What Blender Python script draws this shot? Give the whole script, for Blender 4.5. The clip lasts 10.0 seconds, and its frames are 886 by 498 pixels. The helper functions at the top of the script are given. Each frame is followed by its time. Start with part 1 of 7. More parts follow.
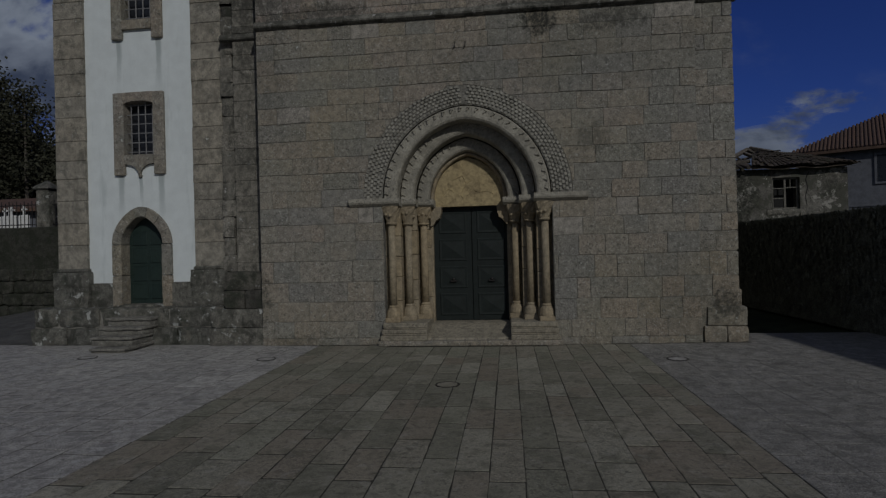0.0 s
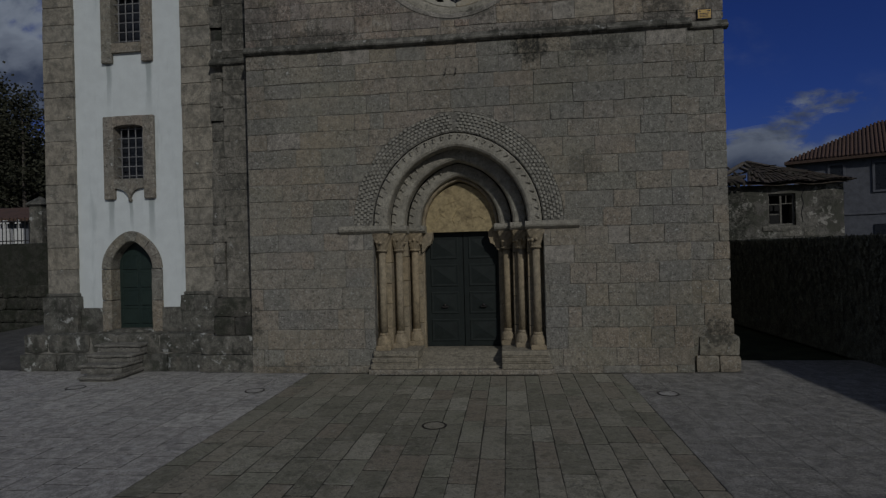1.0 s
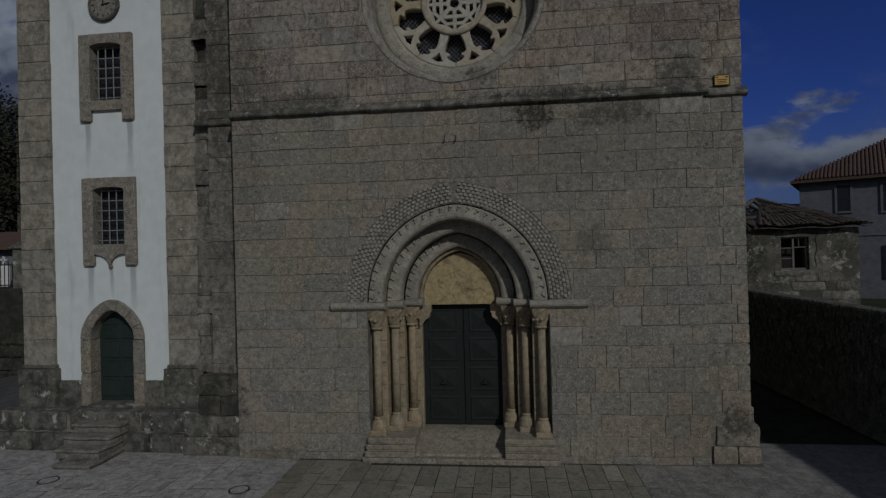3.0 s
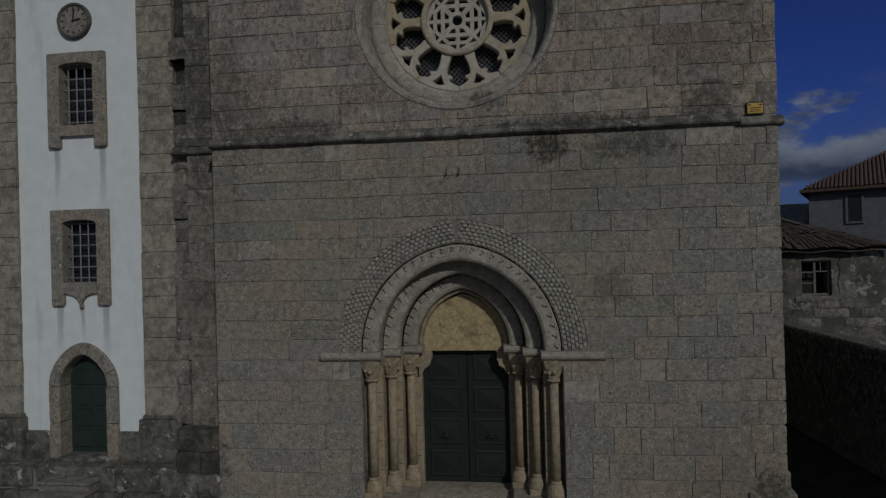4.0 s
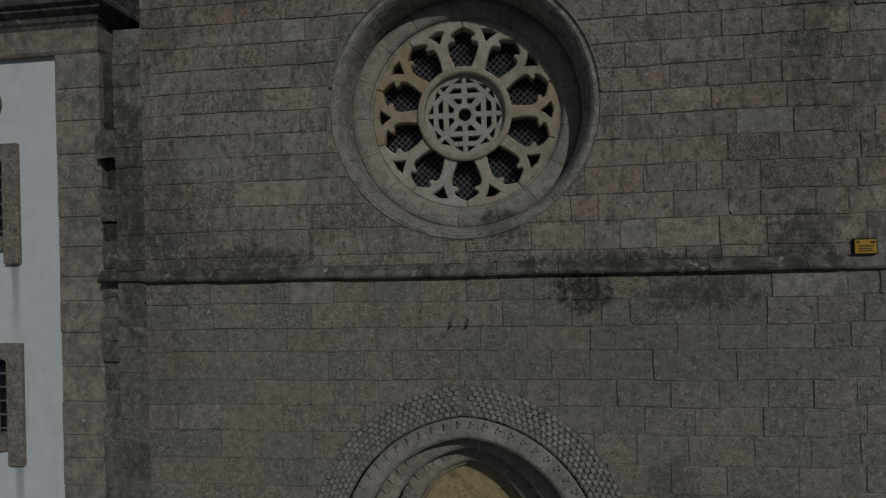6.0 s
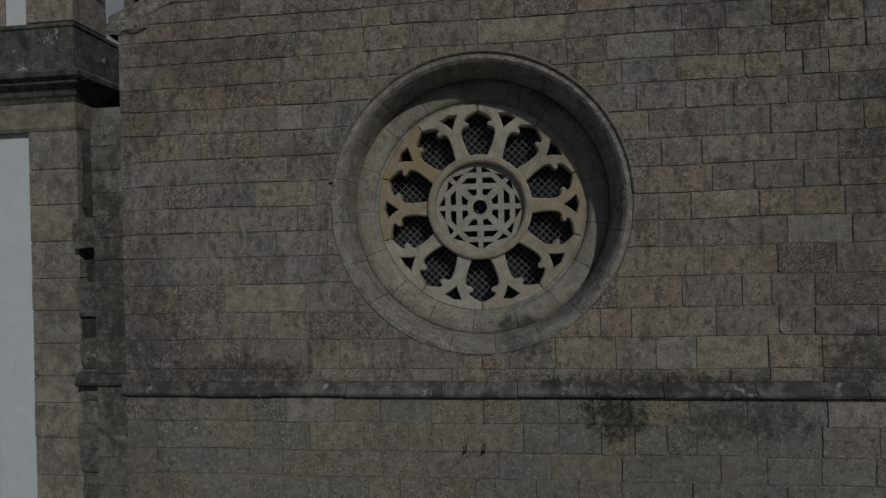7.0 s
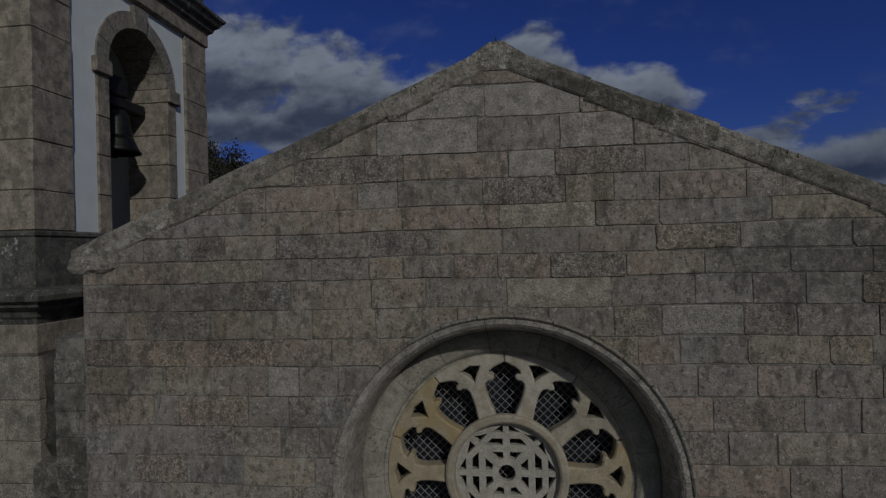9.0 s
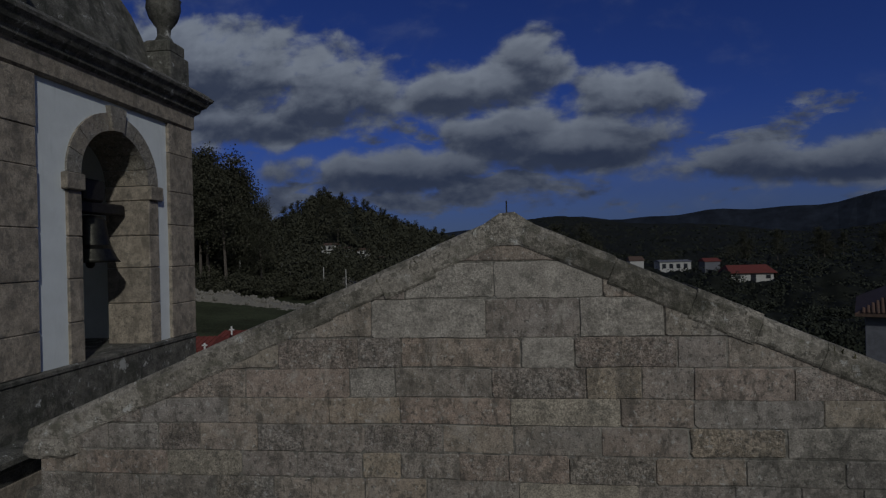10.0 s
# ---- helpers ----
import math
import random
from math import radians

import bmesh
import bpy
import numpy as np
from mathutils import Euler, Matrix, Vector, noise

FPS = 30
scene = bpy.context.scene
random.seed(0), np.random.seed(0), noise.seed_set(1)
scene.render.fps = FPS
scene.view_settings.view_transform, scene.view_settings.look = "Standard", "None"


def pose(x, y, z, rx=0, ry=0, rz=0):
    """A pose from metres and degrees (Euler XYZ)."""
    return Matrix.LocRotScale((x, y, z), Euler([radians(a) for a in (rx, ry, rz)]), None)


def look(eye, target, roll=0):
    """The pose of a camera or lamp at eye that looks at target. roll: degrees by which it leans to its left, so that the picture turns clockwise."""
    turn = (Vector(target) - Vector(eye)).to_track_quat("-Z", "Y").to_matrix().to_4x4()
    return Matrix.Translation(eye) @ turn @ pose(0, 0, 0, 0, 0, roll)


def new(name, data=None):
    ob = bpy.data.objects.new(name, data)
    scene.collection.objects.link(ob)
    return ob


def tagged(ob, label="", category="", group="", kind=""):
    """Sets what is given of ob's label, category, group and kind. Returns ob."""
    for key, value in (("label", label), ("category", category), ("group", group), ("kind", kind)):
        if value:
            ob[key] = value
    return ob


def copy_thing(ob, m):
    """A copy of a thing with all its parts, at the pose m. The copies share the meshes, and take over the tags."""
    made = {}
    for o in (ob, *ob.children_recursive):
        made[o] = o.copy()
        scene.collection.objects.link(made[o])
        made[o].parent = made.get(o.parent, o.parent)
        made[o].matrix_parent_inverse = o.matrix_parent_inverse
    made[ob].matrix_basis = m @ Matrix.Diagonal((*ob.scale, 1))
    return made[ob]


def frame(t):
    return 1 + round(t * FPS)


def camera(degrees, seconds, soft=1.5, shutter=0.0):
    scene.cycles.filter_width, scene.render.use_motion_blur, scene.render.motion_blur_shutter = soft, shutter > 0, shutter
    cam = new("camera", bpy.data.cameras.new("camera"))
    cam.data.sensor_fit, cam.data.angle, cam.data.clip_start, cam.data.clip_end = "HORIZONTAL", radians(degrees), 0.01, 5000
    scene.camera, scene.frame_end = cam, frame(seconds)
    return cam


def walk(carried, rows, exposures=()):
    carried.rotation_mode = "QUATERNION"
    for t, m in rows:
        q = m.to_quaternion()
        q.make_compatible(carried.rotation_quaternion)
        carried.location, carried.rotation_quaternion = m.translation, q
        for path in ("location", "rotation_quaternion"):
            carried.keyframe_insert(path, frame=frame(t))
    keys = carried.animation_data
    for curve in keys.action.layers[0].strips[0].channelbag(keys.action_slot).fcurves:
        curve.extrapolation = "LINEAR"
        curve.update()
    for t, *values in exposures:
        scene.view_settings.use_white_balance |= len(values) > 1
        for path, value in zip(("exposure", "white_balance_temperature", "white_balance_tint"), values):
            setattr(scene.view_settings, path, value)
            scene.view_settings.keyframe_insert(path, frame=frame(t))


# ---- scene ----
# Church front with bell tower, seen from a drone that climbs and closes in. x right, y into the church, z up.
cam = camera(76.42, 10.0, soft=1.3)
YAW, PITCH, ROLL = 6.633, 0.186, -1.482
AHEAD = Vector((-math.sin(radians(YAW)), math.cos(radians(YAW)), math.sin(radians(PITCH))))
PATH = [
    (0.0, 0.822, -10.834, 1.822),
    (0.5, 0.951, -10.761, 2.071),
    (1.0, 1.006, -10.745, 2.355),
    (1.5, 0.997, -10.761, 2.720),
    (2.0, 1.001, -10.681, 3.075),
    (2.5, 1.012, -10.419, 3.446),
    (4.0, 0.857, -9.088, 4.516),
    (4.5, 0.821, -8.515, 4.977),
    (5.0, 0.783, -7.963, 5.451),
    (5.5, 0.709, -7.381, 6.055),
    (7.0, 0.412, -6.191, 7.960),
    (7.5, 0.323, -5.927, 8.654),
    (8.0, 0.252, -5.696, 9.300),
    (8.5, 0.188, -5.445, 10.045),
    (9.0, 0.160, -5.237, 10.759),
    (9.5, 0.136, -4.957, 11.561),
    (10.0, 0.098, -4.610, 12.388),
]
walk(cam, [(t, look((x, y, z), Vector((x, y, z)) + AHEAD, ROLL)) for t, x, y, z in PATH],
     exposures=[(0.0, -1.18), (2.5, -1.16), (4.0, -1.08), (4.5, -1.11), (5.5, -1.19), (8.0, -1.11), (10.0, -1.08)])

# ---------------------------------------------------------------- light
SUN_AZ, SUN_EL = 30.0, 30.5     # degrees to the right of the church's axis, and above the ground
sun_dir = Vector((math.sin(radians(SUN_AZ)) * math.cos(radians(SUN_EL)),
                  -math.cos(radians(SUN_AZ)) * math.cos(radians(SUN_EL)), math.sin(radians(SUN_EL))))
sun = new("sun", bpy.data.lights.new("sun", "SUN"))
sun.data.energy, sun.data.angle, sun.data.color = 2.47, radians(1.6), (0.975, 0.965, 0.925)
sun.matrix_world = look(sun_dir * 60, (0, 0, 0))


class Nodes:
    """Short hand for building a node tree."""

    def __init__(self, tree, fresh=True):
        self.t = tree
        if fresh:
            tree.nodes.clear()

    def add(self, kind):
        return self.t.nodes.new(kind)

    def put(self, sock, v):
        if isinstance(v, bpy.types.NodeSocket):
            self.t.links.new(v, sock)
        elif v is not None:
            sock.default_value = v

    def math(self, op, a, b=None, c=None, clamp=False):
        n = self.add("ShaderNodeMath")
        n.operation, n.use_clamp = op, clamp
        for s, v in zip(n.inputs, (a, b, c)):
            self.put(s, v)
        return n.outputs[0]

    def mix(self, fac, a, b, mode="MIX"):
        n = self.add("ShaderNodeMix")
        n.data_type, n.blend_type = "RGBA", mode
        self.put(n.inputs[0], fac)
        for s, v in ((n.inputs[6], a), (n.inputs[7], b)):
            self.put(s, (*v, 1.0) if isinstance(v, tuple) and len(v) == 3 else v)
        return n.outputs[2]

    def step(self, v, lo, hi, a=0.0, b=1.0):
        n = self.add("ShaderNodeMapRange")
        n.interpolation_type = "SMOOTHSTEP"
        for s, x in zip(n.inputs, (v, lo, hi, a, b)):
            self.put(s, x)
        return n.outputs[0]

    def noise(self, vec, scale, detail=4.0, rough=0.55, dist=0.0):
        n = self.add("ShaderNodeTexNoise")
        self.put(n.inputs["Vector"], vec)
        for k, v in (("Scale", scale), ("Detail", detail), ("Roughness", rough), ("Distortion", dist)):
            n.inputs[k].default_value = v
        return n.outputs["Fac"]

    def scaled(self, vec, s):
        n = self.add("ShaderNodeMapping")
        self.put(n.inputs["Vector"], vec)
        n.inputs["Scale"].default_value = s
        return n.outputs[0]


def build_sky():
    world = bpy.data.worlds.new("sky")
    scene.world = world
    world.use_nodes = True
    n = Nodes(world.node_tree)
    sky = n.add("ShaderNodeTexSky")
    sky.sky_type, sky.sun_disc = "NISHITA", False
    sky.sun_elevation, sky.sun_rotation = radians(SUN_EL), radians(180 - SUN_AZ)
    sky.air_density, sky.dust_density, sky.ozone_density = 0.8, 0.2, 3.5
    way = n.add("ShaderNodeTexCoord").outputs["Generated"]
    sep = n.add("ShaderNodeSeparateXYZ")
    n.put(sep.inputs[0], way)
    deep = n.math("MAXIMUM", n.math("ABSOLUTE", sep.outputs[1]), 0.08)
    u, v = n.math("DIVIDE", sep.outputs[0], deep), n.math("DIVIDE", sep.outputs[2], deep)

    # cumulus clouds: centre and half size on the sky, in tangents
    clouds = [(-0.47, 0.345, 0.20, 0.085), (-0.32, 0.30, 0.16, 0.07), (-0.60, 0.36, 0.14, 0.10), (-0.43, 0.255, 0.23, 0.055),
              (-0.06, 0.28, 0.14, 0.055), (0.05, 0.325, 0.065, 0.06), (0.00, 0.205, 0.13, 0.05), (0.09, 0.165, 0.16, 0.04),
              (0.21, 0.245, 0.10, 0.07), (0.18, 0.185, 0.15, 0.05), (0.54, 0.135, 0.28, 0.04), (-0.22, 0.145, 0.20, 0.045),
              (-0.98, 0.38, 0.32, 0.15)]
    field = height = None
    for x, z, a, b in clouds:
        du = n.math("DIVIDE", n.math("SUBTRACT", u, x), a)
        dv = n.math("DIVIDE", n.math("SUBTRACT", v, z), b)
        one = n.math("SUBTRACT", 1.0, n.math("MULTIPLY_ADD", du, du, n.math("MULTIPLY", dv, dv)))
        field = one if field is None else n.math("SMOOTH_MAX", field, one, 0.35)
        up = n.math("MULTIPLY", n.math("MAXIMUM", one, 0.0), dv)
        height = up if height is None else n.math("ADD", height, up)
    plane = n.add("ShaderNodeCombineXYZ")
    n.put(plane.inputs[0], u), n.put(plane.inputs[1], n.math("MULTIPLY", v, 1.5)), n.put(plane.inputs[2], sep.outputs[1])
    lower = n.add("ShaderNodeVectorMath")
    lower.operation = "ADD"
    n.put(lower.inputs[0], plane.outputs[0])
    lower.inputs[1].default_value = (0.0, 0.028, 0.0)
    puff = n.noise(plane.outputs[0], 11.0, 7.0, 0.54, 0.15)
    above = n.noise(lower.outputs[0], 11.0, 7.0, 0.54, 0.15)
    big = n.noise(plane.outputs[0], 2.6, 3.0)
    body = n.math("ADD", n.math("MULTIPLY", n.math("MAXIMUM", field, -2.0), 0.8), n.math("MULTIPLY_ADD", puff, 2.7, -1.28))
    # broken rows of small cloud towards the horizon
    flat = n.add("ShaderNodeCombineXYZ")
    n.put(flat.inputs[0], u), n.put(flat.inputs[1], n.math("MULTIPLY", v, 2.6)), n.put(flat.inputs[2], sep.outputs[1])
    rows = n.math("MULTIPLY_ADD", n.noise(flat.outputs[0], 5.5, 6.0, 0.58, 0.2), 6.0, -2.72)
    rows = n.math("SUBTRACT", rows, n.math("MULTIPLY", n.math("ABSOLUTE", n.math("SUBTRACT", v, 0.13)), 9.0))
    body = n.math("MAXIMUM", body, rows)
    cover = n.step(body, -0.25, 0.5)
    # thin veils in view, broken cloud over the rest of the sky
    veil = n.math("MULTIPLY_ADD", big, 0.6, n.math("MULTIPLY", puff, 0.4))
    wisps = n.math("MULTIPLY", n.step(veil, 0.47, 0.72), 0.25)
    rear = n.math("MULTIPLY", n.step(n.math("MULTIPLY", sep.outputs[1], -1.0), -0.25, 0.25), n.step(veil, 0.35, 0.49))
    cover = n.math("MAXIMUM", cover, n.math("MAXIMUM", wisps, rear))
    lit = n.step(n.math("ADD", n.math("MULTIPLY", n.math("SUBTRACT", puff, above), 0.65), n.math("MULTIPLY", height, 0.42)), -0.17, 0.18)
    thick = n.step(body, 0.3, 1.1)
    shade = n.math("MULTIPLY", n.math("SUBTRACT", 1.0, n.math("MULTIPLY", thick, 0.35)), n.math("MULTIPLY_ADD", lit, 0.85, 0.15))
    shade = n.math("MULTIPLY", shade, n.step(v, 0.03, 0.32, 0.42, 1.0))
    white = n.mix(shade, (0.185, 0.30, 0.68), (2.2, 2.55, 3.2))
    blue = n.mix(1.0, sky.outputs[0], (0.13, 0.19, 0.47), "MULTIPLY")
    low = n.step(sep.outputs[2], 0.0, 0.24)
    blue = n.mix(low, n.mix(0.7, blue, (0.52, 0.72, 1.15)), blue)
    colour = n.mix(cover, blue, white)
    back = n.add("ShaderNodeBackground")
    n.put(back.inputs[0], colour)
    back.inputs[1].default_value = 0.15
    out = n.add("ShaderNodeOutputWorld")
    n.put(out.inputs[0], back.outputs[0])


build_sky()


# ---------------------------------------------------------------- materials
PITS = ((0.06, 0.057, 0.051), 30.0, 0.55, 0.61, 0.5)


def material(name, tones, rough=0.85, grain=(70.0, 0.25), patch=(1.6, 0.35), stains=(), bump=0.3, metal=0.0,
             islands=False, spread=0.6, streak=None, bump_scale=45.0, tint=None, speckle=0.0, runs=(), granular=None):
    """A weathered surface. tones: colours between which each piece and patch varies; stains: (colour, noise scale, lo, hi, amount)."""
    m = bpy.data.materials.new(name)
    m.use_nodes = True
    n = Nodes(m.node_tree)
    geo = n.add("ShaderNodeNewGeometry")
    pos = geo.outputs["Position"]
    own = geo.outputs["Random Per Island"] if islands else n.add("ShaderNodeObjectInfo").outputs["Random"]
    ramp = n.add("ShaderNodeValToRGB")
    while len(ramp.color_ramp.elements) < len(tones):
        ramp.color_ramp.elements.new(0.5)
    for i, (e, c) in enumerate(zip(ramp.color_ramp.elements, tones)):
        e.position, e.color = i / max(1, len(tones) - 1), (*c, 1.0)
    wide = n.noise(pos, patch[0], 4.0)
    pick = n.math("ADD", n.math("MULTIPLY", own, spread), n.math("MULTIPLY", wide, 1.0 - spread))
    n.put(ramp.inputs[0], pick)
    col = ramp.outputs[0]
    mottle = n.step(n.noise(pos, patch[0] * 5, 5.0, 0.65), 0.3, 0.7, 1.0 - patch[1], 1.0 + patch[1] * 0.5)
    fine = n.step(n.noise(pos, grain[0], 3.0, 0.7), 0.3, 0.7, 1.0 - grain[1], 1.0 + grain[1])
    coarse = n.step(n.math("FRACT", n.math("MULTIPLY", own, 13.7)), 0.3, 0.9, 0.3, 1.5)      # some stones are far more pitted
    grey = n.add("ShaderNodeCombineColor")
    for s in grey.inputs:
        n.put(s, n.math("MULTIPLY", mottle, fine))
    col = n.mix(1.0, col, grey.outputs[0], "MULTIPLY")
    if tint is not None:        # slow drift of hue over the whole wall
        col = n.mix(n.math("MULTIPLY", n.step(n.noise(pos, 0.33, 3.0), 0.40, 0.62), tint[1]), col, tint[0], "MULTIPLY")
    if speckle:                 # crystals and pits of coarse granite
        grainy = n.step(n.noise(pos, 42.0, 2.0, 0.8), 0.36, 0.62, 1.0 - speckle, 1.0 + speckle)
        dots = n.add("ShaderNodeCombineColor")
        for k in dots.inputs:
            n.put(k, grainy)
        col = n.mix(1.0, col, dots.outputs[0], "MULTIPLY")
    rugged = None
    if granular is not None:    # coarse crystals, far stronger on some stones than on others
        rugged = n.step(n.math("FRACT", n.math("MULTIPLY", own, 7.31)), 0.5, 0.95, granular[0], granular[1])
        grit = n.step(n.noise(pos, 40.0, 4.0, 0.78), 0.34, 0.66, -1.0, 1.0)
        gains = n.add("ShaderNodeCombineColor")
        for k in gains.inputs:
            n.put(k, n.math("MULTIPLY_ADD", grit, rugged, 1.0))
        col = n.mix(1.0, col, gains.outputs[0], "MULTIPLY")
    for c, s, lo, hi, amount in stains:
        vec = n.scaled(pos, streak) if streak else pos
        if (c, s) == PITS[:2]:
            amount = n.math("MULTIPLY", coarse, amount)
        col = n.mix(n.math("MULTIPLY", n.step(n.noise(vec, s, 9.0, 0.72), lo, hi), amount), col, c)
    for c, s, lo, hi, amount in runs:       # lichen drawn out by running water
        col = n.mix(n.math("MULTIPLY", n.step(n.noise(n.scaled(pos, (1.0, 1.0, 0.5)), s, 8.0, 0.66, 0.3), lo, hi), amount), col, c)
    b = n.add("ShaderNodeBsdfPrincipled")
    n.put(b.inputs["Base Color"], col)
    n.put(b.inputs["Roughness"], n.step(wide, 0.2, 0.8, max(0.05, rough - 0.1), min(1.0, rough + 0.08)))
    b.inputs["Metallic"].default_value = metal
    b.inputs["Specular IOR Level"].default_value = 0.35
    if bump:
        bp = n.add("ShaderNodeBump")
        bp.inputs["Strength"].default_value, bp.inputs["Distance"].default_value = bump, 0.02
        n.put(bp.inputs["Height"], n.math("ADD", n.noise(pos, bump_scale, 5.0, 0.7), n.math("MULTIPLY", n.noise(pos, 7.0, 3.0), 1.5)))
        if rugged is not None:
            n.put(bp.inputs["Strength"], n.math("MULTIPLY_ADD", rugged, 1.3, bump * 0.6))
        n.put(b.inputs["Normal"], bp.outputs[0])
    out = n.add("ShaderNodeOutputMaterial")
    n.put(out.inputs[0], b.outputs[0])
    return m


LICHEN = ((0.09, 0.089, 0.078), 6.0, 0.53, 0.59, 0.5)
PALE_LICHEN = ((0.45, 0.45, 0.42), 22.0, 0.57, 0.61, 0.6)
DOTS = ((0.06, 0.056, 0.05), 17.0, 0.575, 0.605, 0.7)
SPECKS = ((0.52, 0.53, 0.50), 6.0, 0.655, 0.68, 0.8)
GRANITE = material("weathered_granite", [(0.168, 0.161, 0.140), (0.26, 0.243, 0.205), (0.272, 0.235, 0.192), (0.212, 0.207, 0.184), (0.265, 0.234, 0.187), (0.225, 0.22, 0.190), (0.218, 0.21, 0.190), (0.33, 0.308, 0.26)],
                   0.9, (90.0, 0.25), (1.8, 0.28), [(LICHEN[0], 6.0, 0.54, 0.62, 0.4), PALE_LICHEN, PITS, DOTS, SPECKS], 0.6, spread=0.78, runs=[((0.10, 0.097, 0.086), 5.0, 0.56, 0.66, 0.25)], tint=((1.02, 1.0, 0.93), 1.0), granular=(0.10, 0.32))
GRANITE_HIGH = material("lichened_granite", [(0.158, 0.143, 0.127), (0.285, 0.255, 0.214), (0.305, 0.248, 0.208), (0.236, 0.222, 0.20), (0.32, 0.275, 0.212), (0.258, 0.220, 0.19), (0.25, 0.23, 0.208), (0.268, 0.248, 0.216), (0.37, 0.342, 0.298)],
                        0.92, (90.0, 0.22), (1.8, 0.28), [((0.40, 0.38, 0.345), 2.6, 0.54, 0.66, 0.35), PALE_LICHEN, PITS, DOTS, SPECKS], 0.6, spread=0.76, tint=((0.985, 0.945, 0.90), 1.0), granular=(0.11, 0.50),
                        runs=[((0.085, 0.078, 0.066), 4.5, 0.53, 0.61, 0.5), ((0.07, 0.065, 0.055), 13.0, 0.55, 0.60, 0.55), ((0.42, 0.40, 0.35), 6.0, 0.58, 0.66, 0.4)])
BELFRY_STONE = material("brown_belfry_granite", [(0.23, 0.205, 0.168), (0.31, 0.27, 0.215), (0.365, 0.32, 0.255)], 0.9, (60.0, 0.25), (1.4, 0.35), [LICHEN, PITS], 0.45,
                        runs=[((0.10, 0.092, 0.078), 4.0, 0.52, 0.62, 0.5)])
TOWER_STONE = material("squared_tower_granite", [(0.235, 0.218, 0.182), (0.295, 0.268, 0.217), (0.268, 0.25, 0.21), (0.34, 0.308, 0.25)], 0.9, (80.0, 0.25), (1.5, 0.35), [LICHEN, PITS, SPECKS], 0.5,
                       runs=[((0.10, 0.093, 0.08), 4.0, 0.54, 0.63, 0.4)], granular=(0.1, 0.3))
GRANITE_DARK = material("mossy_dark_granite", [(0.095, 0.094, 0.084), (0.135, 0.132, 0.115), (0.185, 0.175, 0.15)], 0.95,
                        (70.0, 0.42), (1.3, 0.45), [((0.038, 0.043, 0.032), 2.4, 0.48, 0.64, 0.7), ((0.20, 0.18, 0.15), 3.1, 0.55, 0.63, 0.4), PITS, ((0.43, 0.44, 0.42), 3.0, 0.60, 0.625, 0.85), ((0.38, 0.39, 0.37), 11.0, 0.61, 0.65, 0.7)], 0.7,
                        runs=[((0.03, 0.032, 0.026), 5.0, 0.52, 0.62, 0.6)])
COPING_STONE = material("mossy_coping_granite", [(0.23, 0.212, 0.18), (0.30, 0.275, 0.232), (0.38, 0.355, 0.305)], 0.95, (60.0, 0.25), (2.2, 0.4),
                        [((0.42, 0.41, 0.37), 2.0, 0.54, 0.64, 0.5), ((0.085, 0.083, 0.06), 5.0, 0.51, 0.58, 0.65), ((0.06, 0.056, 0.046), 11.0, 0.53, 0.58, 0.7), ((0.48, 0.48, 0.45), 8.0, 0.60, 0.63, 0.8)], 0.8, granular=(0.15, 0.45))
MOTTLED = material("black_mottled_granite", [(0.16, 0.153, 0.132), (0.22, 0.205, 0.172), (0.275, 0.258, 0.222)], 0.9, (60.0, 0.3), (1.4, 0.4),
                   [PITS, ((0.42, 0.42, 0.40), 5.0, 0.61, 0.64, 0.8)], 0.6, spread=0.7, granular=(0.1, 0.4), runs=[((0.045, 0.045, 0.038), 4.5, 0.51, 0.60, 0.5)])
STRING_STONE = material("lichened_string_course", [(0.145, 0.141, 0.122), (0.18, 0.172, 0.148), (0.215, 0.205, 0.175)], 0.95, (70.0, 0.3), (1.5, 0.4),
                        [((0.045, 0.045, 0.036), 3.2, 0.47, 0.57, 0.75), PITS, ((0.42, 0.42, 0.40), 6.0, 0.60, 0.64, 0.7)], 0.6, granular=(0.1, 0.3))
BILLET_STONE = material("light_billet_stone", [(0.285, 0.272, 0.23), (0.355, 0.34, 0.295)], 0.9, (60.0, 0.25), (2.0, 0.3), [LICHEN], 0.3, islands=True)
PALE_GRANITE = material("pale_granite", [(0.29, 0.268, 0.232), (0.335, 0.312, 0.272)], 0.9, (75.0, 0.3), (1.5, 0.3), [LICHEN, PITS], 0.6, granular=(0.1, 0.3))
OCHRE_GRANITE = material("ochre_granite", [(0.31, 0.277, 0.22), (0.345, 0.312, 0.252)], 0.9, (75.0, 0.4), (1.5, 0.35), [LICHEN, PITS], 0.6, granular=(0.1, 0.3))
STEP_STONE = material("worn_step_granite", [(0.14, 0.135, 0.12), (0.19, 0.182, 0.16), (0.225, 0.215, 0.19)], 0.9, (60.0, 0.35), (1.5, 0.4),
                      [((0.05, 0.052, 0.042), 3.0, 0.53, 0.61, 0.6), PITS, ((0.40, 0.40, 0.38), 7.0, 0.60, 0.64, 0.6)], 0.6)
DAMP_AND_SHADE_STONE = material("damp_and_gap_shade_granite", [(0.05, 0.048, 0.042), (0.08, 0.076, 0.066), (0.115, 0.108, 0.09)], 0.9,
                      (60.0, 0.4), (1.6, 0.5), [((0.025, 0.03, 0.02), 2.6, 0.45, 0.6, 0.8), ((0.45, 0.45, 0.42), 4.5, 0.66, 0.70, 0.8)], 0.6)
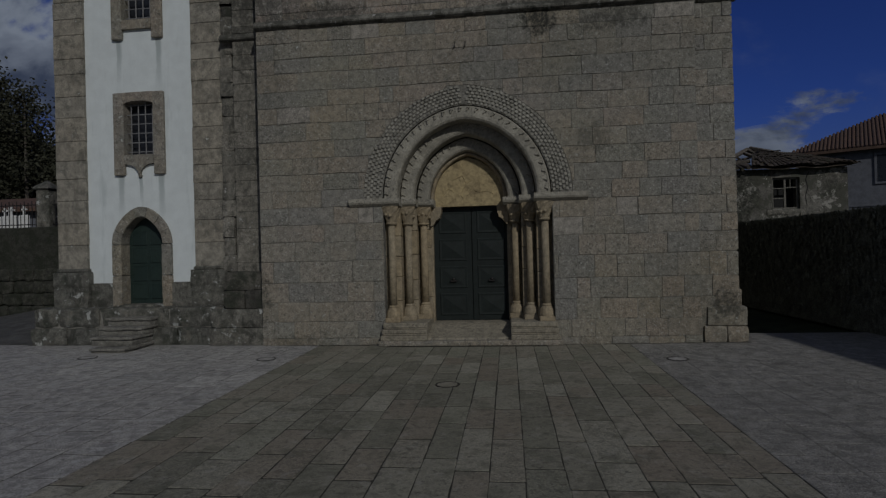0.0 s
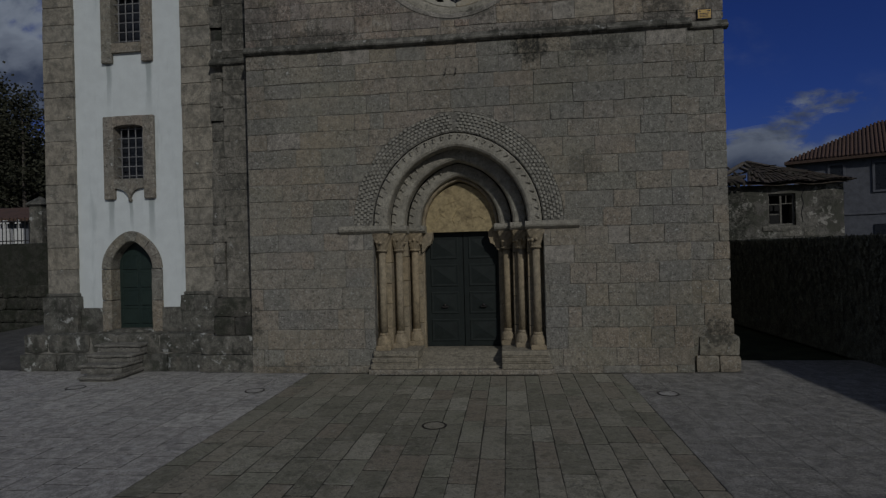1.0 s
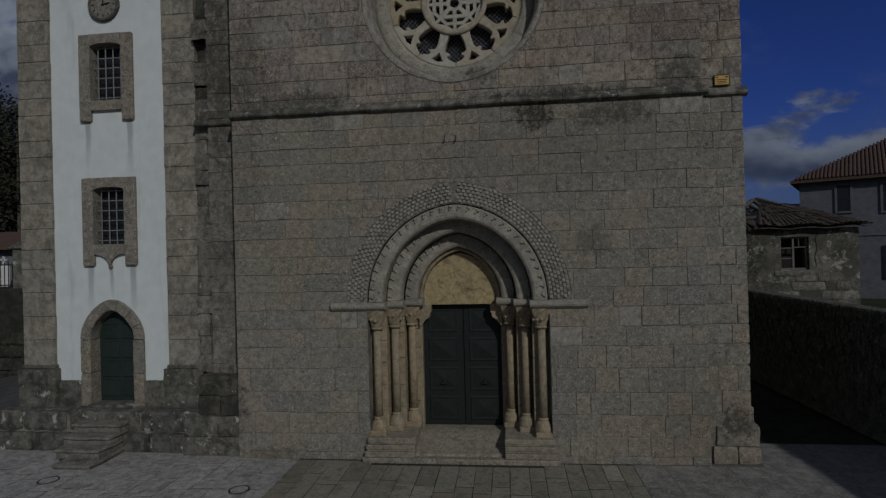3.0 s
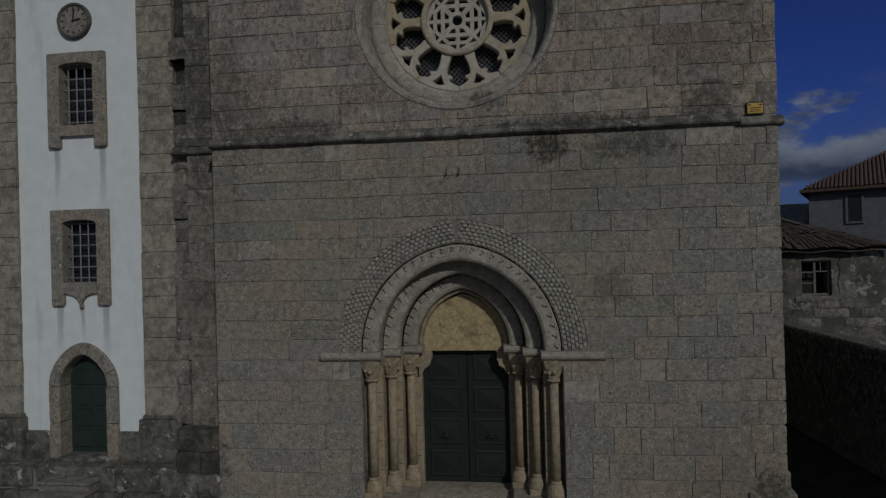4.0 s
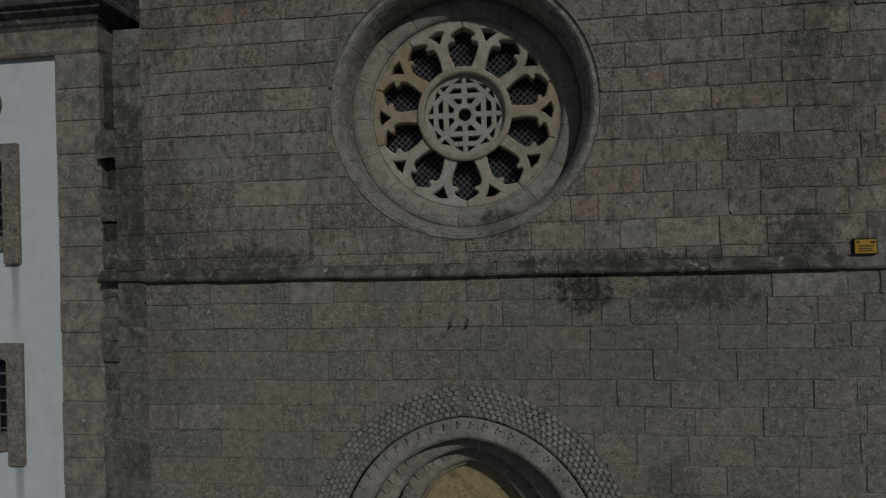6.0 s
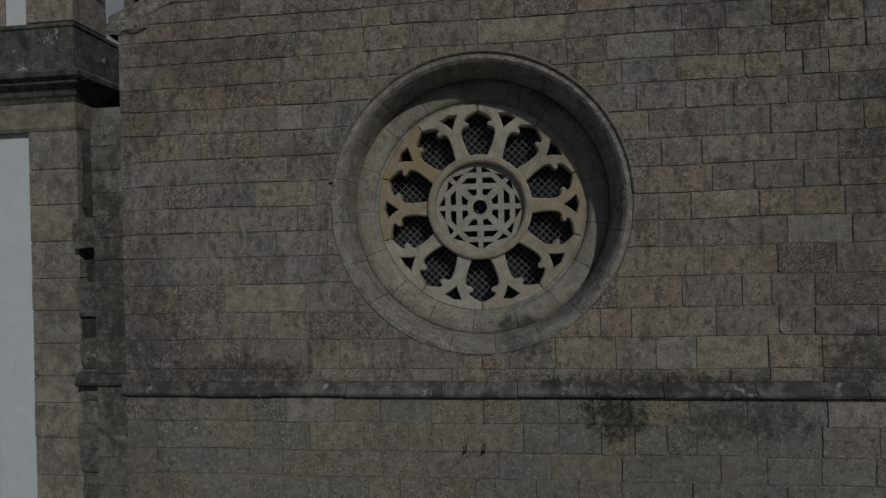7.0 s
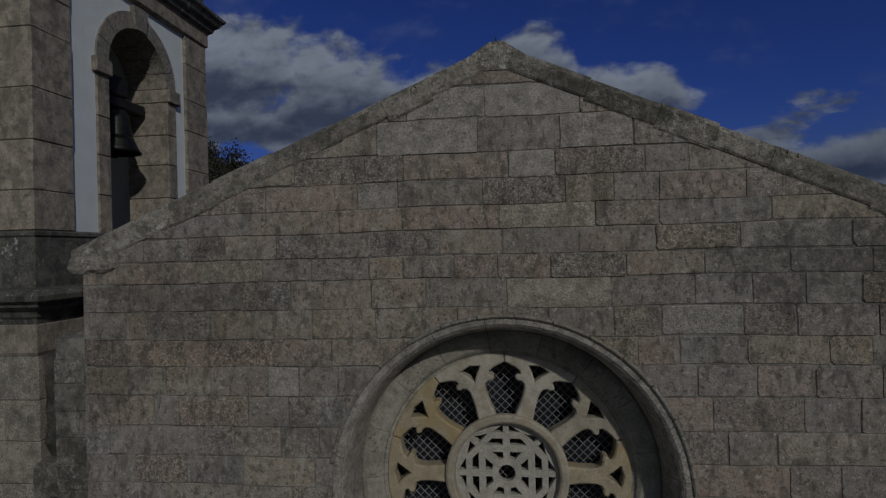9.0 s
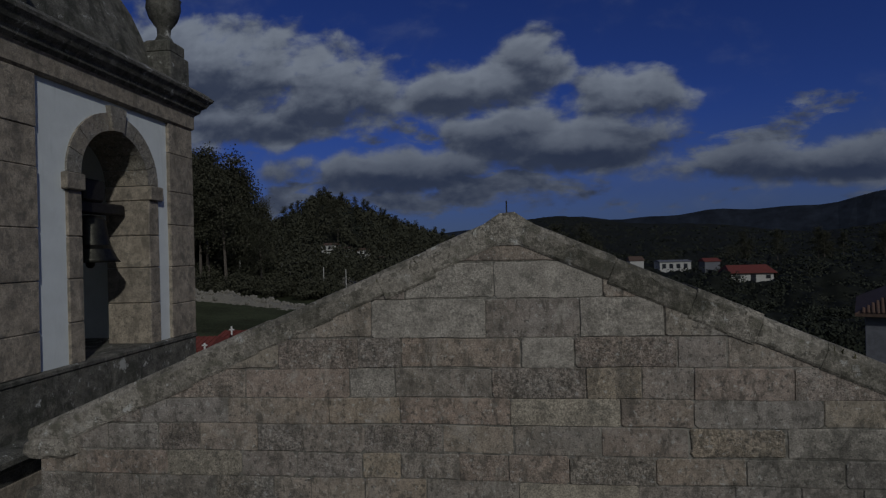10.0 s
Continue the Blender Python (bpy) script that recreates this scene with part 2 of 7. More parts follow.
GRANITE_WARM = material("warm_portal_granite", [(0.265, 0.212, 0.138), (0.32, 0.258, 0.168), (0.28, 0.236, 0.168), (0.345, 0.287, 0.192)], 0.85,
                        (80.0, 0.25), (2.2, 0.3), [((0.12, 0.105, 0.08), 4.0, 0.54, 0.66, 0.4)], 0.35)
PALE_STONE = material("pale_carved_stone", [(0.33, 0.29, 0.22), (0.40, 0.36, 0.285), (0.48, 0.45, 0.38)], 0.8,
                      (80.0, 0.18), (1.6, 0.25), [((0.30, 0.235, 0.14), 2.2, 0.50, 0.62, 0.5), ((0.14, 0.125, 0.10), 4.0, 0.54, 0.62, 0.5)], 0.3)
NEW_STONE = material("renewed_pale_stone", [(0.375, 0.355, 0.30), (0.43, 0.41, 0.35)], 0.8, (80.0, 0.2), (2.0, 0.2), [((0.26, 0.235, 0.18), 3.0, 0.54, 0.64, 0.4)], 0.3)
OCHRE_TRACERY = material("ochre_stained_stone", [(0.33, 0.275, 0.175), (0.40, 0.345, 0.245)], 0.8, (80.0, 0.2), (1.6, 0.25), [((0.33, 0.24, 0.10), 2.4, 0.48, 0.60, 0.6), ((0.13, 0.115, 0.09), 4.0, 0.54, 0.62, 0.5)], 0.3)
SPLAY = material("grey_buff_splay_stone", [(0.255, 0.24, 0.20), (0.315, 0.295, 0.245), (0.36, 0.34, 0.285)], 0.85,
                 (80.0, 0.25), (1.6, 0.3), [((0.10, 0.095, 0.08), 4.0, 0.54, 0.64, 0.55), PITS], 0.4)
SOCLE_STONE = material("buff_socle_stone", [(0.245, 0.218, 0.168), (0.29, 0.262, 0.205)], 0.9, (80.0, 0.25), (2.0, 0.3), [((0.11, 0.10, 0.08), 4.0, 0.54, 0.64, 0.5), PITS], 0.45)
GOLD_STONE = material("ochre_tympanum_stone", [(0.29, 0.21, 0.095), (0.36, 0.275, 0.135), (0.41, 0.335, 0.20)], 0.8,
                      (80.0, 0.15), (2.5, 0.3), [((0.14, 0.105, 0.06), 3.0, 0.52, 0.66, 0.65), ((0.09, 0.07, 0.045), 9.0, 0.57, 0.63, 0.5)], 0.4)
MORTAR = material("dark_mortar", [(0.10, 0.095, 0.083), (0.25, 0.238, 0.207)], 0.95, (60.0, 0.3), (2.0, 0.4), [((0.26, 0.25, 0.22), 2.6, 0.50, 0.58, 0.8), ((0.05, 0.05, 0.043), 3.7, 0.55, 0.6, 0.6)], 0.4, spread=0.0)
PLASTER = material("white_limewash", [(0.62, 0.665, 0.67), (0.68, 0.72, 0.72)], 0.9, (120.0, 0.03), (0.8, 0.06),
                   [((0.40, 0.45, 0.45), 1.4, 0.54, 0.70, 0.5), ((0.52, 0.55, 0.54), 5.0, 0.58, 0.70, 0.4)], 0.12, streak=(1.8, 1.8, 0.2))


def run_off(m):
    """Grey-green rain streaks on the limewash under the ears and pendants of the window frames."""
    n = Nodes(m.node_tree, fresh=False)
    bsdf = next(x for x in n.t.nodes if x.type == "BSDF_PRINCIPLED")
    old = bsdf.inputs["Base Color"].links[0].from_socket
    pos = n.add("ShaderNodeNewGeometry").outputs["Position"]
    sep = n.add("ShaderNodeSeparateXYZ")
    n.put(sep.inputs[0], pos)
    ragged = n.math("MULTIPLY_ADD", n.noise(n.scaled(pos, (3.0, 3.0, 0.5)), 3.0, 6.0, 0.7), 0.16, -0.08)
    mask = None
    for x, top, wide, long in ((-7.62, 3.66, 0.10, 1.2), (-7.15, 3.62, 0.05, 0.8), (-6.68, 3.66, 0.10, 1.3), (-7.62, 6.64, 0.08, 1.3), (-6.68, 6.64, 0.10, 1.5)):
        side = n.math("ABSOLUTE", n.math("SUBTRACT", n.math("ADD", sep.outputs[0], ragged), x))
        one = n.math("MULTIPLY", n.step(side, wide, wide * 0.3), n.math("MULTIPLY", n.step(sep.outputs[2], top - long, top), n.step(sep.outputs[2], top + 0.05, top)))
        mask = one if mask is None else n.math("MAXIMUM", mask, one)
    grey = n.mix(n.math("MULTIPLY", mask, 0.75), old, (0.30, 0.34, 0.34))
    n.put(bsdf.inputs["Base Color"], grey)


run_off(PLASTER)


def grime(m, blots, colour=(0.036, 0.036, 0.030)):
    """Black lichen in ragged blots: (x, z, half width, half height, amount)."""
    n = Nodes(m.node_tree, fresh=False)
    bsdf = next(x for x in n.t.nodes if x.type == "BSDF_PRINCIPLED")
    old = bsdf.inputs["Base Color"].links[0].from_socket
    pos = n.add("ShaderNodeNewGeometry").outputs["Position"]
    sep = n.add("ShaderNodeSeparateXYZ")
    n.put(sep.inputs[0], pos)
    ragged = n.math("MULTIPLY_ADD", n.noise(pos, 6.5, 8.0, 0.75), 6.0, -3.0)
    mask = None
    for x, z, a, b, amount in blots:
        du = n.math("DIVIDE", n.math("SUBTRACT", sep.outputs[0], x), a)
        dv = n.math("DIVIDE", n.math("SUBTRACT", sep.outputs[2], z), b)
        one = n.math("SUBTRACT", 1.0, n.math("MULTIPLY_ADD", du, du, n.math("MULTIPLY", dv, dv)))
        one = n.math("MULTIPLY", n.step(n.math("ADD", one, ragged), -0.2, 1.0), amount)
        mask = one if mask is None else n.math("MAXIMUM", mask, one)
    mask = n.math("MULTIPLY", mask, n.step(n.noise(pos, 16.0, 4.0, 0.7), 0.36, 0.54, 0.45, 1.0))
    n.put(bsdf.inputs["Base Color"], n.mix(mask, old, colour))


BLOTS = [(1.5, 6.16, 0.42, 0.30, 1.0), (2.8, 6.12, 0.8, 0.26, 0.75), (2.0, 6.52, 1.5, 0.12, 0.8), (-3.85, 7.2, 0.5, 1.2, 0.55), (-3.85, 5.2, 0.40, 1.2, 0.3),
         (-4.6, 7.4, 0.6, 2.0, 0.75), (-4.6, 4.4, 0.6, 2.2, 0.28), (3.95, 6.75, 0.4, 0.4, 0.75), (4.1, 9.0, 0.35, 1.1, 0.55), (3.1, 10.6, 1.4, 0.55, 0.6),
         (-3.0, 10.3, 1.2, 0.6, 0.4), (3.9, 8.3, 1.0, 1.7, 0.3), (2.2, 5.5, 3.0, 0.7, 0.22), (0.9, 9.9, 3.0, 0.4, 0.15), (-3.9, 9.6, 0.4, 0.6, 0.5), (0.55, 6.90, 0.32, 0.12, 0.55), (4.80, 0.72, 0.34, 0.30, 0.8), (4.1, 0.9, 0.9, 1.3, 0.22), (-4.4, 1.0, 0.5, 0.7, 0.8),
         (-3.4, 0.1, 0.7, 0.12, 0.5), (2.45, 3.9, 0.35, 0.3, 0.5), (-3.0, 6.62, 1.2, 0.2, 0.7)]
grime(COPING_STONE, [(1.1, 12.15, 1.3, 0.4, 0.8), (3.0, 11.35, 1.3, 0.4, 0.6), (-1.6, 11.9, 0.9, 0.3, 0.5)], (0.045, 0.045, 0.034))
for m in (SPLAY, PALE_STONE, OCHRE_TRACERY):
    grime(m, [(0.48, 7.08, 0.30, 0.14, 0.8), (-0.5, 7.0, 0.3, 0.08, 0.5), (0.9, 9.7, 0.4, 0.2, 0.5)])
for m in (GRANITE, GRANITE_HIGH, MOTTLED, MORTAR, STRING_STONE, PALE_GRANITE, OCHRE_GRANITE):
    grime(m, BLOTS)
PAVE_DARK = material("damp_brown_paving", [(0.162, 0.159, 0.121), (0.292, 0.272, 0.216), (0.243, 0.211, 0.164), (0.324, 0.308, 0.246), (0.200, 0.192, 0.149), (0.270, 0.265, 0.205), (0.421, 0.394, 0.329)], 0.65,
                     (90.0, 0.25), (1.6, 0.35), [((0.095, 0.097, 0.070), 2.8, 0.52, 0.60, 0.5), ((0.33, 0.315, 0.275), 5.0, 0.55, 0.62, 0.5), ((0.085, 0.08, 0.06), 8.0, 0.53, 0.60, 0.55), ((0.05, 0.046, 0.036), 17.0, 0.55, 0.62, 0.6)], 0.5, spread=0.85, granular=(0.08, 0.32))
PAVE_PALE = material("grey_granite_paving", [(0.291, 0.282, 0.267), (0.386, 0.375, 0.355), (0.353, 0.339, 0.320), (0.482, 0.468, 0.440)], 0.75,
                     (60.0, 0.42), (1.4, 0.35), [((0.16, 0.157, 0.15), 3.2, 0.52, 0.61, 0.6), ((0.48, 0.48, 0.475), 5.0, 0.55, 0.63, 0.5), ((0.10, 0.096, 0.09), 15.0, 0.55, 0.62, 0.6), ((0.50, 0.50, 0.49), 22.0, 0.60, 0.66, 0.6)], 0.5, spread=0.75, granular=(0.1, 0.35))
PAVE_COARSE = material("coarse_dull_paving", [(0.224, 0.215, 0.196), (0.263, 0.253, 0.232), (0.302, 0.291, 0.267)], 0.85,
                       (70.0, 0.4), (1.1, 0.35), [((0.12, 0.116, 0.105), 2.4, 0.52, 0.62, 0.5), ((0.42, 0.42, 0.41), 30.0, 0.57, 0.63, 0.7), ((0.07, 0.068, 0.062), 24.0, 0.54, 0.60, 0.6)], 0.8, spread=0.5, granular=(0.2, 0.5))
FILLED_JOINT = material("filled_paving_joint", [(0.09, 0.086, 0.076), (0.16, 0.154, 0.138)], 0.95, (50.0, 0.3), (2.0, 0.3), [], 0.3)
JOINT = material("paving_joint_earth", [(0.026, 0.025, 0.020), (0.058, 0.055, 0.044)], 0.95, (50.0, 0.3), (2.0, 0.3), [], 0.3)
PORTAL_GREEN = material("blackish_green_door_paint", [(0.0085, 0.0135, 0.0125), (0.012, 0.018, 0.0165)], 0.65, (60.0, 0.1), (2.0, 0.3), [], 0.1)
GREEN_DOOR = material("dark_green_door_paint", [(0.017, 0.030, 0.027), (0.024, 0.040, 0.034)], 0.5, (60.0, 0.1), (2.0, 0.2), [], 0.1)
IRON = material("rusty_black_iron", [(0.03, 0.03, 0.032), (0.05, 0.045, 0.042)], 0.6, (60.0, 0.2), (4.0, 0.3), [], 0.2, 0.6)
# near-black base colour that stands in for missing light
DARK = material("shade_black", [(0.012, 0.012, 0.013), (0.02, 0.02, 0.02)], 0.9, (20.0, 0.1), (1.0, 0.1), [], 0.0)
GLASS = material("dusty_dark_glass", [(0.016, 0.018, 0.024), (0.028, 0.032, 0.04)], 0.3, (20.0, 0.1), (2.0, 0.2), [], 0.0)
ROOF_TILE = material("clay_roof_tile", [(0.088, 0.056, 0.042), (0.118, 0.07, 0.05), (0.08, 0.056, 0.045)], 0.85, (40.0, 0.2), (1.5, 0.3),
                     [((0.06, 0.055, 0.045), 1.4, 0.5, 0.7, 0.6)], 0.3)
MOSSY_TILE = material("mossy_old_tile", [(0.05, 0.045, 0.038), (0.085, 0.065, 0.05), (0.065, 0.06, 0.048)], 0.92, (30.0, 0.3), (1.5, 0.4), [((0.03, 0.034, 0.02), 3.0, 0.5, 0.6, 0.7)], 0.4)
MOSS = material("dry_moss", [(0.06, 0.065, 0.03), (0.10, 0.095, 0.05), (0.13, 0.12, 0.08)], 0.95, (20.0, 0.3), (2.0, 0.4), [], 0.0, islands=True)
ZINC = material("galvanised_wire", [(0.16, 0.16, 0.165), (0.24, 0.24, 0.24)], 0.6, (60.0, 0.2), (3.0, 0.2), [], 0.0)
BRONZE = material("dull_bronze", [(0.045, 0.045, 0.038), (0.06, 0.058, 0.048)], 0.5, (30.0, 0.1), (3.0, 0.2), [], 0.1, 0.9)
YELLOW = material("yellow_enamel", [(0.42, 0.24, 0.025), (0.50, 0.30, 0.04)], 0.4, (60.0, 0.05), (4.0, 0.1), [], 0.0)


# ---------------------------------------------------------------- mesh helpers
def mesh_from(name, verts, faces, mat, smooth=False):
    me = bpy.data.meshes.new(name)
    me.from_pydata(verts, [], faces)
    me.materials.append(mat)
    if smooth:
        for p in me.polygons:
            p.use_smooth = True
    me.update()
    return me


def thing(name, label, category, x=0.0, y=0.0, z=0.0, group="", kind=""):
    ob = new(name)
    ob.empty_display_size = 0.2
    ob.matrix_basis = pose(x, y, z)
    return tagged(ob, label, category, group, kind)


def placed(ob):
    """The world matrix, before the scene is evaluated."""
    return ob.matrix_basis.copy() if ob.parent is None else placed(ob.parent) @ ob.matrix_parent_inverse @ ob.matrix_basis


def attach(ob, parent):
    ob.parent = parent
    if parent is not None:
        ob.matrix_parent_inverse = placed(parent).inverted()
    return ob


def piece(name, verts, faces, mat, parent, label="", smooth=False):
    """One mesh object, in world coordinates, under a thing or a part."""
    ob = attach(new(name, mesh_from(name, verts, faces, mat, smooth)), parent)
    return tagged(ob, label) if label else ob


class Shape:
    """Collects vertices and faces of one mesh."""

    def __init__(self):
        self.v, self.f = [], []

    def box(self, x0, x1, y0, y1, z0, z1, c=0.0, m=None):
        """A box with its long edges chamfered by c."""
        if c <= 0:
            vs = [(x, y, z) for z in (z0, z1) for y in (y0, y1) for x in (x0, x1)]
            fs = [(0, 2, 3, 1), (4, 5, 7, 6), (0, 1, 5, 4), (2, 6, 7, 3), (0, 4, 6, 2), (1, 3, 7, 5)]
        else:
            vs, fs = [], []
            ring = lambda x0, x1, y0, y1, z: [(x0 + c, y0, z), (x1 - c, y0, z), (x1, y0 + c, z), (x1, y1 - c, z),
                                              (x1 - c, y1, z), (x0 + c, y1, z), (x0, y1 - c, z), (x0, y0 + c, z)]
            vs += ring(x0 + c, x1 - c, y0 + c, y1 - c, z0) + ring(x0, x1, y0, y1, z0 + c)
            vs += ring(x0, x1, y0, y1, z1 - c) + ring(x0 + c, x1 - c, y0 + c, y1 - c, z1)
            for k in range(3):
                fs += [(8 * k + i, 8 * k + (i + 1) % 8, 8 * k + 8 + (i + 1) % 8, 8 * k + 8 + i) for i in range(8)]
            fs += [tuple(range(7, -1, -1)), tuple(range(24, 32))]
        if m is not None:
            vs = [tuple(m @ Vector(p)) for p in vs]
        self.join(vs, fs)

    def join(self, vs, fs):
        k = len(self.v)
        self.v += vs
        self.f += [tuple(i + k for i in f) for f in fs]

    def grid(self, rows, closed=False, caps=False):
        """Faces between rows of points, all of one length."""
        k, m = len(self.v), len(rows[0])
        for r in rows:
            self.v += [tuple(p) for p in r]
        for a in range(len(rows) - 1):
            for i in range(m if closed else m - 1):
                j = (i + 1) % m
                self.f.append((k + a * m + i, k + a * m + j, k + (a + 1) * m + j, k + (a + 1) * m + i))
        if caps:
            self.f.append(tuple(k + i for i in range(m - 1, -1, -1)))
            self.f.append(tuple(k + (len(rows) - 1) * m + i for i in range(m)))

    def turned(self, x, y, profile, sides=16, m=None):
        """A turned form: profile of (radius, z) about an upright axis."""
        rows = [[(x + r * math.cos(2 * math.pi * i / sides), y + r * math.sin(2 * math.pi * i / sides), z) for i in range(sides)]
                for r, z in profile]
        if m is not None:
            rows = [[tuple(m @ Vector(p)) for p in r] for r in rows]
        self.grid(rows, True, True)

    def ball(self, x, y, z, r, sides=8):
        self.turned(x, y, [(r * math.sin(a * math.pi / 6) + 1e-4, z - r * math.cos(a * math.pi / 6)) for a in range(7)], sides)

    def rod(self, a, b, r, sides=6):
        a, b = Vector(a), Vector(b)
        q = (b - a).to_track_quat("Z", "Y")
        rows = [[tuple(p + q @ Vector((r * math.cos(2 * math.pi * i / sides), r * math.sin(2 * math.pi * i / sides), 0))) for i in range(sides)]
                for p in (a, b)]
        self.grid(rows, True, True)

    def make(self, name, mat, parent, label="", smooth=False):
        return piece(name, self.v, self.f, mat, parent, label, smooth)


def slab_shape(poly, front, back, bevel, jut=0.0):
    """A stone whose face is the polygon poly (x, z), counter-clockwise as seen from the front, with a worn arris."""
    cx, cz = sum(p[0] for p in poly) / len(poly), sum(p[1] for p in poly) / len(poly)
    s, n = Shape(), len(poly)
    inner = []
    for i, (x, z) in enumerate(poly):
        (ax, az), (bx, bz) = poly[i - 1], poly[(i + 1) % n]
        d1, d2 = Vector((x - ax, z - az)), Vector((bx - x, bz - z))
        n1, n2 = Vector((-d1.y, d1.x)), Vector((-d2.y, d2.x))
        nn = (n1.normalized() if n1.length > 1e-6 else n2.normalized()) + (n2.normalized() if n2.length > 1e-6 else Vector((0, 0)))
        nn = nn.normalized() * bevel if nn.length > 1e-6 else Vector((0, 0))
        inner.append((x + nn.x, z + nn.y))
    s.grid([[(x, back, z) for x, z in poly], [(x, front + bevel, z) for x, z in poly],
            [(x, front - jut * 0.4, z) for x, z in inner]], True)
    k = len(s.v) - n
    mid = (sum(p[0] for p in inner) / n, front - jut, sum(p[1] for p in inner) / n)
    s.v.append(mid)
    s.f += [(k + i, k + (i + 1) % n, k + n) for i in range(n)]
    return s


def rough_block(x0, x1, y0, y1, z0, z1, amp=0.018, seed=0.0, m=None):
    """A worn block: uneven faces, rounded and knocked-off edges."""
    s = Shape()
    n = max(3, min(12, round((x1 - x0) / 0.08))), 4, max(3, min(7, round((z1 - z0) / 0.07)))

    def at(u, v, w):
        p = Vector((x0 + (x1 - x0) * u, y0 + (y1 - y0) * v, z0 + (z1 - z0) * w))
        out = Vector(((u - 0.5) * 2, (v - 0.5) * 2, (w - 0.5) * 2))
        edge = sum(1 for q in (u, v, w) if q in (0.0, 1.0))
        k = Vector((p.x * 5 + seed, p.y * 5, p.z * 5))
        d = noise.noise_vector(k) * amp + noise.noise_vector(k * 3.1) * amp * 0.5
        if edge > 1:
            d -= Vector([(0.9 + noise.noise(k * 1.3)) * amp * (1 if abs(o) == 1 else 0) * o for o in out]) * (0.8 if edge == 2 else 1.2)
        return tuple(p + d)

    lin = lambda k: [i / k for i in range(k + 1)]
    for v in (0.0, 1.0):
        s.grid([[at(u, v, w) for u in (lin(n[0]) if v == 0.0 else lin(n[0])[::-1])] for w in lin(n[2])])
    for u in (0.0, 1.0):
        s.grid([[at(u, v, w) for v in (lin(n[1])[::-1] if u == 0.0 else lin(n[1]))] for w in lin(n[2])])
    s.grid([[at(u, v, 1.0) for u in lin(n[0])] for v in lin(n[1])])
    if m is not None:
        s.v = [tuple(m @ Vector(p)) for p in s.v]
    return s


# ---------------------------------------------------------------- pointed and round arches
def arch_point(w, h, u):
    """A pointed arch of half width w and height h; u from 0 (left foot) over 0.5 (crown) to 1 (right foot): x, z and the outward normal."""
    c = (h * h - w * w) / (2 * w)
    r, top = w + c, math.atan2(h, c)
    side = -1 if u < 0.5 else 1
    a = top * (u * 2 if u < 0.5 else (1 - u) * 2)
    return side * (r * math.cos(a) - c), r * math.sin(a), side * math.cos(a), math.sin(a)


def arch_sweep(cx, cz, w, h, u0, u1, profile, steps=3):
    """Sweeps a closed profile of (outwards, y) along part of an arch."""
    rows = []
    for k in range(steps + 1):
        u = u0 + (u1 - u0) * k / steps
        if abs(u - 0.5) < 1e-6:
            u += 1e-6 if u0 > 0.499 else -1e-6
        x, z, nx, nz = arch_point(w, h, u)
        rows.append([(cx + x + nx * o, y, cz + z + nz * o) for o, y in profile])
    return rows


def half_width(w, h, z):
    """Half width of that arch at the height z over its foot."""
    if z >= h:
        return 0.0
    if z <= 0:
        return w
    c = (h * h - w * w) / (2 * w)
    return max(0.0, math.sqrt(max(0.0, (w + c) ** 2 - z * z)) - c)


# ---------------------------------------------------------------- walls of coursed stone
def courses(z0, z1, mean, rng, spread=0.12):
    n = max(1, round((z1 - z0) / mean))
    steps = [1 + rng.uniform(-spread, spread) for _ in range(n)]
    k, out, z = (z1 - z0) / sum(steps), [z0], z0
    for s in steps:
        z += s * k
        out.append(z)
    out[-1] = z1
    return out


def weathered(poly, rng):
    """The outline with knocked-off corners and uneven, gnawed edges."""
    out, n = [], len(poly)
    worn = rng.choice((0.5, 0.8, 1.0, 1.6))
    for i, (x, z) in enumerate(poly):
        (ax, az), (bx, bz) = poly[i - 1], poly[(i + 1) % n]
        la, lb = math.hypot(ax - x, az - z), math.hypot(bx - x, bz - z)
        if la > 0.13 and lb > 0.13:
            c = rng.uniform(0.006, 0.026) * worn
            out += [(x + (ax - x) / la * c, z + (az - z) / la * c), (x + (bx - x) / lb * c, z + (bz - z) / lb * c)]
        else:
            out.append((x, z))
        k = min(4, int(lb / 0.13))
        for q in range(k):
            u = (q + rng.uniform(0.65, 1.35)) / (k + 1)
            d = rng.uniform(-0.003, 0.0055) * worn
            out.append((x + (bx - x) * u - (bz - z) / lb * d, z + (bz - z) * u + (bx - x) / lb * d))
    return out


def warp(x, z):
    """Slow waviness of the courses."""
    return x + 0.010 * noise.noise((x * 1.1, 3.0, z * 1.7)), z + 0.016 * noise.noise((x * 0.8, 0.0, z * 0.9))


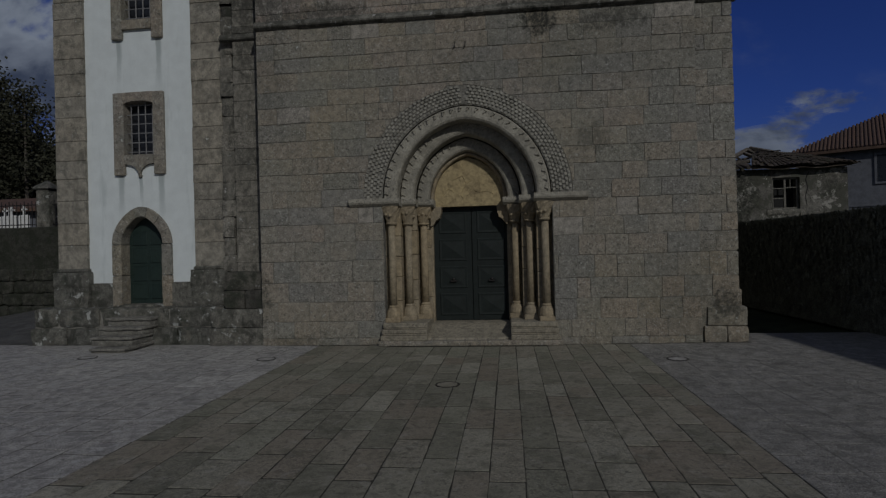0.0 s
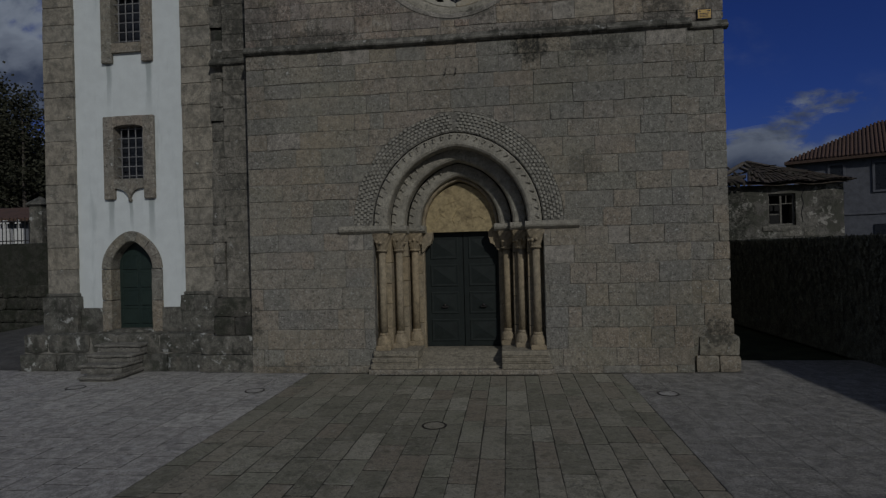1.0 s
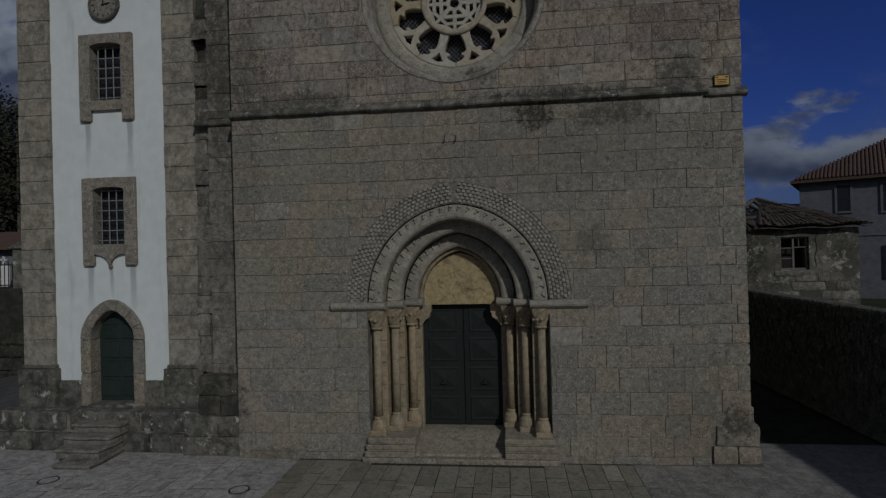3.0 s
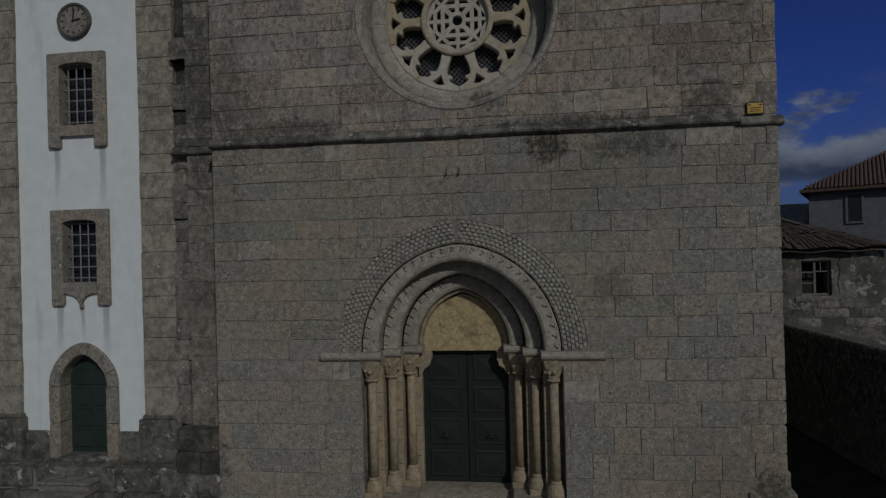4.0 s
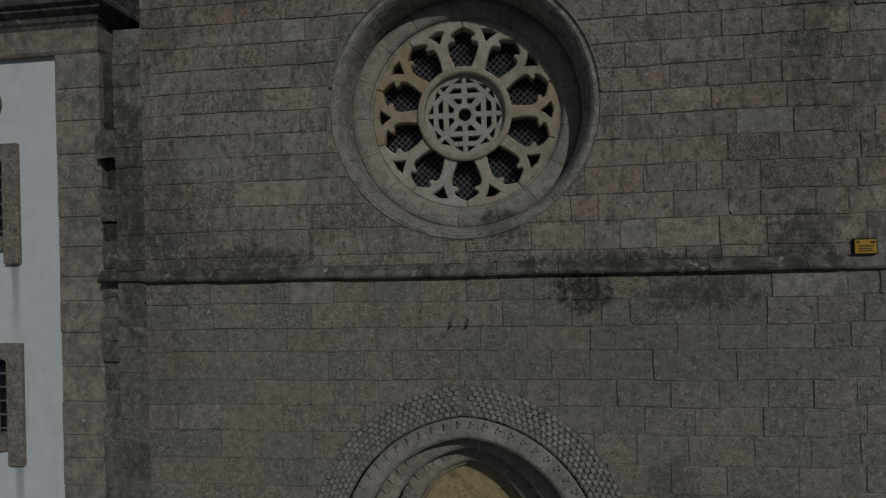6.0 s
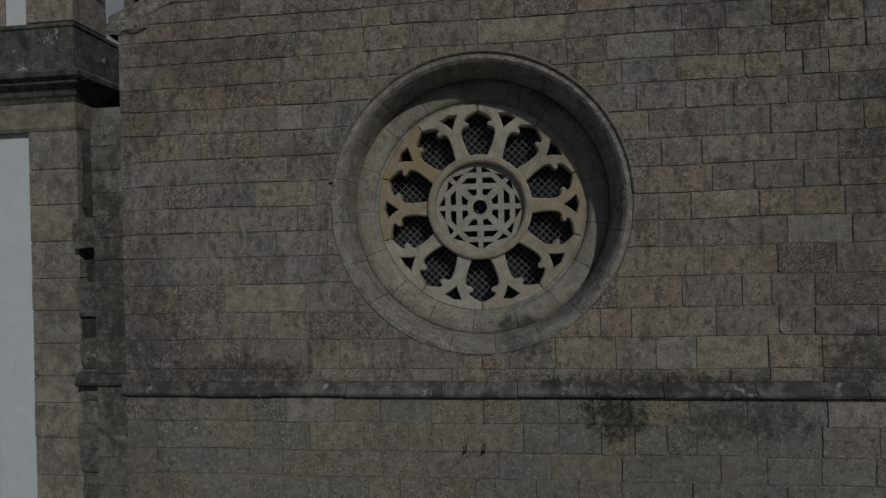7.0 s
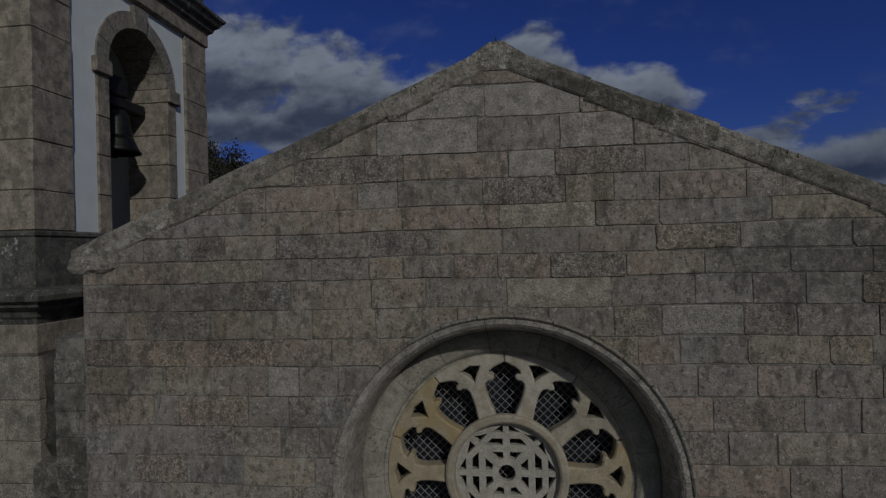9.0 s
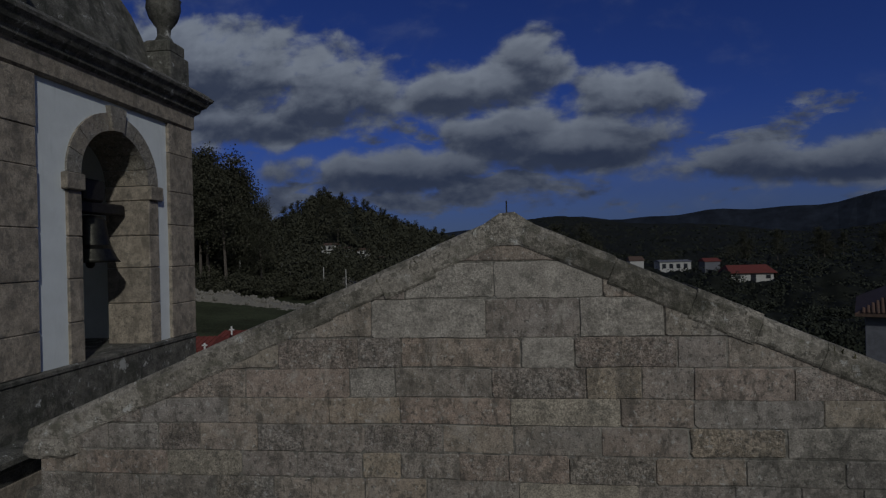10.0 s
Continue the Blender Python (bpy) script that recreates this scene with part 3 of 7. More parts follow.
def coursed(parent, name, zs, left, right, front, back, mat, rng, lengths=(0.5, 0.95), hole=None, bevel=0.0055,
            gap=0.003, jut=0.010, accents=()):
    """Stones in courses between left(z) and right(z), cut round the hole: (centre, half width by z)."""
    for c in range(len(zs) - 1):
        z0, z1 = zs[c], zs[c + 1]
        a, b = min(left(z0), left(z1)), max(right(z0), right(z1))
        xs, x = [a], a + rng.uniform(0.3, 0.9) * lengths[1]
        while x < b - lengths[0] * 0.6:
            xs.append(x)
            q = rng.random()
            x += rng.uniform(*lengths) * (1.35 if q < 0.18 else 0.62 if q < 0.36 else 1.0)
        xs.append(b)
        if hole is not None and max(hole[1](z0), hole[1](z1), hole[1]((z0 + z1) / 2)) > 0:
            xs = sorted([x for x in xs if abs(x - hole[0]) > 0.2] + [hole[0]])
        for i in range(len(xs) - 1):
            ga, gb = (gap * (0.15 if rng.random() < 0.35 else rng.uniform(0.5, 1.9)) for _ in range(2))
            x0, x1 = xs[i] + ga, xs[i + 1] - ga
            lo, hi = z0 + gb, z1 - gb
            sag = [rng.uniform(-0.005, 0.005) for _ in range(4)]
            m = 5 if (hole is not None or left(z0) != left(z1) or right(z0) != right(z1)) else 1
            pl, pr = [], []
            for k in range(m + 1):
                z = lo + (hi - lo) * k / m
                xa, xb = max(x0, left(z) + gap), min(x1, right(z) - gap)
                if hole is not None:
                    w = hole[1](z)
                    if w > 0:
                        if (x0 + x1) / 2 < hole[0]:
                            xb = min(xb, hole[0] - w - gap)
                        else:
                            xa = max(xa, hole[0] + w + gap)
                if xb - xa > 0.03:
                    pl.append((xa, z)), pr.append((xb, z))
            if len(pl) < 2 or pl[-1][1] - pl[0][1] < 0.04:
                continue
            if m > 1:       # drop needless points on straight sides
                thin = lambda ps: [p for j, p in enumerate(ps) if j in (0, len(ps) - 1) or
                                   abs((ps[j + 1][0] - ps[j - 1][0]) / 2 + ps[j - 1][0] - p[0]) > 1e-4 or abs(ps[j + 1][0] - ps[j - 1][0]) > 1e-3]
                pl, pr = thin(pl), thin(pr)
            pl[0], pr[0] = (pl[0][0], pl[0][1] + sag[0]), (pr[0][0], pr[0][1] + sag[1])
            pl[-1], pr[-1] = (pl[-1][0], pl[-1][1] + sag[2]), (pr[-1][0], pr[-1][1] + sag[3])
            poly = pl[:1] + pr + pl[:0:-1]
            poly = [warp(x, z) for x, z in weathered(poly, rng)]
            s = slab_shape(poly, front + rng.uniform(-0.005, 0.004), back, bevel * rng.uniform(0.4, 2.0), jut * rng.random())
            own = next((m for ax, az, m in accents if x0 <= ax <= x1 and z0 <= az <= z1), mat)
            s.make(name, own, parent)


# ---------------------------------------------------------------- the church
PX, PZ = 0.03, 2.88            # portal: axis and springing
RX, RY, RZ = 0.085, 0.50, 8.47  # rose window: centre and depth of its tracery
XL, XR = -4.13, 4.33           # the front's projecting middle
APEX = (0.09, 12.50)
EAVE = 10.72                   # gable foot

church = thing("church", "Romanesque granite church front with stepped portal and rose window", "church")
rng = random.Random(11)


def ring_wall(name, outline, hole, front, back, mat, parent):
    """A thick backing wall with an opening through it."""
    bm = bmesh.new()
    loops = []
    for loop in (outline, *hole):
        vs = [bm.verts.new((x, front, z)) for x, z in loop]
        loops.append(vs)
        for i, v in enumerate(vs):
            bm.edges.new((v, vs[(i + 1) % len(vs)]))
    bmesh.ops.triangle_fill(bm, use_beauty=True, use_dissolve=False, edges=bm.edges[:], normal=(0, -1, 0))
    faces = bm.faces[:]
    for vs in loops:
        rear = [bm.verts.new((v.co.x, back, v.co.z)) for v in vs]
        for i in range(len(vs)):
            j = (i + 1) % len(vs)
            bm.faces.new((vs[i], vs[j], rear[j], rear[i]))
    bmesh.ops.recalc_face_normals(bm, faces=bm.faces[:])
    me = bpy.data.meshes.new(name)
    bm.to_mesh(me)
    bm.free()
    me.materials.append(mat)
    return attach(new(name, me), parent)


def circle(cx, cz, r, n=48):
    return [(cx + r * math.cos(2 * math.pi * i / n), cz + r * math.sin(2 * math.pi * i / n)) for i in range(n)]


CHECK_W, CHECK_H = 2.015, 2.125    # outer edge of the checkered band


def portal_hole(z):
    return half_width(CHECK_W, CHECK_H, z - PZ) if z > PZ else 1.64


def rose_hole(z):
    return math.sqrt(max(0.0, 1.66 ** 2 - (z - RZ) ** 2))


def gable_left(z):
    return XL if z < EAVE else XL + (z - EAVE) / (APEX[1] - EAVE) * (APEX[0] - XL)


def gable_right(z):
    return XR if z < EAVE else XR - (z - EAVE) / (APEX[1] - EAVE) * (XR - APEX[0])


STRING = 6.36
opening = [(PX + 1.64, 0.0)] + [(PX + x, PZ + z) for x, z, _, _ in (arch_point(1.64, 1.762, 1 - k / 24) for k in range(25))] + [(PX - 1.64, 0.0)]
lower = ring_wall("front_wall", [(XL, 0.0)] + opening[::-1] + [(XR, 0.0), (XR, STRING), (XL, STRING)], [], 0.008, 1.0, MORTAR, church)
upper = ring_wall("gable_wall", [(XL, STRING), (XR, STRING), (XR, EAVE), APEX, (XL, EAVE)], [circle(RX, RZ, 1.58)], 0.008, 0.95, MORTAR, church)

# side strips of the front, set back beside the projecting middle
strip_r = Shape()
strip_r.box(XR, 5.02, 0.158, 0.98, 0, EAVE - 0.35)
strip_r = strip_r.make("right_return_wall", MORTAR, church)
strip_l = Shape()
strip_l.box(-4.84, XL, 0.448, 0.98, 0, 9.9), strip_l.box(-5.18, -4.84, 0.95, 1.1, 0, 9.9)
strip_l = strip_l.make("left_return_wall", MORTAR, church)

# wider blocks at the foot of both corners, blackened by damp
for x0, x1, y0, z0, z1 in ((-5.32, -4.05, 0.06, 0.0, 0.36), (-5.28, -4.08, 0.09, 0.365, 0.74), (-5.04, -4.58, 0.16, 0.745, 1.12), (-4.575, -4.10, 0.15, 0.745, 1.12),
                           (-5.03, -4.12, 0.18, 1.125, 1.50)):
    s = rough_block(x0, x1, y0, 0.6, z0 - 0.005, z1, 0.014, z0 * 9)
    s.make("corner_block", DAMP_AND_SHADE_STONE if z0 > 0.7 else GRANITE_DARK, strip_l)
for x0, x1, y0, z0, z1 in ((4.40, 4.80, 0.09, 0.0, 0.30), (4.803, 5.18, 0.085, 0.0, 0.30), (4.46, 5.17, 0.10, 0.303, 0.66), (4.62, 5.09, 0.135, 0.663, 0.98)):
    s = rough_block(x0, x1, y0, 0.4, z0, z1, 0.010, x0 * 7)
    s.make("corner_block", GRANITE, strip_r)
# toothing stones left in the gap where wall and tower meet
teeth = courses(1.5, 8.5, 0.36, rng, 0.25)
for k, (z0, z1) in enumerate(zip(teeth, teeth[1:])):
    deep = k in (15, 17)        # two stones set back, the gap's shade put into their dark colour
    s = rough_block(-5.195, -4.845 - (0.08 if rng.random() < 0.2 else 0.0), (0.66 if deep else 0.52) + rng.uniform(-0.04, 0.05), 0.97, z0 - 0.006, z1 + 0.006, 0.014, z0)
    s.make("toothing_stone", DAMP_AND_SHADE_STONE if deep else MOTTLED, strip_l)
# block added to close the gap's top, deep shade given as dark colour
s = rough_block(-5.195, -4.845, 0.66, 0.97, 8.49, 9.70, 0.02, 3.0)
s.make("toothing_stone", DAMP_AND_SHADE_STONE, strip_l)

# string course in lengths, with a weathered top slope
string_course = Shape()
string_course.box(XL - 0.02, XR + 0.02, 0.0, 0.06, STRING + 0.02, STRING + 0.12)
string_course = string_course.make("string_course", STRING_STONE, church, "lichen-blackened projecting stone string course")


def string_length(x0, x1, y, z, parent):
    s = Shape()
    prof = [(y + 0.03, z - 0.02), (y - 0.04, z - 0.02), (y - 0.085, z + 0.01), (y - 0.095, z + 0.04), (y - 0.080, z + 0.065), (y - 0.018, z + 0.15), (y + 0.03, z + 0.16)]
    s.grid([[(x, a, b) for a, b in prof] for x in (x0 + 0.004, x1 - 0.004)], True, True)
    s.make("moulding", STRING_STONE, parent)


x = XL - 0.02
while x < XR + 0.08:
    x1 = min(XR + 0.1, x + rng.uniform(0.7, 1.2))
    string_length(x, x1, 0.0, STRING + rng.uniform(-0.006, 0.006), string_course)
    x = x1
string_length(XR + 0.1, 5.12, 0.18, STRING - 0.02, string_course)
string_length(-5.13, XL - 0.01, 0.47, STRING, string_course)

# gable coping of lapped slabs, with kneeler and ridge stone
coping = Shape()
coping.box(APEX[0] - 0.2, APEX[0] + 0.2, 0.0, 0.9, APEX[1] - 0.02, APEX[1] + 0.04)
coping = coping.make("gable_coping", COPING_STONE, church, "lichened granite coping slabs along the gable")


def coping_run(xa, za, xb, zb):
    cuts = courses(0.0, 1.0, 0.13, rng, 0.3)
    for u0, u1 in zip(cuts, cuts[1:]):
        lift = rng.uniform(-0.007, 0.006)
        p0, p1 = Vector((xa + (xb - xa) * u0, 0, za + (zb - za) * u0)), Vector((xa + (xb - xa) * u1, 0, za + (zb - za) * u1))
        d = (p1 - p0).normalized()
        up = Vector((-d.z, 0, d.x)) if d.x > 0 else Vector((d.z, 0, -d.x))
        th = 0.150 + rng.uniform(0, 0.022)
        e, b = rng.uniform(-0.006, 0.004), rng.uniform(0.03, 0.10)
        prof = [(e - 0.006, -b), (e - 0.016, 0.02 - b), (e - 0.014, th - 0.06), (e + 0.03, th - 0.005), (0.4, th + 0.02), (0.9, th), (0.9, -b)]
        s = Shape()
        s.grid([[tuple(p + Vector((0, y, 0)) + up * (o + lift)) for y, o in prof] for p in (p0 + d * 0.002, (p0 + p1) / 2, p1 - d * 0.002)], True, True)
        s.make("coping_slab", COPING_STONE, coping)


coping_run(APEX[0] - 0.12, APEX[1] - 0.05, XL - 0.08, EAVE)
coping_run(APEX[0] + 0.12, APEX[1] - 0.05, 5.1, APEX[1] - (5.1 - APEX[0]) * 0.43)
cap = Shape()
cap.grid([[(APEX[0] - 0.26, y, APEX[1] - 0.08), (APEX[0] + 0.26, y, APEX[1] - 0.08), (APEX[0] + 0.27, y, APEX[1] + 0.05),
           (APEX[0] + 0.06, y, APEX[1] + 0.19), (APEX[0] - 0.06, y, APEX[1] + 0.18), (APEX[0] - 0.28, y, APEX[1] + 0.04)] for y in (-0.012, 0.9)], True, True)
cap.make("ridge_stone", COPING_STONE, coping)
spike = Shape()
spike.rod((APEX[0], 0.2, APEX[1] + 0.15), (APEX[0], 0.2, APEX[1] + 0.30), 0.006)
spike.make("iron_spike", IRON, coping)
moss = Shape()
for k in range(4200):       # moss and grass tufts on the weathered top
    q = rng.random()
    sx = rng.choice((-1, 1))
    x = APEX[0] + sx * (0.2 + 4.1 * q)
    if noise.noise((x * 1.7, 5.0, 0.0)) < -0.12:
        continue
    z = APEX[1] + 0.13 - (0.2 + 4.1 * q) * 0.432
    y, hh = rng.uniform(-0.01, 0.75), rng.uniform(0.0, 0.022)
    a = rng.uniform(0, 6.28)
    n = len(moss.v)
    moss.v += [(x - 0.02 * math.cos(a), y - 0.02 * math.sin(a), z - 0.03), (x + 0.02 * math.cos(a), y + 0.02 * math.sin(a), z - 0.03), (x + rng.uniform(-0.03, 0.03), y + rng.uniform(-0.02, 0.02), z + hh)]
    moss.f.append((n, n + 1, n + 2))
tagged(moss.make("moss", MOSS, coping, "dry moss and grass tufts"), kind="stuff")
kneel = rough_block(XL - 0.15, XL + 0.40, -0.045, 0.5, EAVE - 0.12, EAVE + 0.10, 0.03, 2.0)
kneel.make("kneeler", COPING_STONE, coping)

# the nave behind
nave = Shape()
nave.box(-4.1, -3.3, 0.98, 20, 0, 9.6), nave.box(4.2, 5.0, 0.98, 20, 0, 9.6), nave.box(-4.1, 5.0, 20, 20.8, 0, 9.6)
nave.make("nave_wall", GRANITE, church)
roof = Shape()
for sx, xe in ((-1, -4.4), (1, 5.2)):
    ze = 12.2 - abs(xe - 0.09) * 0.43
    roof.grid([[(0.09, y, 12.2), (xe, y, ze), (xe, y, ze - 0.14), (0.09, y, 12.05)] for y in (0.9, 21.0)], True, True)
roof.make("nave_roof", ROOF_TILE, church)

# ---------------------------------------------------------------- portal
portal = Shape()
portal.box(PX - 1.6, PX + 1.6, 1.02, 1.1, PZ - 0.12, PZ - 0.02)
portal = portal.make("portal", GRANITE_WARM, church, "stepped Romanesque portal of warm granite with three column pairs")
ORD = [(1.64, 0.0), (1.34, 0.30), (1.06, 0.60), (0.80, 0.90)]
for k in range(3):
    for sd in (-1, 1):          # stepped jambs behind the shafts
        zs = courses(0.43, PZ - 0.155, 0.42, rng, 0.2)
        for z0, z1 in zip(zs, zs[1:]):
            s = Shape()
            s.box(*sorted((PX + sd * ORD[k + 1][0], PX + sd * (ORD[k][0] + 0.03))), ORD[k][1] + 0.235, 1.06, z0 + 0.003, z1 - 0.003, 0.01)
            s.make("jamb_block", GRANITE_WARM, portal)


def archivolt(w, h, depth, y, mat, n, name):
    """Voussoirs of one order: w, h its outer edge; a face with a roll on the inner arris and a deep soffit."""
    prof = [(-0.012, y + 0.32), (-0.012, y + 0.02), (-0.025, y), (-depth * 0.40, y - 0.004), (-depth * 0.62, y - 0.008),
            (-depth * 0.80, y - 0.004), (-depth * 0.93, y + 0.02), (-depth * 0.985, y + 0.055), (-depth, y + 0.10), (-depth, y + 0.32)]
    for i in range(n):
        u0, u1 = i / n + 0.0003, (i + 1) / n - 0.0003
        s = Shape()
        s.grid(arch_sweep(PX, PZ, w, h, u0, u1, prof, 3), True, True)
        for q in ((0.25, 0.75) if depth > 0.1 else ()):      # little carved hooks on the face
            u = u0 + (u1 - u0) * q
            ax, az, nx, nz = arch_point(w, h, u)
            o = -depth * 0.28
            m = pose(PX + ax + nx * o, y - 0.012, PZ + az + nz * o, 0, -math.degrees(math.atan2(nz, nx)) + 25)
            s.box(-0.045, 0.045, -0.02, 0.03, -0.016, 0.016, 0.008, m)
            s.box(0.015, 0.045, -0.03, 0.02, -0.03, 0.03, 0.01, m)
        s.make(name, mat, portal)


archivolt(1.628, 1.75, 0.28, 0.0, SPLAY, 15, "voussoir")
archivolt(1.35, 1.53, 0.28, 0.30, SPLAY, 13, "voussoir")
archivolt(1.06, 1.25, 0.27, 0.60, SPLAY, 11, "voussoir")
archivolt(0.80, 0.985, 0.085, 0.74, GRANITE_WARM, 17, "inner_roll")

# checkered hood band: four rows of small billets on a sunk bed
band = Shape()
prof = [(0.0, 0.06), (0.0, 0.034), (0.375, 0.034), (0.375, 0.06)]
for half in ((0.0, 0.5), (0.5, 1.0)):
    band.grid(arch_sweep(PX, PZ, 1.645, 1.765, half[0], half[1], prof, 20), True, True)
# bed in the dark granite: shadow between the billets is put into its colour
band = band.make("checker_band", GRANITE_DARK, portal, "checkered billet moulding round the portal arch, gap shadow in its dark bed")
bill = Shape()
for row in range(6):
    o0, o1 = 0.006 + row * 0.061, 0.006 + row * 0.061 + 0.060
    n = 66
    for i in range(n):
        u0 = (i + (0.5 if row % 2 else 0.0)) / n + rng.uniform(-0.0006, 0.0006)
        u1 = u0 + 0.60 / n
        if u1 > 1 or u0 < 0.5 < u1 or rng.random() < 0.015:
            continue
        d = rng.uniform(0.0, 0.008)
        prof = [(o0, 0.04), (o0 + 0.003, 0.0 + d), (o0 + 0.012, -0.020 + d), (o1 - 0.012, -0.020 + d), (o1 - 0.003, 0.0 + d), (o1, 0.04)]
        bill.grid(arch_sweep(PX, PZ, 1.645, 1.765, u0, u1, prof, 1), True, True)
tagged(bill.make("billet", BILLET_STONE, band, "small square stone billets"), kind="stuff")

# imposts
for sd in (-1, 1):
    runs = [(2.30, 1.30, -0.095, 0.34), (1.36, 1.02, 0.22, 0.64), (1.08, 0.70, 0.52, 1.0)]
    for a, b, y0, y1 in runs:
        s = Shape()
        xa, xb = PX + sd * a, PX + sd * b
        zz = PZ - 0.155
        prof = [(y0 + 0.075, zz), (y0 + 0.015, zz + 0.045), (y0, zz + 0.08), (y0, zz + 0.15), (y1, zz + 0.15), (y1, zz)]
        s.grid([[(x, y, z) for y, z in prof] for x in (xa, xb)], True, True)
        s.make("impost", SPLAY, portal, "moulded stone impost")

# columns: shaft, carved capital, bulbous base on a block
for sd in (-1, 1):
    for k, (cx, cy) in enumerate([(1.50, 0.15), (1.22, 0.44), (0.94, 0.72)]):
        col = Shape()
        px = PX + sd * cx
        col.turned(px, cy, [(0.078, 0.76), (0.074, 1.5), (0.071, 2.36)], 16)
        col = col.make("column", GRANITE_WARM, portal, "slender round stone column", True)
        c = Shape()
        rows = []
        for q, (half, z, rnd) in enumerate([(0.10, 2.36, 1.0), (0.12, 2.385, 1.0), (0.10, 2.41, 1.0), (0.115, 2.48, 0.8), (0.145, 2.58, 0.5), (0.165, 2.68, 0.2), (0.17, 2.725, 0.1)]):
            row = []
            for i in range(16):
                a = 2 * math.pi * i / 16
                sq = half / max(abs(math.cos(a)), abs(math.sin(a)))
                r = half * rnd + min(sq, half * 1.32) * (1 - rnd)
                r *= 1 + (0.10 if (i + q) % 2 and q > 2 else 0.0) * (0.6 + rng.random() * 0.6)
                row.append((px + r * math.cos(a), cy + r * math.sin(a), z))
            rows.append(row)
        c.grid(rows, True, True)
        for q in range(5):
            a = -math.pi / 2 + (q - 2) * 0.55
            c.ball(px + 0.15 * math.cos(a), cy + 0.15 * math.sin(a), 2.50 + rng.uniform(0, 0.14), 0.035, 7)
        c.make("capital", GRANITE_WARM, col, "carved leafy stone capital", False)
        b = Shape()
        b.turned(px, cy, [(0.15, 0.50), (0.155, 0.56), (0.135, 0.66), (0.105, 0.70), (0.092, 0.72), (0.10, 0.74), (0.078, 0.77)], 14)
        b.box(px - 0.15, px + 0.15, cy - 0.15, cy + 0.15, 0.43, 0.53, 0.015)
        b.make("base", GRANITE_WARM, col, "bulbous worn column base")
    # stepped socle under the columns
    x0, x1 = sorted((PX + sd * 0.80, PX + sd * 1.72))
    for k, (z0, z1, o) in enumerate([(0.10, 0.20, 0.0), (0.20, 0.235, 0.03), (0.235, 0.315, 0.02), (0.315, 0.345, 0.055), (0.345, 0.44, 0.045)]):
        s = Shape()
        s.box(x0 + (o if sd < 0 else 0), x1 - (o if sd > 0 else 0), -0.14 + o, 1.0, z0, z1, 0.012)
        s.make("socle_course", SOCLE_STONE, portal, "stepped moulded stone socle")
    # corbel that carries the tympanum
    s = Shape()
    x0 = PX + sd * 0.80
    pts = [(0.0, 2.33), (0.05, 2.36), (0.11, 2.45), (0.19, 2.50), (0.20, 2.56), (0.22, 2.60), (0.23, 2.74), (0.0, 2.74)]
    s.grid([[(x0 - sd * a, y, z) for a, z in pts] for y in (0.76, 0.98)], True, True)
    s.make("corbel", GRANITE_WARM, portal, "rounded stone corbel under the tympanum")
    s = Shape()
    s.box(*sorted((PX + sd * 0.77, PX + sd * 0.86)), 0.88, 1.2, 0.30, PZ)
    s.make("door_jamb", GRANITE_WARM, portal)

tymp = Shape()
loop = [arch_point(0.79, 0.95, k / 20) for k in range(21)]
tymp.grid([[(PX + x, y, PZ - 0.14 + z * 1.06) for x, z, _, _ in loop] for y in (1.10, 0.86)], True, True)
tymp = tymp.make("tympanum", GOLD_STONE, portal, "ochre tympanum slab with faint worn carving")
carve = Shape()
for pts in [[(-0.30, 3.30), (-0.12, 3.38), (-0.04, 3.22), (0.08, 3.28)], [(0.12, 3.06), (0.24, 3.02), (0.40, 3.05), (0.52, 2.98)],
            [(-0.55, 2.95), (-0.42, 3.12), (-0.30, 3.04)], [(-0.04, 3.22), (-0.16, 3.0), (-0.10, 2.86)]]:
    for a, b in zip(pts, pts[1:]):
        carve.rod((PX + a[0], 0.86, a[1]), (PX + b[0], 0.86, b[1]), 0.012, 5)
tagged(carve.make("relief", GOLD_STONE, tymp, "thin worn relief ridges"), kind="stuff")

s = Shape()
s.grid([[(x, y, z) for y, z in ((-0.02, 0.10), (0.0, 0.135), (0.05, 0.15), (0.60, 0.315), (0.80, 0.345), (1.30, 0.345), (1.30, 0.10))] for x in (PX - 0.83, PX - 0.3, PX + 0.3, PX + 0.83)], True, True)
s.make("threshold", SOCLE_STONE, portal, "worn sloping pale stone threshold")
s = Shape()
s.box(PX - 1.76, PX + 1.76, -0.165, 0.02, 0.0, 0.10, 0.015)
s.make("plinth_step", GRANITE, portal, "low worn stone step")

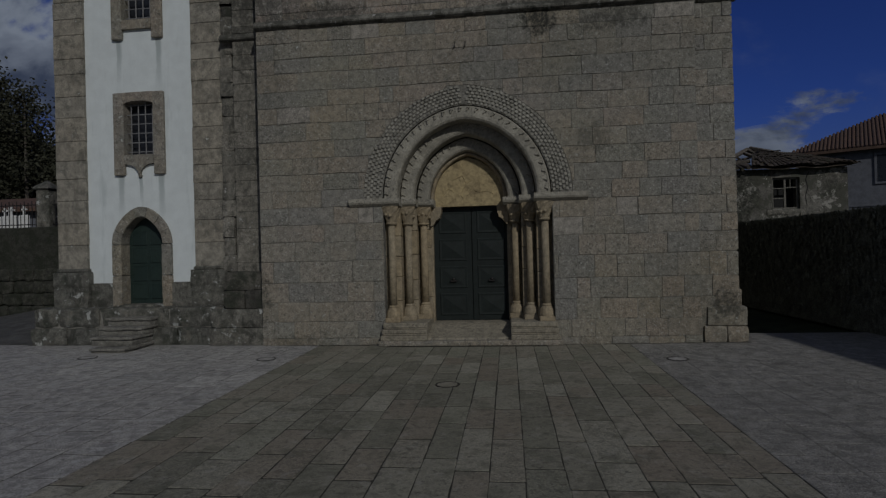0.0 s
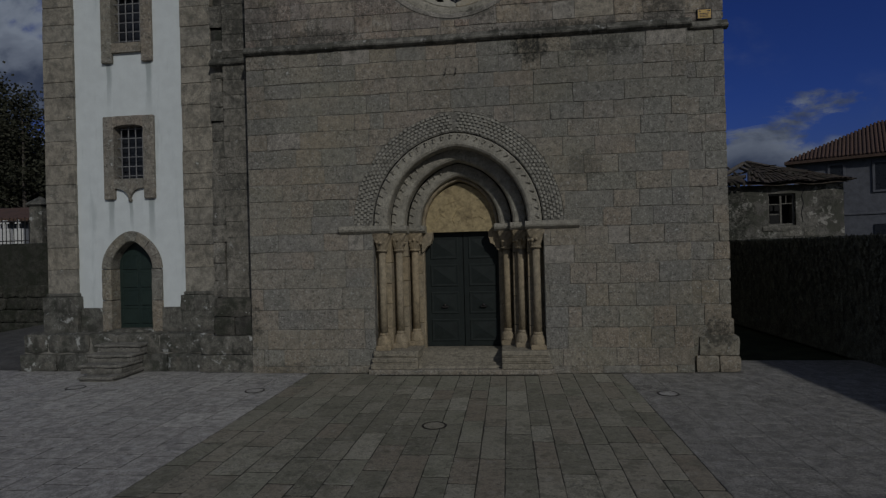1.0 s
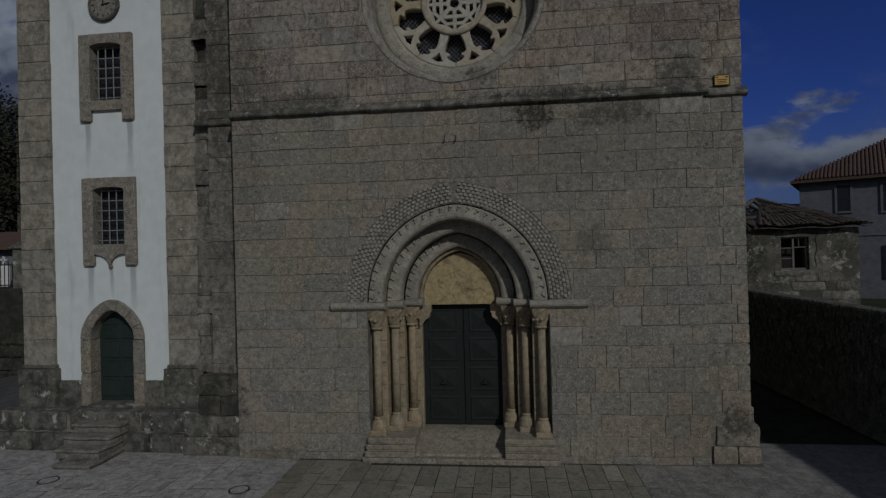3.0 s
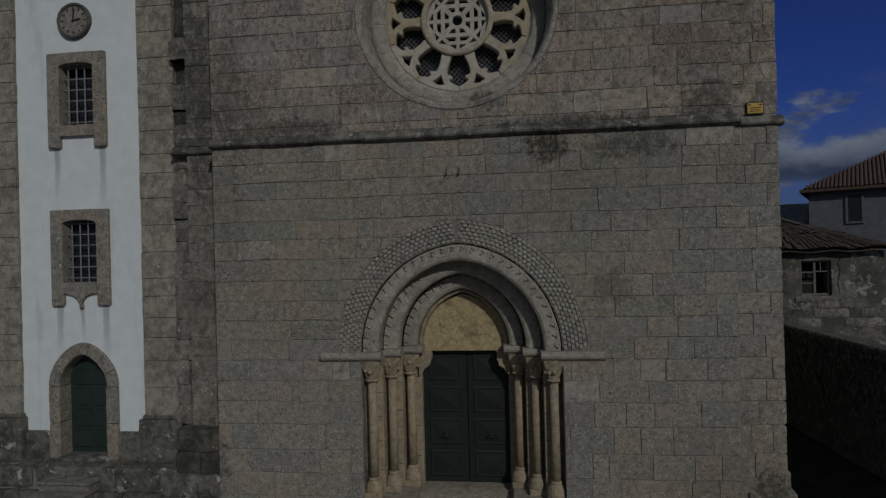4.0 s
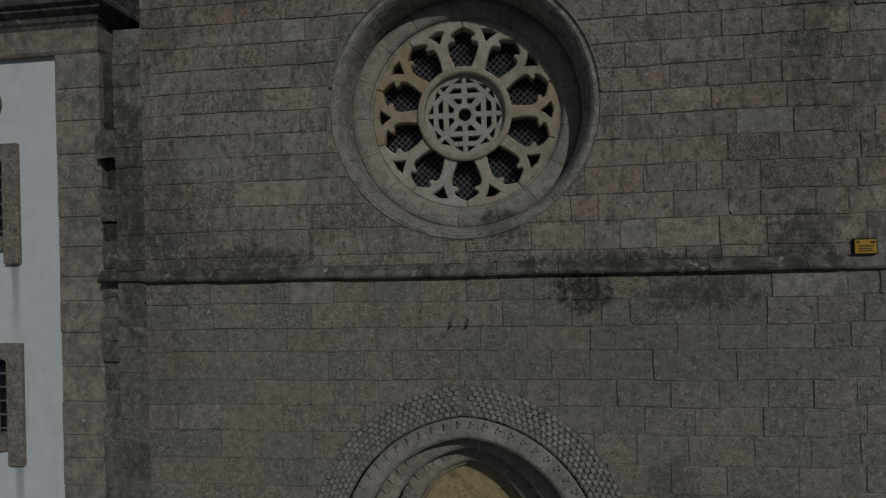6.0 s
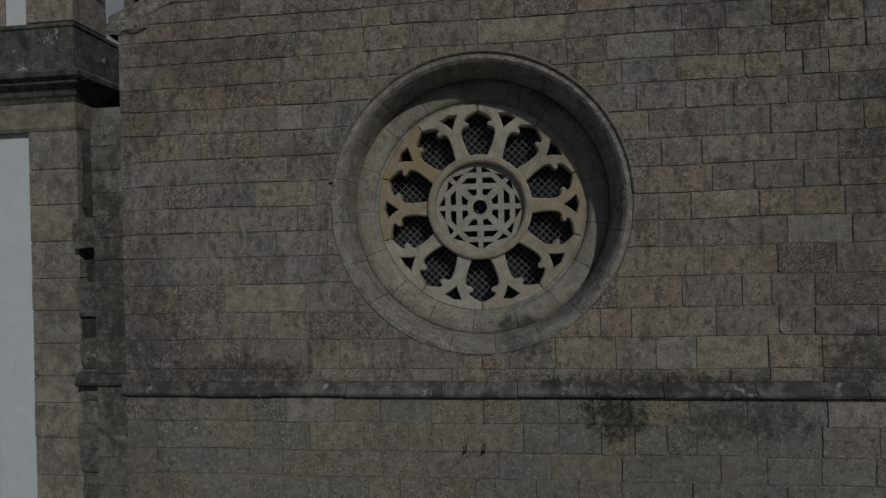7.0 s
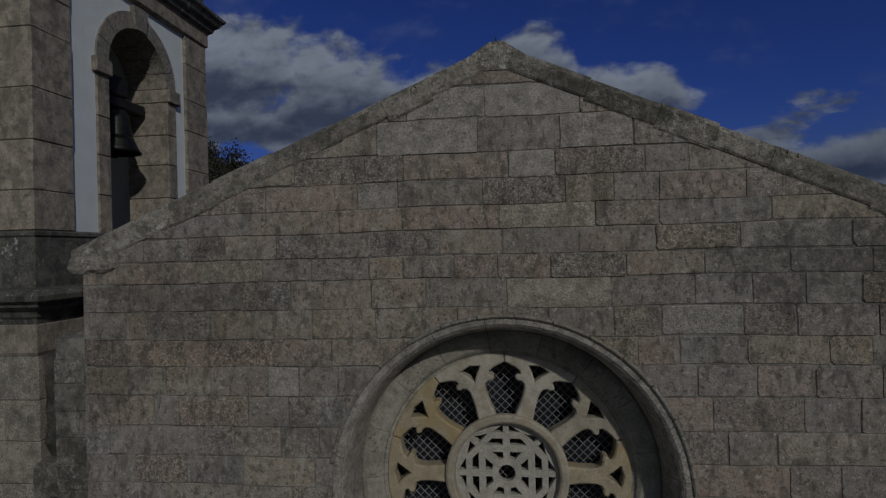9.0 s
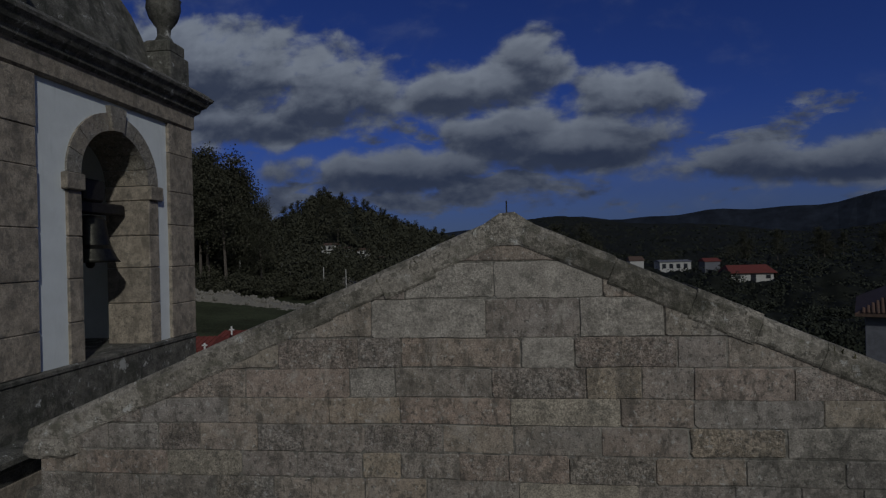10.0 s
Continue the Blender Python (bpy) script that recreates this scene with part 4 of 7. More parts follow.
# double door
door = thing("double_door", "dark green double door with raised diamond panels", "door", PX + 0.03, 1.0, 0.345)
for sd in (-1, 1):
    x0, x1 = sorted((PX + 0.03 + sd * 0.005, PX + 0.03 + sd * 0.80))
    s = Shape()
    s.box(x0, x1, 1.02, 1.09, 0.35, 2.76, 0.006)
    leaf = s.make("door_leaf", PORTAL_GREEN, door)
    for r in range(4):
        z0 = 0.45 + r * 0.575
        s = Shape()
        a0, a1, b0, b1 = x0 + 0.10, x1 - 0.10, z0, z0 + 0.47
        s.grid([[(a0, 1.02, b0), (a1, 1.02, b0), (a1, 1.02, b1), (a0, 1.02, b1)],
                [(a0 + 0.02, 1.008, b0 + 0.02), (a1 - 0.02, 1.008, b0 + 0.02), (a1 - 0.02, 1.008, b1 - 0.02), (a0 + 0.02, 1.008, b1 - 0.02)],
                [(a0 + 0.06, 1.012, b0 + 0.06), (a1 - 0.06, 1.012, b0 + 0.06), (a1 - 0.06, 1.012, b1 - 0.06), (a0 + 0.06, 1.012, b1 - 0.06)]], True)
        ca, cb, k = (a0 + a1) / 2, (b0 + b1) / 2, len(s.v) - 4
        s.v.append((ca, 0.994, cb))
        s.f += [(k + i, k + (i + 1) % 4, k + 4) for i in range(4)]
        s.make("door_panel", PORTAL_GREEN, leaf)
    s = Shape()
    s.box(x0 + 0.33, x1 - 0.33, 0.95, 1.0, 1.16, 1.2, 0.01)
    s.ball((x0 + x1) / 2, 0.955, 1.22, 0.03)
    s.make("door_knocker", IRON, leaf, "small worn metal knocker")
# added black sheet behind the doors, an unlit nave put into colour
s = Shape()
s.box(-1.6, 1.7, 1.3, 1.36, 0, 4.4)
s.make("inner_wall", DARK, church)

# ---------------------------------------------------------------- rose window
rose = Shape()
rose.grid([[(x, y, z) for x, z in circle(RX, RZ, 1.28, 40)] for y in (0.78, 0.80)], True, True)
rose = rose.make("rose_window", GLASS, church, "round rose window with ten lobed lights and pale stone tracery")


def rose_ring(profile, n, name, mat, turn=0.0, label=""):
    for i in range(n):
        a0, a1 = 2 * math.pi * i / n + turn + 0.002, 2 * math.pi * (i + 1) / n + turn - 0.002
        s = Shape()
        s.grid([[(RX + r * math.cos(a), y, RZ + r * math.sin(a)) for r, y in profile] for a in (a0 + (a1 - a0) * k / 3 for k in range(4))], True, True)
        s.make(name, mat, rose, label)


rose_ring([(1.50, 0.47), (1.515, 0.22), (1.54, 0.09), (1.565, 0.025), (1.60, -0.008), (1.655, -0.006), (1.655, 0.36)], 20, "outer_voussoir", PALE_GRANITE, 0.1)
rose_ring([(1.225, 0.7), (1.225, 0.515), (1.262, 0.505), (1.272, 0.47), (1.30, 0.445), (1.36, 0.425), (1.43, 0.42), (1.475, 0.43), (1.508, 0.455), (1.508, 0.7)], 17, "frame_stone", SPLAY, 0.2)
# raised hood over the upper part
for i in range(14):
    a0, a1 = radians(2) + radians(168) * i / 14 + 0.003, radians(2) + radians(168) * (i + 1) / 14 - 0.003
    s = Shape()
    s.grid([[(RX + r * math.cos(a), y, RZ + r * math.sin(a)) for r, y in ((1.655, 0.03), (1.655, -0.022), (1.67, -0.035), (1.69, -0.03), (1.70, 0.03))]
            for a in (a0 + (a1 - a0) * k / 3 for k in range(4))], True, True)
    s.make("hood_stone", GRANITE, rose)


def plate(outer, holes, y0, y1, c):
    """A pierced stone plate with chamfered arrises: loops of (x, z), front at y0, back at y1."""
    bm = bmesh.new()
    rings = []
    for k, loop in enumerate((outer, *holes)):
        n, grown = len(loop), []
        area = sum(loop[i - 1][0] * loop[i][1] - loop[i][0] * loop[i - 1][1] for i in range(n))
        sg = (1 if area > 0 else -1) * (-1 if k == 0 else 1)
        for i, (x, z) in enumerate(loop):
            d = Vector((loop[(i + 1) % n][0] - loop[i - 1][0], loop[(i + 1) % n][1] - loop[i - 1][1])).normalized()
            grown.append((x + sg * d.y * c, z - sg * d.x * c))
        vs = [bm.verts.new((x, y0, z)) for x, z in grown]
        for i in range(n):
            bm.edges.new((vs[i], vs[(i + 1) % n]))
        rings.append((vs, loop))
    bmesh.ops.triangle_fill(bm, use_beauty=True, use_dissolve=False, edges=bm.edges[:], normal=(0, -1, 0))
    for vs, loop in rings:
        n = len(vs)
        mid = [bm.verts.new((x, y0 + c, z)) for x, z in loop]
        rear = [bm.verts.new((x, y1, z)) for x, z in loop]
        for a, b in ((vs, mid), (mid, rear)):
            for i in range(n):
                bm.faces.new((a[i], a[(i + 1) % n], b[(i + 1) % n], b[i]))
    bmesh.ops.recalc_face_normals(bm, faces=bm.faces[:])
    for f in bm.faces:          # the front must look out
        if abs(f.normal.y) > 0.99 and abs(f.calc_center_median().y - y0) < 1e-4 and f.normal.y > 0:
            f.normal_flip()
    return bm


def polar(r, side, turn):
    """A point at radius r along the ray at angle turn, and side metres across it."""
    c, s = math.cos(turn), math.sin(turn)
    return RX + r * c - side * s, RZ + r * s + side * c


LOBE = [(0.645, 0.115), (0.72, 0.15), (0.80, 0.18), (0.87, 0.198), (0.92, 0.195), (0.947, 0.168), (0.953, 0.135), (0.975, 0.110), (1.0, 0.110),
        (1.018, 0.132), (1.022, 0.158), (1.055, 0.152), (1.09, 0.11), (1.12, 0.055)]
TONES = {1: OCHRE_TRACERY, 2: OCHRE_TRACERY, 4: NEW_STONE, 7: OCHRE_TRACERY}
for k in range(10):         # ten carved stones, one to a spoke, jointed on the axes of the lights
    a, b = math.pi / 2 + k * math.pi / 5, math.pi / 2 + (k + 1) * math.pi / 5
    m = (a + b) / 2
    lean = [polar(r, h, a) for r, h in LOBE]
    back = [polar(r, -h, b) for r, h in LOBE]
    outer = [polar(1.235, 0, a + (b - a) * (q + 0.02) / 8.04) for q in range(9)]
    foot = [polar(0.60, 0, b - 0.16), polar(0.60, 0, m), polar(0.60, 0, a + 0.16)]
    loop = outer + [polar(1.145, -0.003, b)] + back[::-1] + foot + lean + [polar(1.145, 0.003, a)]
    eye = [polar(0.985, 0.0, m), polar(1.055, 0.045, m), polar(1.125, 0.104, m), polar(1.155, 0.0, m), polar(1.125, -0.104, m), polar(1.055, -0.045, m)]
    bm = plate(loop, [eye], RY + rng.uniform(-0.004, 0.004), RY + 0.16, 0.016)
    me = bpy.data.meshes.new("tracery")
    bm.to_mesh(me)
    bm.free()
    me.materials.append(TONES.get(k, PALE_STONE))
    tagged(attach(new("tracery", me), rose), "pale carved stone spoke with cusped lobes")
s = Shape()
s.grid([[(RX + r * math.cos(2 * math.pi * i / 40), y, RZ + r * math.sin(2 * math.pi * i / 40)) for i in range(40)]
        for r, y in ((0.625, RY + 0.02), (0.622, RY - 0.03), (0.60, RY - 0.045), (0.555, RY - 0.045), (0.535, RY - 0.03), (0.525, RY + 0.07))], True)
s.make("hub_ring", PALE_STONE, rose, "raised stone ring round the hub")

# hub lattice
H0 = RY + 0.045
hub_holes = [circle(RX, RZ, 0.085, 20)]
rot2 = lambda p, k: (RX + p[0] * math.cos(k * math.pi / 2) - p[1] * math.sin(k * math.pi / 2), RZ + p[0] * math.sin(k * math.pi / 2) + p[1] * math.cos(k * math.pi / 2))
for k in range(4):
    for mx in (1, -1):
        flip = lambda pts: [rot2((mx * a, b), k) for a, b in (pts if mx > 0 else pts[::-1])]
        hub_holes.append(flip([(0.036, 0.152), (0.085, 0.140), (0.150, 0.215), (0.036, 0.215)]))      # wedge inside the square
        hub_holes.append(flip([(0.038, 0.287), (0.212, 0.287), (0.146, 0.352), (0.038, 0.352)]))     # between square and octagon
rot8 = lambda p, k: (RX + p[0] * math.cos(k * math.pi / 4) - p[1] * math.sin(k * math.pi / 4), RZ + p[0] * math.sin(k * math.pi / 4) + p[1] * math.cos(k * math.pi / 4))
for k in range(8):              # two triangles over each side of the octagon
    hub_holes.append([rot8(p, k) for p in ((0.030, 0.418), (0.150, 0.418), (0.030, 0.492))])
    hub_holes.append([rot8(p, k) for p in ((-0.030, 0.418), (-0.030, 0.492), (-0.150, 0.418))])
bm = plate(circle(RX, RZ, 0.535, 40), hub_holes, H0, H0 + 0.08, 0.006)
me = bpy.data.meshes.new("hub_lattice")
bm.to_mesh(me)
bm.free()
me.materials.append(NEW_STONE)
tagged(attach(new("hub_lattice", me), rose), "pierced stone lattice in the hub")

# wire guard behind the tracery
wire = Shape()
for k in range(-19, 20):
    q = k * 0.062
    h = math.sqrt(max(0.0, 1.2 ** 2 - q * q))
    for dx, dz in ((1, 1), (1, -1)):
        c, sN = Vector((dx, 0, dz)).normalized(), Vector((-dz, 0, dx)).normalized()
        mid = Vector((RX, RY + 0.2 + 0.004 * dz, RZ)) + sN * q
        if h > 0.05:
            wire.rod(mid - c * h, mid + c * h, 0.0045, 4)
tagged(wire.make("wire_guard", ZINC, rose, "rusty diamond wire guard"), kind="stuff")

# ---------------------------------------------------------------- bell tower
TX0, TX1, TY0, TY1 = -9.12, -5.20, 0.60, 4.40
TC = -7.15
tower = thing("bell_tower", "white limewashed church bell tower with granite corner pilasters", "bell tower", TC, 2.5, 0)
PAN = 0.085     # how far the white panels lie behind the pilasters

s = Shape()
s.box(TX0 + 0.6, TX1 - 0.02 - PAN, TY0 + 1.0, TY1 - PAN, 0, 10.0)
s.box(TX0 + PAN, TX0 + 0.62, TY0 + 0.6, TY1 - PAN, 0, 10.0)
core = s.make("tower_core", PLASTER, tower)


def arched(hw, a, b, rise):
    return [(TC + hw, a)] + [(TC + hw * math.cos(k * math.pi / 12), b + rise * math.sin(k * math.pi / 12)) for k in range(13)] + [(TC - hw, a)]


# the white front between the pilasters, open for the door and two windows
foot = arched(0.58, 1.28, 2.14, 0.70)
ring_wall("front_panel", [(TX0 + 0.6, 1.28)] + foot[::-1] + [(TX1 - 0.6, 1.28), (TX1 - 0.6, 9.7), (TX0 + 0.6, 9.7)],
          [arched(0.40, 4.04, 5.24, 0.09), arched(0.40, 7.0, 8.2, 0.09)], TY0 + PAN, TY0 + 0.6, PLASTER, tower)
# added black blocks behind the openings, darkness of the room as colour
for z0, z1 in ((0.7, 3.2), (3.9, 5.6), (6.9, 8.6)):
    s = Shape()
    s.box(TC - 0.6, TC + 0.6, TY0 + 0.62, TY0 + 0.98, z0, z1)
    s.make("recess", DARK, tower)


def pilaster(x0, x1, y0, y1, z0, z1, mean=0.46, mat=GRANITE):
    """A corner pilaster of squared blocks."""
    s = Shape()
    s.box(x0 + 0.02, x1 - 0.02, y0 + 0.02, y1 - 0.02, z0, z1)
    p = s.make("pilaster", MORTAR, tower, "granite corner pilaster of squared blocks")
    zs = courses(z0, z1, mean, rng, 0.25)
    for a, b in zip(zs, zs[1:]):
        s = Shape()
        s.box(x0 + rng.uniform(-0.006, 0.006), x1 + rng.uniform(-0.006, 0.006), y0 + rng.uniform(-0.006, 0.006), y1, a + 0.003, b - 0.003, 0.009)
        s.make("block", mat, p)
    return p


for x0, x1 in ((TX0, TX0 + 0.70), (TX1 - 0.69, TX1)):
    pilaster(x0, x1, TY0, TY0 + 0.66, 1.62, 9.68, mat=TOWER_STONE)
    pilaster(x0, x1, TY1 - 0.66, TY1, 0, 9.68)
    s = rough_block(x0 - 0.07, x1 + 0.07, TY0 - 0.08, TY0 + 0.72, 0.76, 1.235, 0.012, x0)
    t = rough_block(x0 - 0.08, x1 + 0.08, TY0 - 0.085, TY0 + 0.72, 1.215, 1.56, 0.010, x0)
    s.join(t.v, t.f)
    s.box(x0 - 0.03, x1 + 0.03, TY0 - 0.035, TY0 + 0.72, 1.55, 1.63, 0.02)
    s.make("pilaster_base", GRANITE_DARK, tower, "wider dark granite pilaster base")
for a, b in ((TX0 + 0.75, TC - 0.72), (TC + 0.71, TX1 - 0.75)):
    s = rough_block(a - 0.02, b + 0.02, TY0 + 0.03, TY0 + 0.62, 0.76, 1.30, 0.008, a)
    s.make("dado", GRANITE_DARK, tower, "dark granite dado under the white panel")

# podium of rough blocks, with its stair
podium = Shape()
podium.box(-9.42, -5.12, 0.28, 0.9, 0, 0.74)
podium = podium.make("podium", MORTAR, tower, "low podium of dark rough granite blocks")
for z0, z1, o in ((0.0, 0.38, 0.0), (0.39, 0.79, 0.05)):
    x = -9.48 + o
    while x < -5.2:
        x1 = min(-5.1, x + rng.uniform(0.55, 1.0))
        if -5.1 - x1 < 0.3:
            x1 = -5.1
        s = rough_block(x + 0.004, x1 - 0.004, 0.20 + o + rng.uniform(-0.03, 0.03), 0.85, z0 - 0.01, z1 - rng.uniform(0, 0.02), 0.017, x)
        s.make("block", GRANITE_DARK, podium)
        x = x1
for k, (x0, x1, y0, z1) in enumerate(((-7.36, -6.58, -0.76, 0.10), (-7.54, -6.59, -0.50, 0.28), (-7.59, -6.56, -0.25, 0.44), (-7.57, -6.54, 0.0, 0.60))):
    s = rough_block(x0 + 0.03, x1 - 0.03, y0 + 0.035, 0.5, max(-0.02, z1 - 0.19), z1 - 0.055, 0.012, 3.0 * k)       # riser under an overhanging tread
    t = rough_block(x0, x1, y0, 0.5, z1 - 0.07, z1, 0.012, 5.0 * k)
    s.join(t.v, t.f)
    s.make("stair_step", STEP_STONE, podium, "worn dark granite step")

# tower door
tdoor = thing("tower_door", "dark green arched plank door in a granite frame", "door", TC, 0.9, 0.82)
s = Shape()
pts = [(TC + 0.47, 0.82)] + [(TC + 0.47 * math.cos(k * math.pi / 12), 2.18 + 0.46 * math.sin(k * math.pi / 12)) for k in range(13)] + [(TC - 0.47, 0.82)]
pts = [(x, z if z <= 2.14 else 2.14 + (z - 2.14) * 1.2) for x, z in pts]
s.grid([[(x, y, z) for x, z in pts] for y in (0.97, 0.90)], True, True)
leaf = s.make("door_leaf", GREEN_DOOR, tdoor)
for k in range(4):
    for sd in (-1, 1):
        s = Shape()
        z0 = 0.92 + k * 0.40
        s.box(*sorted((TC + sd * 0.04, TC + sd * 0.40)), 0.885, 0.905, z0, z0 + (0.33 if k < 3 else 0.30), 0.008)
        s.make("door_panel", GREEN_DOOR, leaf)
for sd in (-1, 1):
    for z0, z1 in ((0.78, 1.45), (1.455, 2.135)):
        s = rough_block(*sorted((TC + sd * 0.47, TC + sd * 0.70)), TY0 + 0.02, TY0 + 0.62, z0, z1, 0.006, sd)
        s.make("frame_stone", GRANITE, tdoor)
for i in range(7):
    a0, a1 = math.pi * i / 7 + 0.008, math.pi * (i + 1) / 7 - 0.008
    s = Shape()
    prof = [(0.485, TY0 + 0.55), (0.485, TY0 + 0.04), (0.50, TY0 + 0.02), (0.69, TY0 + 0.02), (0.70, TY0 + 0.04), (0.70, TY0 + 0.55)]
    s.grid([[(TC + r * math.cos(a), y, 2.14 + (r * 1.06 + 0.08 * math.sin(a) ** 6) * math.sin(a)) for r, y in prof] for a in (a0 + (a1 - a0) * k / 3 for k in range(4))], True, True)
    s.make("arch_stone", GRANITE, tdoor)

s = rough_block(TC - 0.5, TC + 0.5, TY0 - 0.05, TY0 + 0.65, 0.70, 0.825, 0.008, 4.0)
s.make("threshold", GRANITE_DARK, tdoor, "worn dark stone threshold")


def barred_window(z0, z1, ear, pendant):
    """A granite window frame with ears, dark opening and an iron grille; z0, z1: the opening."""
    w = thing("tower_window", "small barred window in an eared granite frame", "window", TC, TY0 + 0.1, z0)
    yf = TY0 + 0.01
    xa, xb = 0.345, 0.59
    for sd in (-1, 1):
        s = Shape()
        s.box(*sorted((TC + sd * xa, TC + sd * xb)), yf, TY0 + 0.32, ear, z1 + 0.20, 0.014)
        s.make("jamb", GRANITE, w)
    s = Shape()
    top = [(TC - xa, z1 + 0.20), (TC + xa, z1 + 0.20)] + [(TC + xa * math.cos(k * math.pi / 8), z1 - 0.06 + 0.07 * math.sin(k * math.pi / 8)) for k in range(9)]
    s.grid([[(x, y, z) for x, z in top] for y in (yf + 0.004, TY0 + 0.32)], True, True)
    s.make("lintel", GRANITE, w)
    s = Shape()
    if pendant:
        drop = lambda q: 0.20 + 0.05 * (1 - abs(q)) ** 2 + 0.20 * math.exp(-abs(q) / 0.22)
        low = [(TC + xa, z0), (TC - xa, z0)] + [(TC - xa + 2 * xa * k / 16, z0 - drop(k / 8 - 1)) for k in range(17)]
    else:
        low = [(TC + xa, z0), (TC - xa, z0), (TC - xa, z0 - 0.20), (TC + xa, z0 - 0.20)]
    s.grid([[(x, y, z) for x, z in low] for y in (yf + 0.002, TY0 + 0.32)], True, True)
    if pendant:
        s.ball(TC, yf + 0.05, z0 - 0.46, 0.045)
    s.make("apron", GRANITE, w)
    g = Shape()
    g.box(TC - xa, TC + xa, TY0 + 0.30, TY0 + 0.31, z0, z1)
    g.make("pane", GLASS, w)
    for k in range(4):
        s = Shape()
        x = TC - 0.25 + k * 0.167
        s.rod((x, TY0 + 0.16, z0 - 0.01), (x, TY0 + 0.16, z1 + 0.01), 0.013)
        s.make("upright_bar", ZINC, w)
    for k in range(6):
        s = Shape()
        z = z0 + 0.08 + k * (z1 - z0 - 0.14) / 5
        s.rod((TC - xa, TY0 + 0.16, z), (TC + xa, TY0 + 0.16, z), 0.012)
        s.make("cross_bar", ZINC, w)
    return w


barred_window(4.10, 5.27, 3.66, True)
barred_window(7.06, 8.23, 6.64, False)

# clock
clock = thing("tower_clock", "round stone clock dial with dark pointers, set in the tower", "clock", -7.17, TY0 + PAN, 9.03)
s = Shape()
s.grid([[(-7.17 + r * math.cos(2 * math.pi * i / 32), y, 9.03 + r * math.sin(2 * math.pi * i / 32)) for i in range(32)]
        for r, y in ((0.34, TY0 + 0.10), (0.34, TY0 + 0.03), (0.325, TY0 + 0.01), (0.29, TY0 + 0.01), (0.275, TY0 + 0.03))], True)
s.make("clock_rim", GRANITE_DARK, clock)
s = Shape()
s.grid([[(-7.17 + 0.28 * math.cos(2 * math.pi * i / 32), y, 9.03 + 0.28 * math.sin(2 * math.pi * i / 32)) for i in range(32)] for y in (TY0 + 0.10, TY0 + 0.035)], True, True)
s.make("dial", GRANITE, clock)
for k in range(12):
    s = Shape()
    s.box(-0.009, 0.009, TY0 + 0.025, TY0 + 0.04, 0.20, 0.255, 0, pose(-7.17, 0, 9.03, 0, 30 * k))
    s.make("hour_mark", IRON, clock)
for ang, ln in ((80, 0.15), (5, 0.22)):
    s = Shape()
    s.box(-0.01, 0.01, TY0 + 0.015, TY0 + 0.024, -0.03, ln, 0, pose(-7.17, 0, 9.03, 0, ang))
    s.make("pointer", IRON, clock)


def moulded_ring(profile, name, mat, label):
    """A cornice round the tower: profile of (outwards, z)."""
    s = Shape()
    rows = [[(TX0 - o, TY0 - o, z), (TX1 + o, TY0 - o, z), (TX1 + o, TY1 + o, z), (TX0 - o, TY1 + o, z)] for o, z in profile]
    s.grid(rows, True, True)
    return s.make(name, mat, tower, label)


moulded_ring([(0.0, 9.68), (0.02, 9.72), (0.02, 10.03), (0.0, 10.05)], "architrave", BELFRY_STONE, "tan granite architrave")
moulded_ring([(0.01, 10.04), (0.03, 10.10), (0.06, 10.13), (0.08, 10.20), (0.17, 10.25), (0.18, 10.30), (0.24, 10.32), (0.25, 10.38), (0.20, 10.43), (0.02, 10.46)],
             "lower_cornice", GRANITE_DARK, "moulded cornice black with lichen")
moulded_ring([(-0.01, 10.44), (-0.01, 11.04), (0.01, 11.06), (0.01, 11.10), (-0.02, 11.12)], "attic_course", GRANITE_DARK, "dark mossy base course of the belfry")

# belfry: a hollow chamber with an arch in each face
BZ0, BZ1 = 11.11, 14.54
BC = 2.57       # axis of the side arches


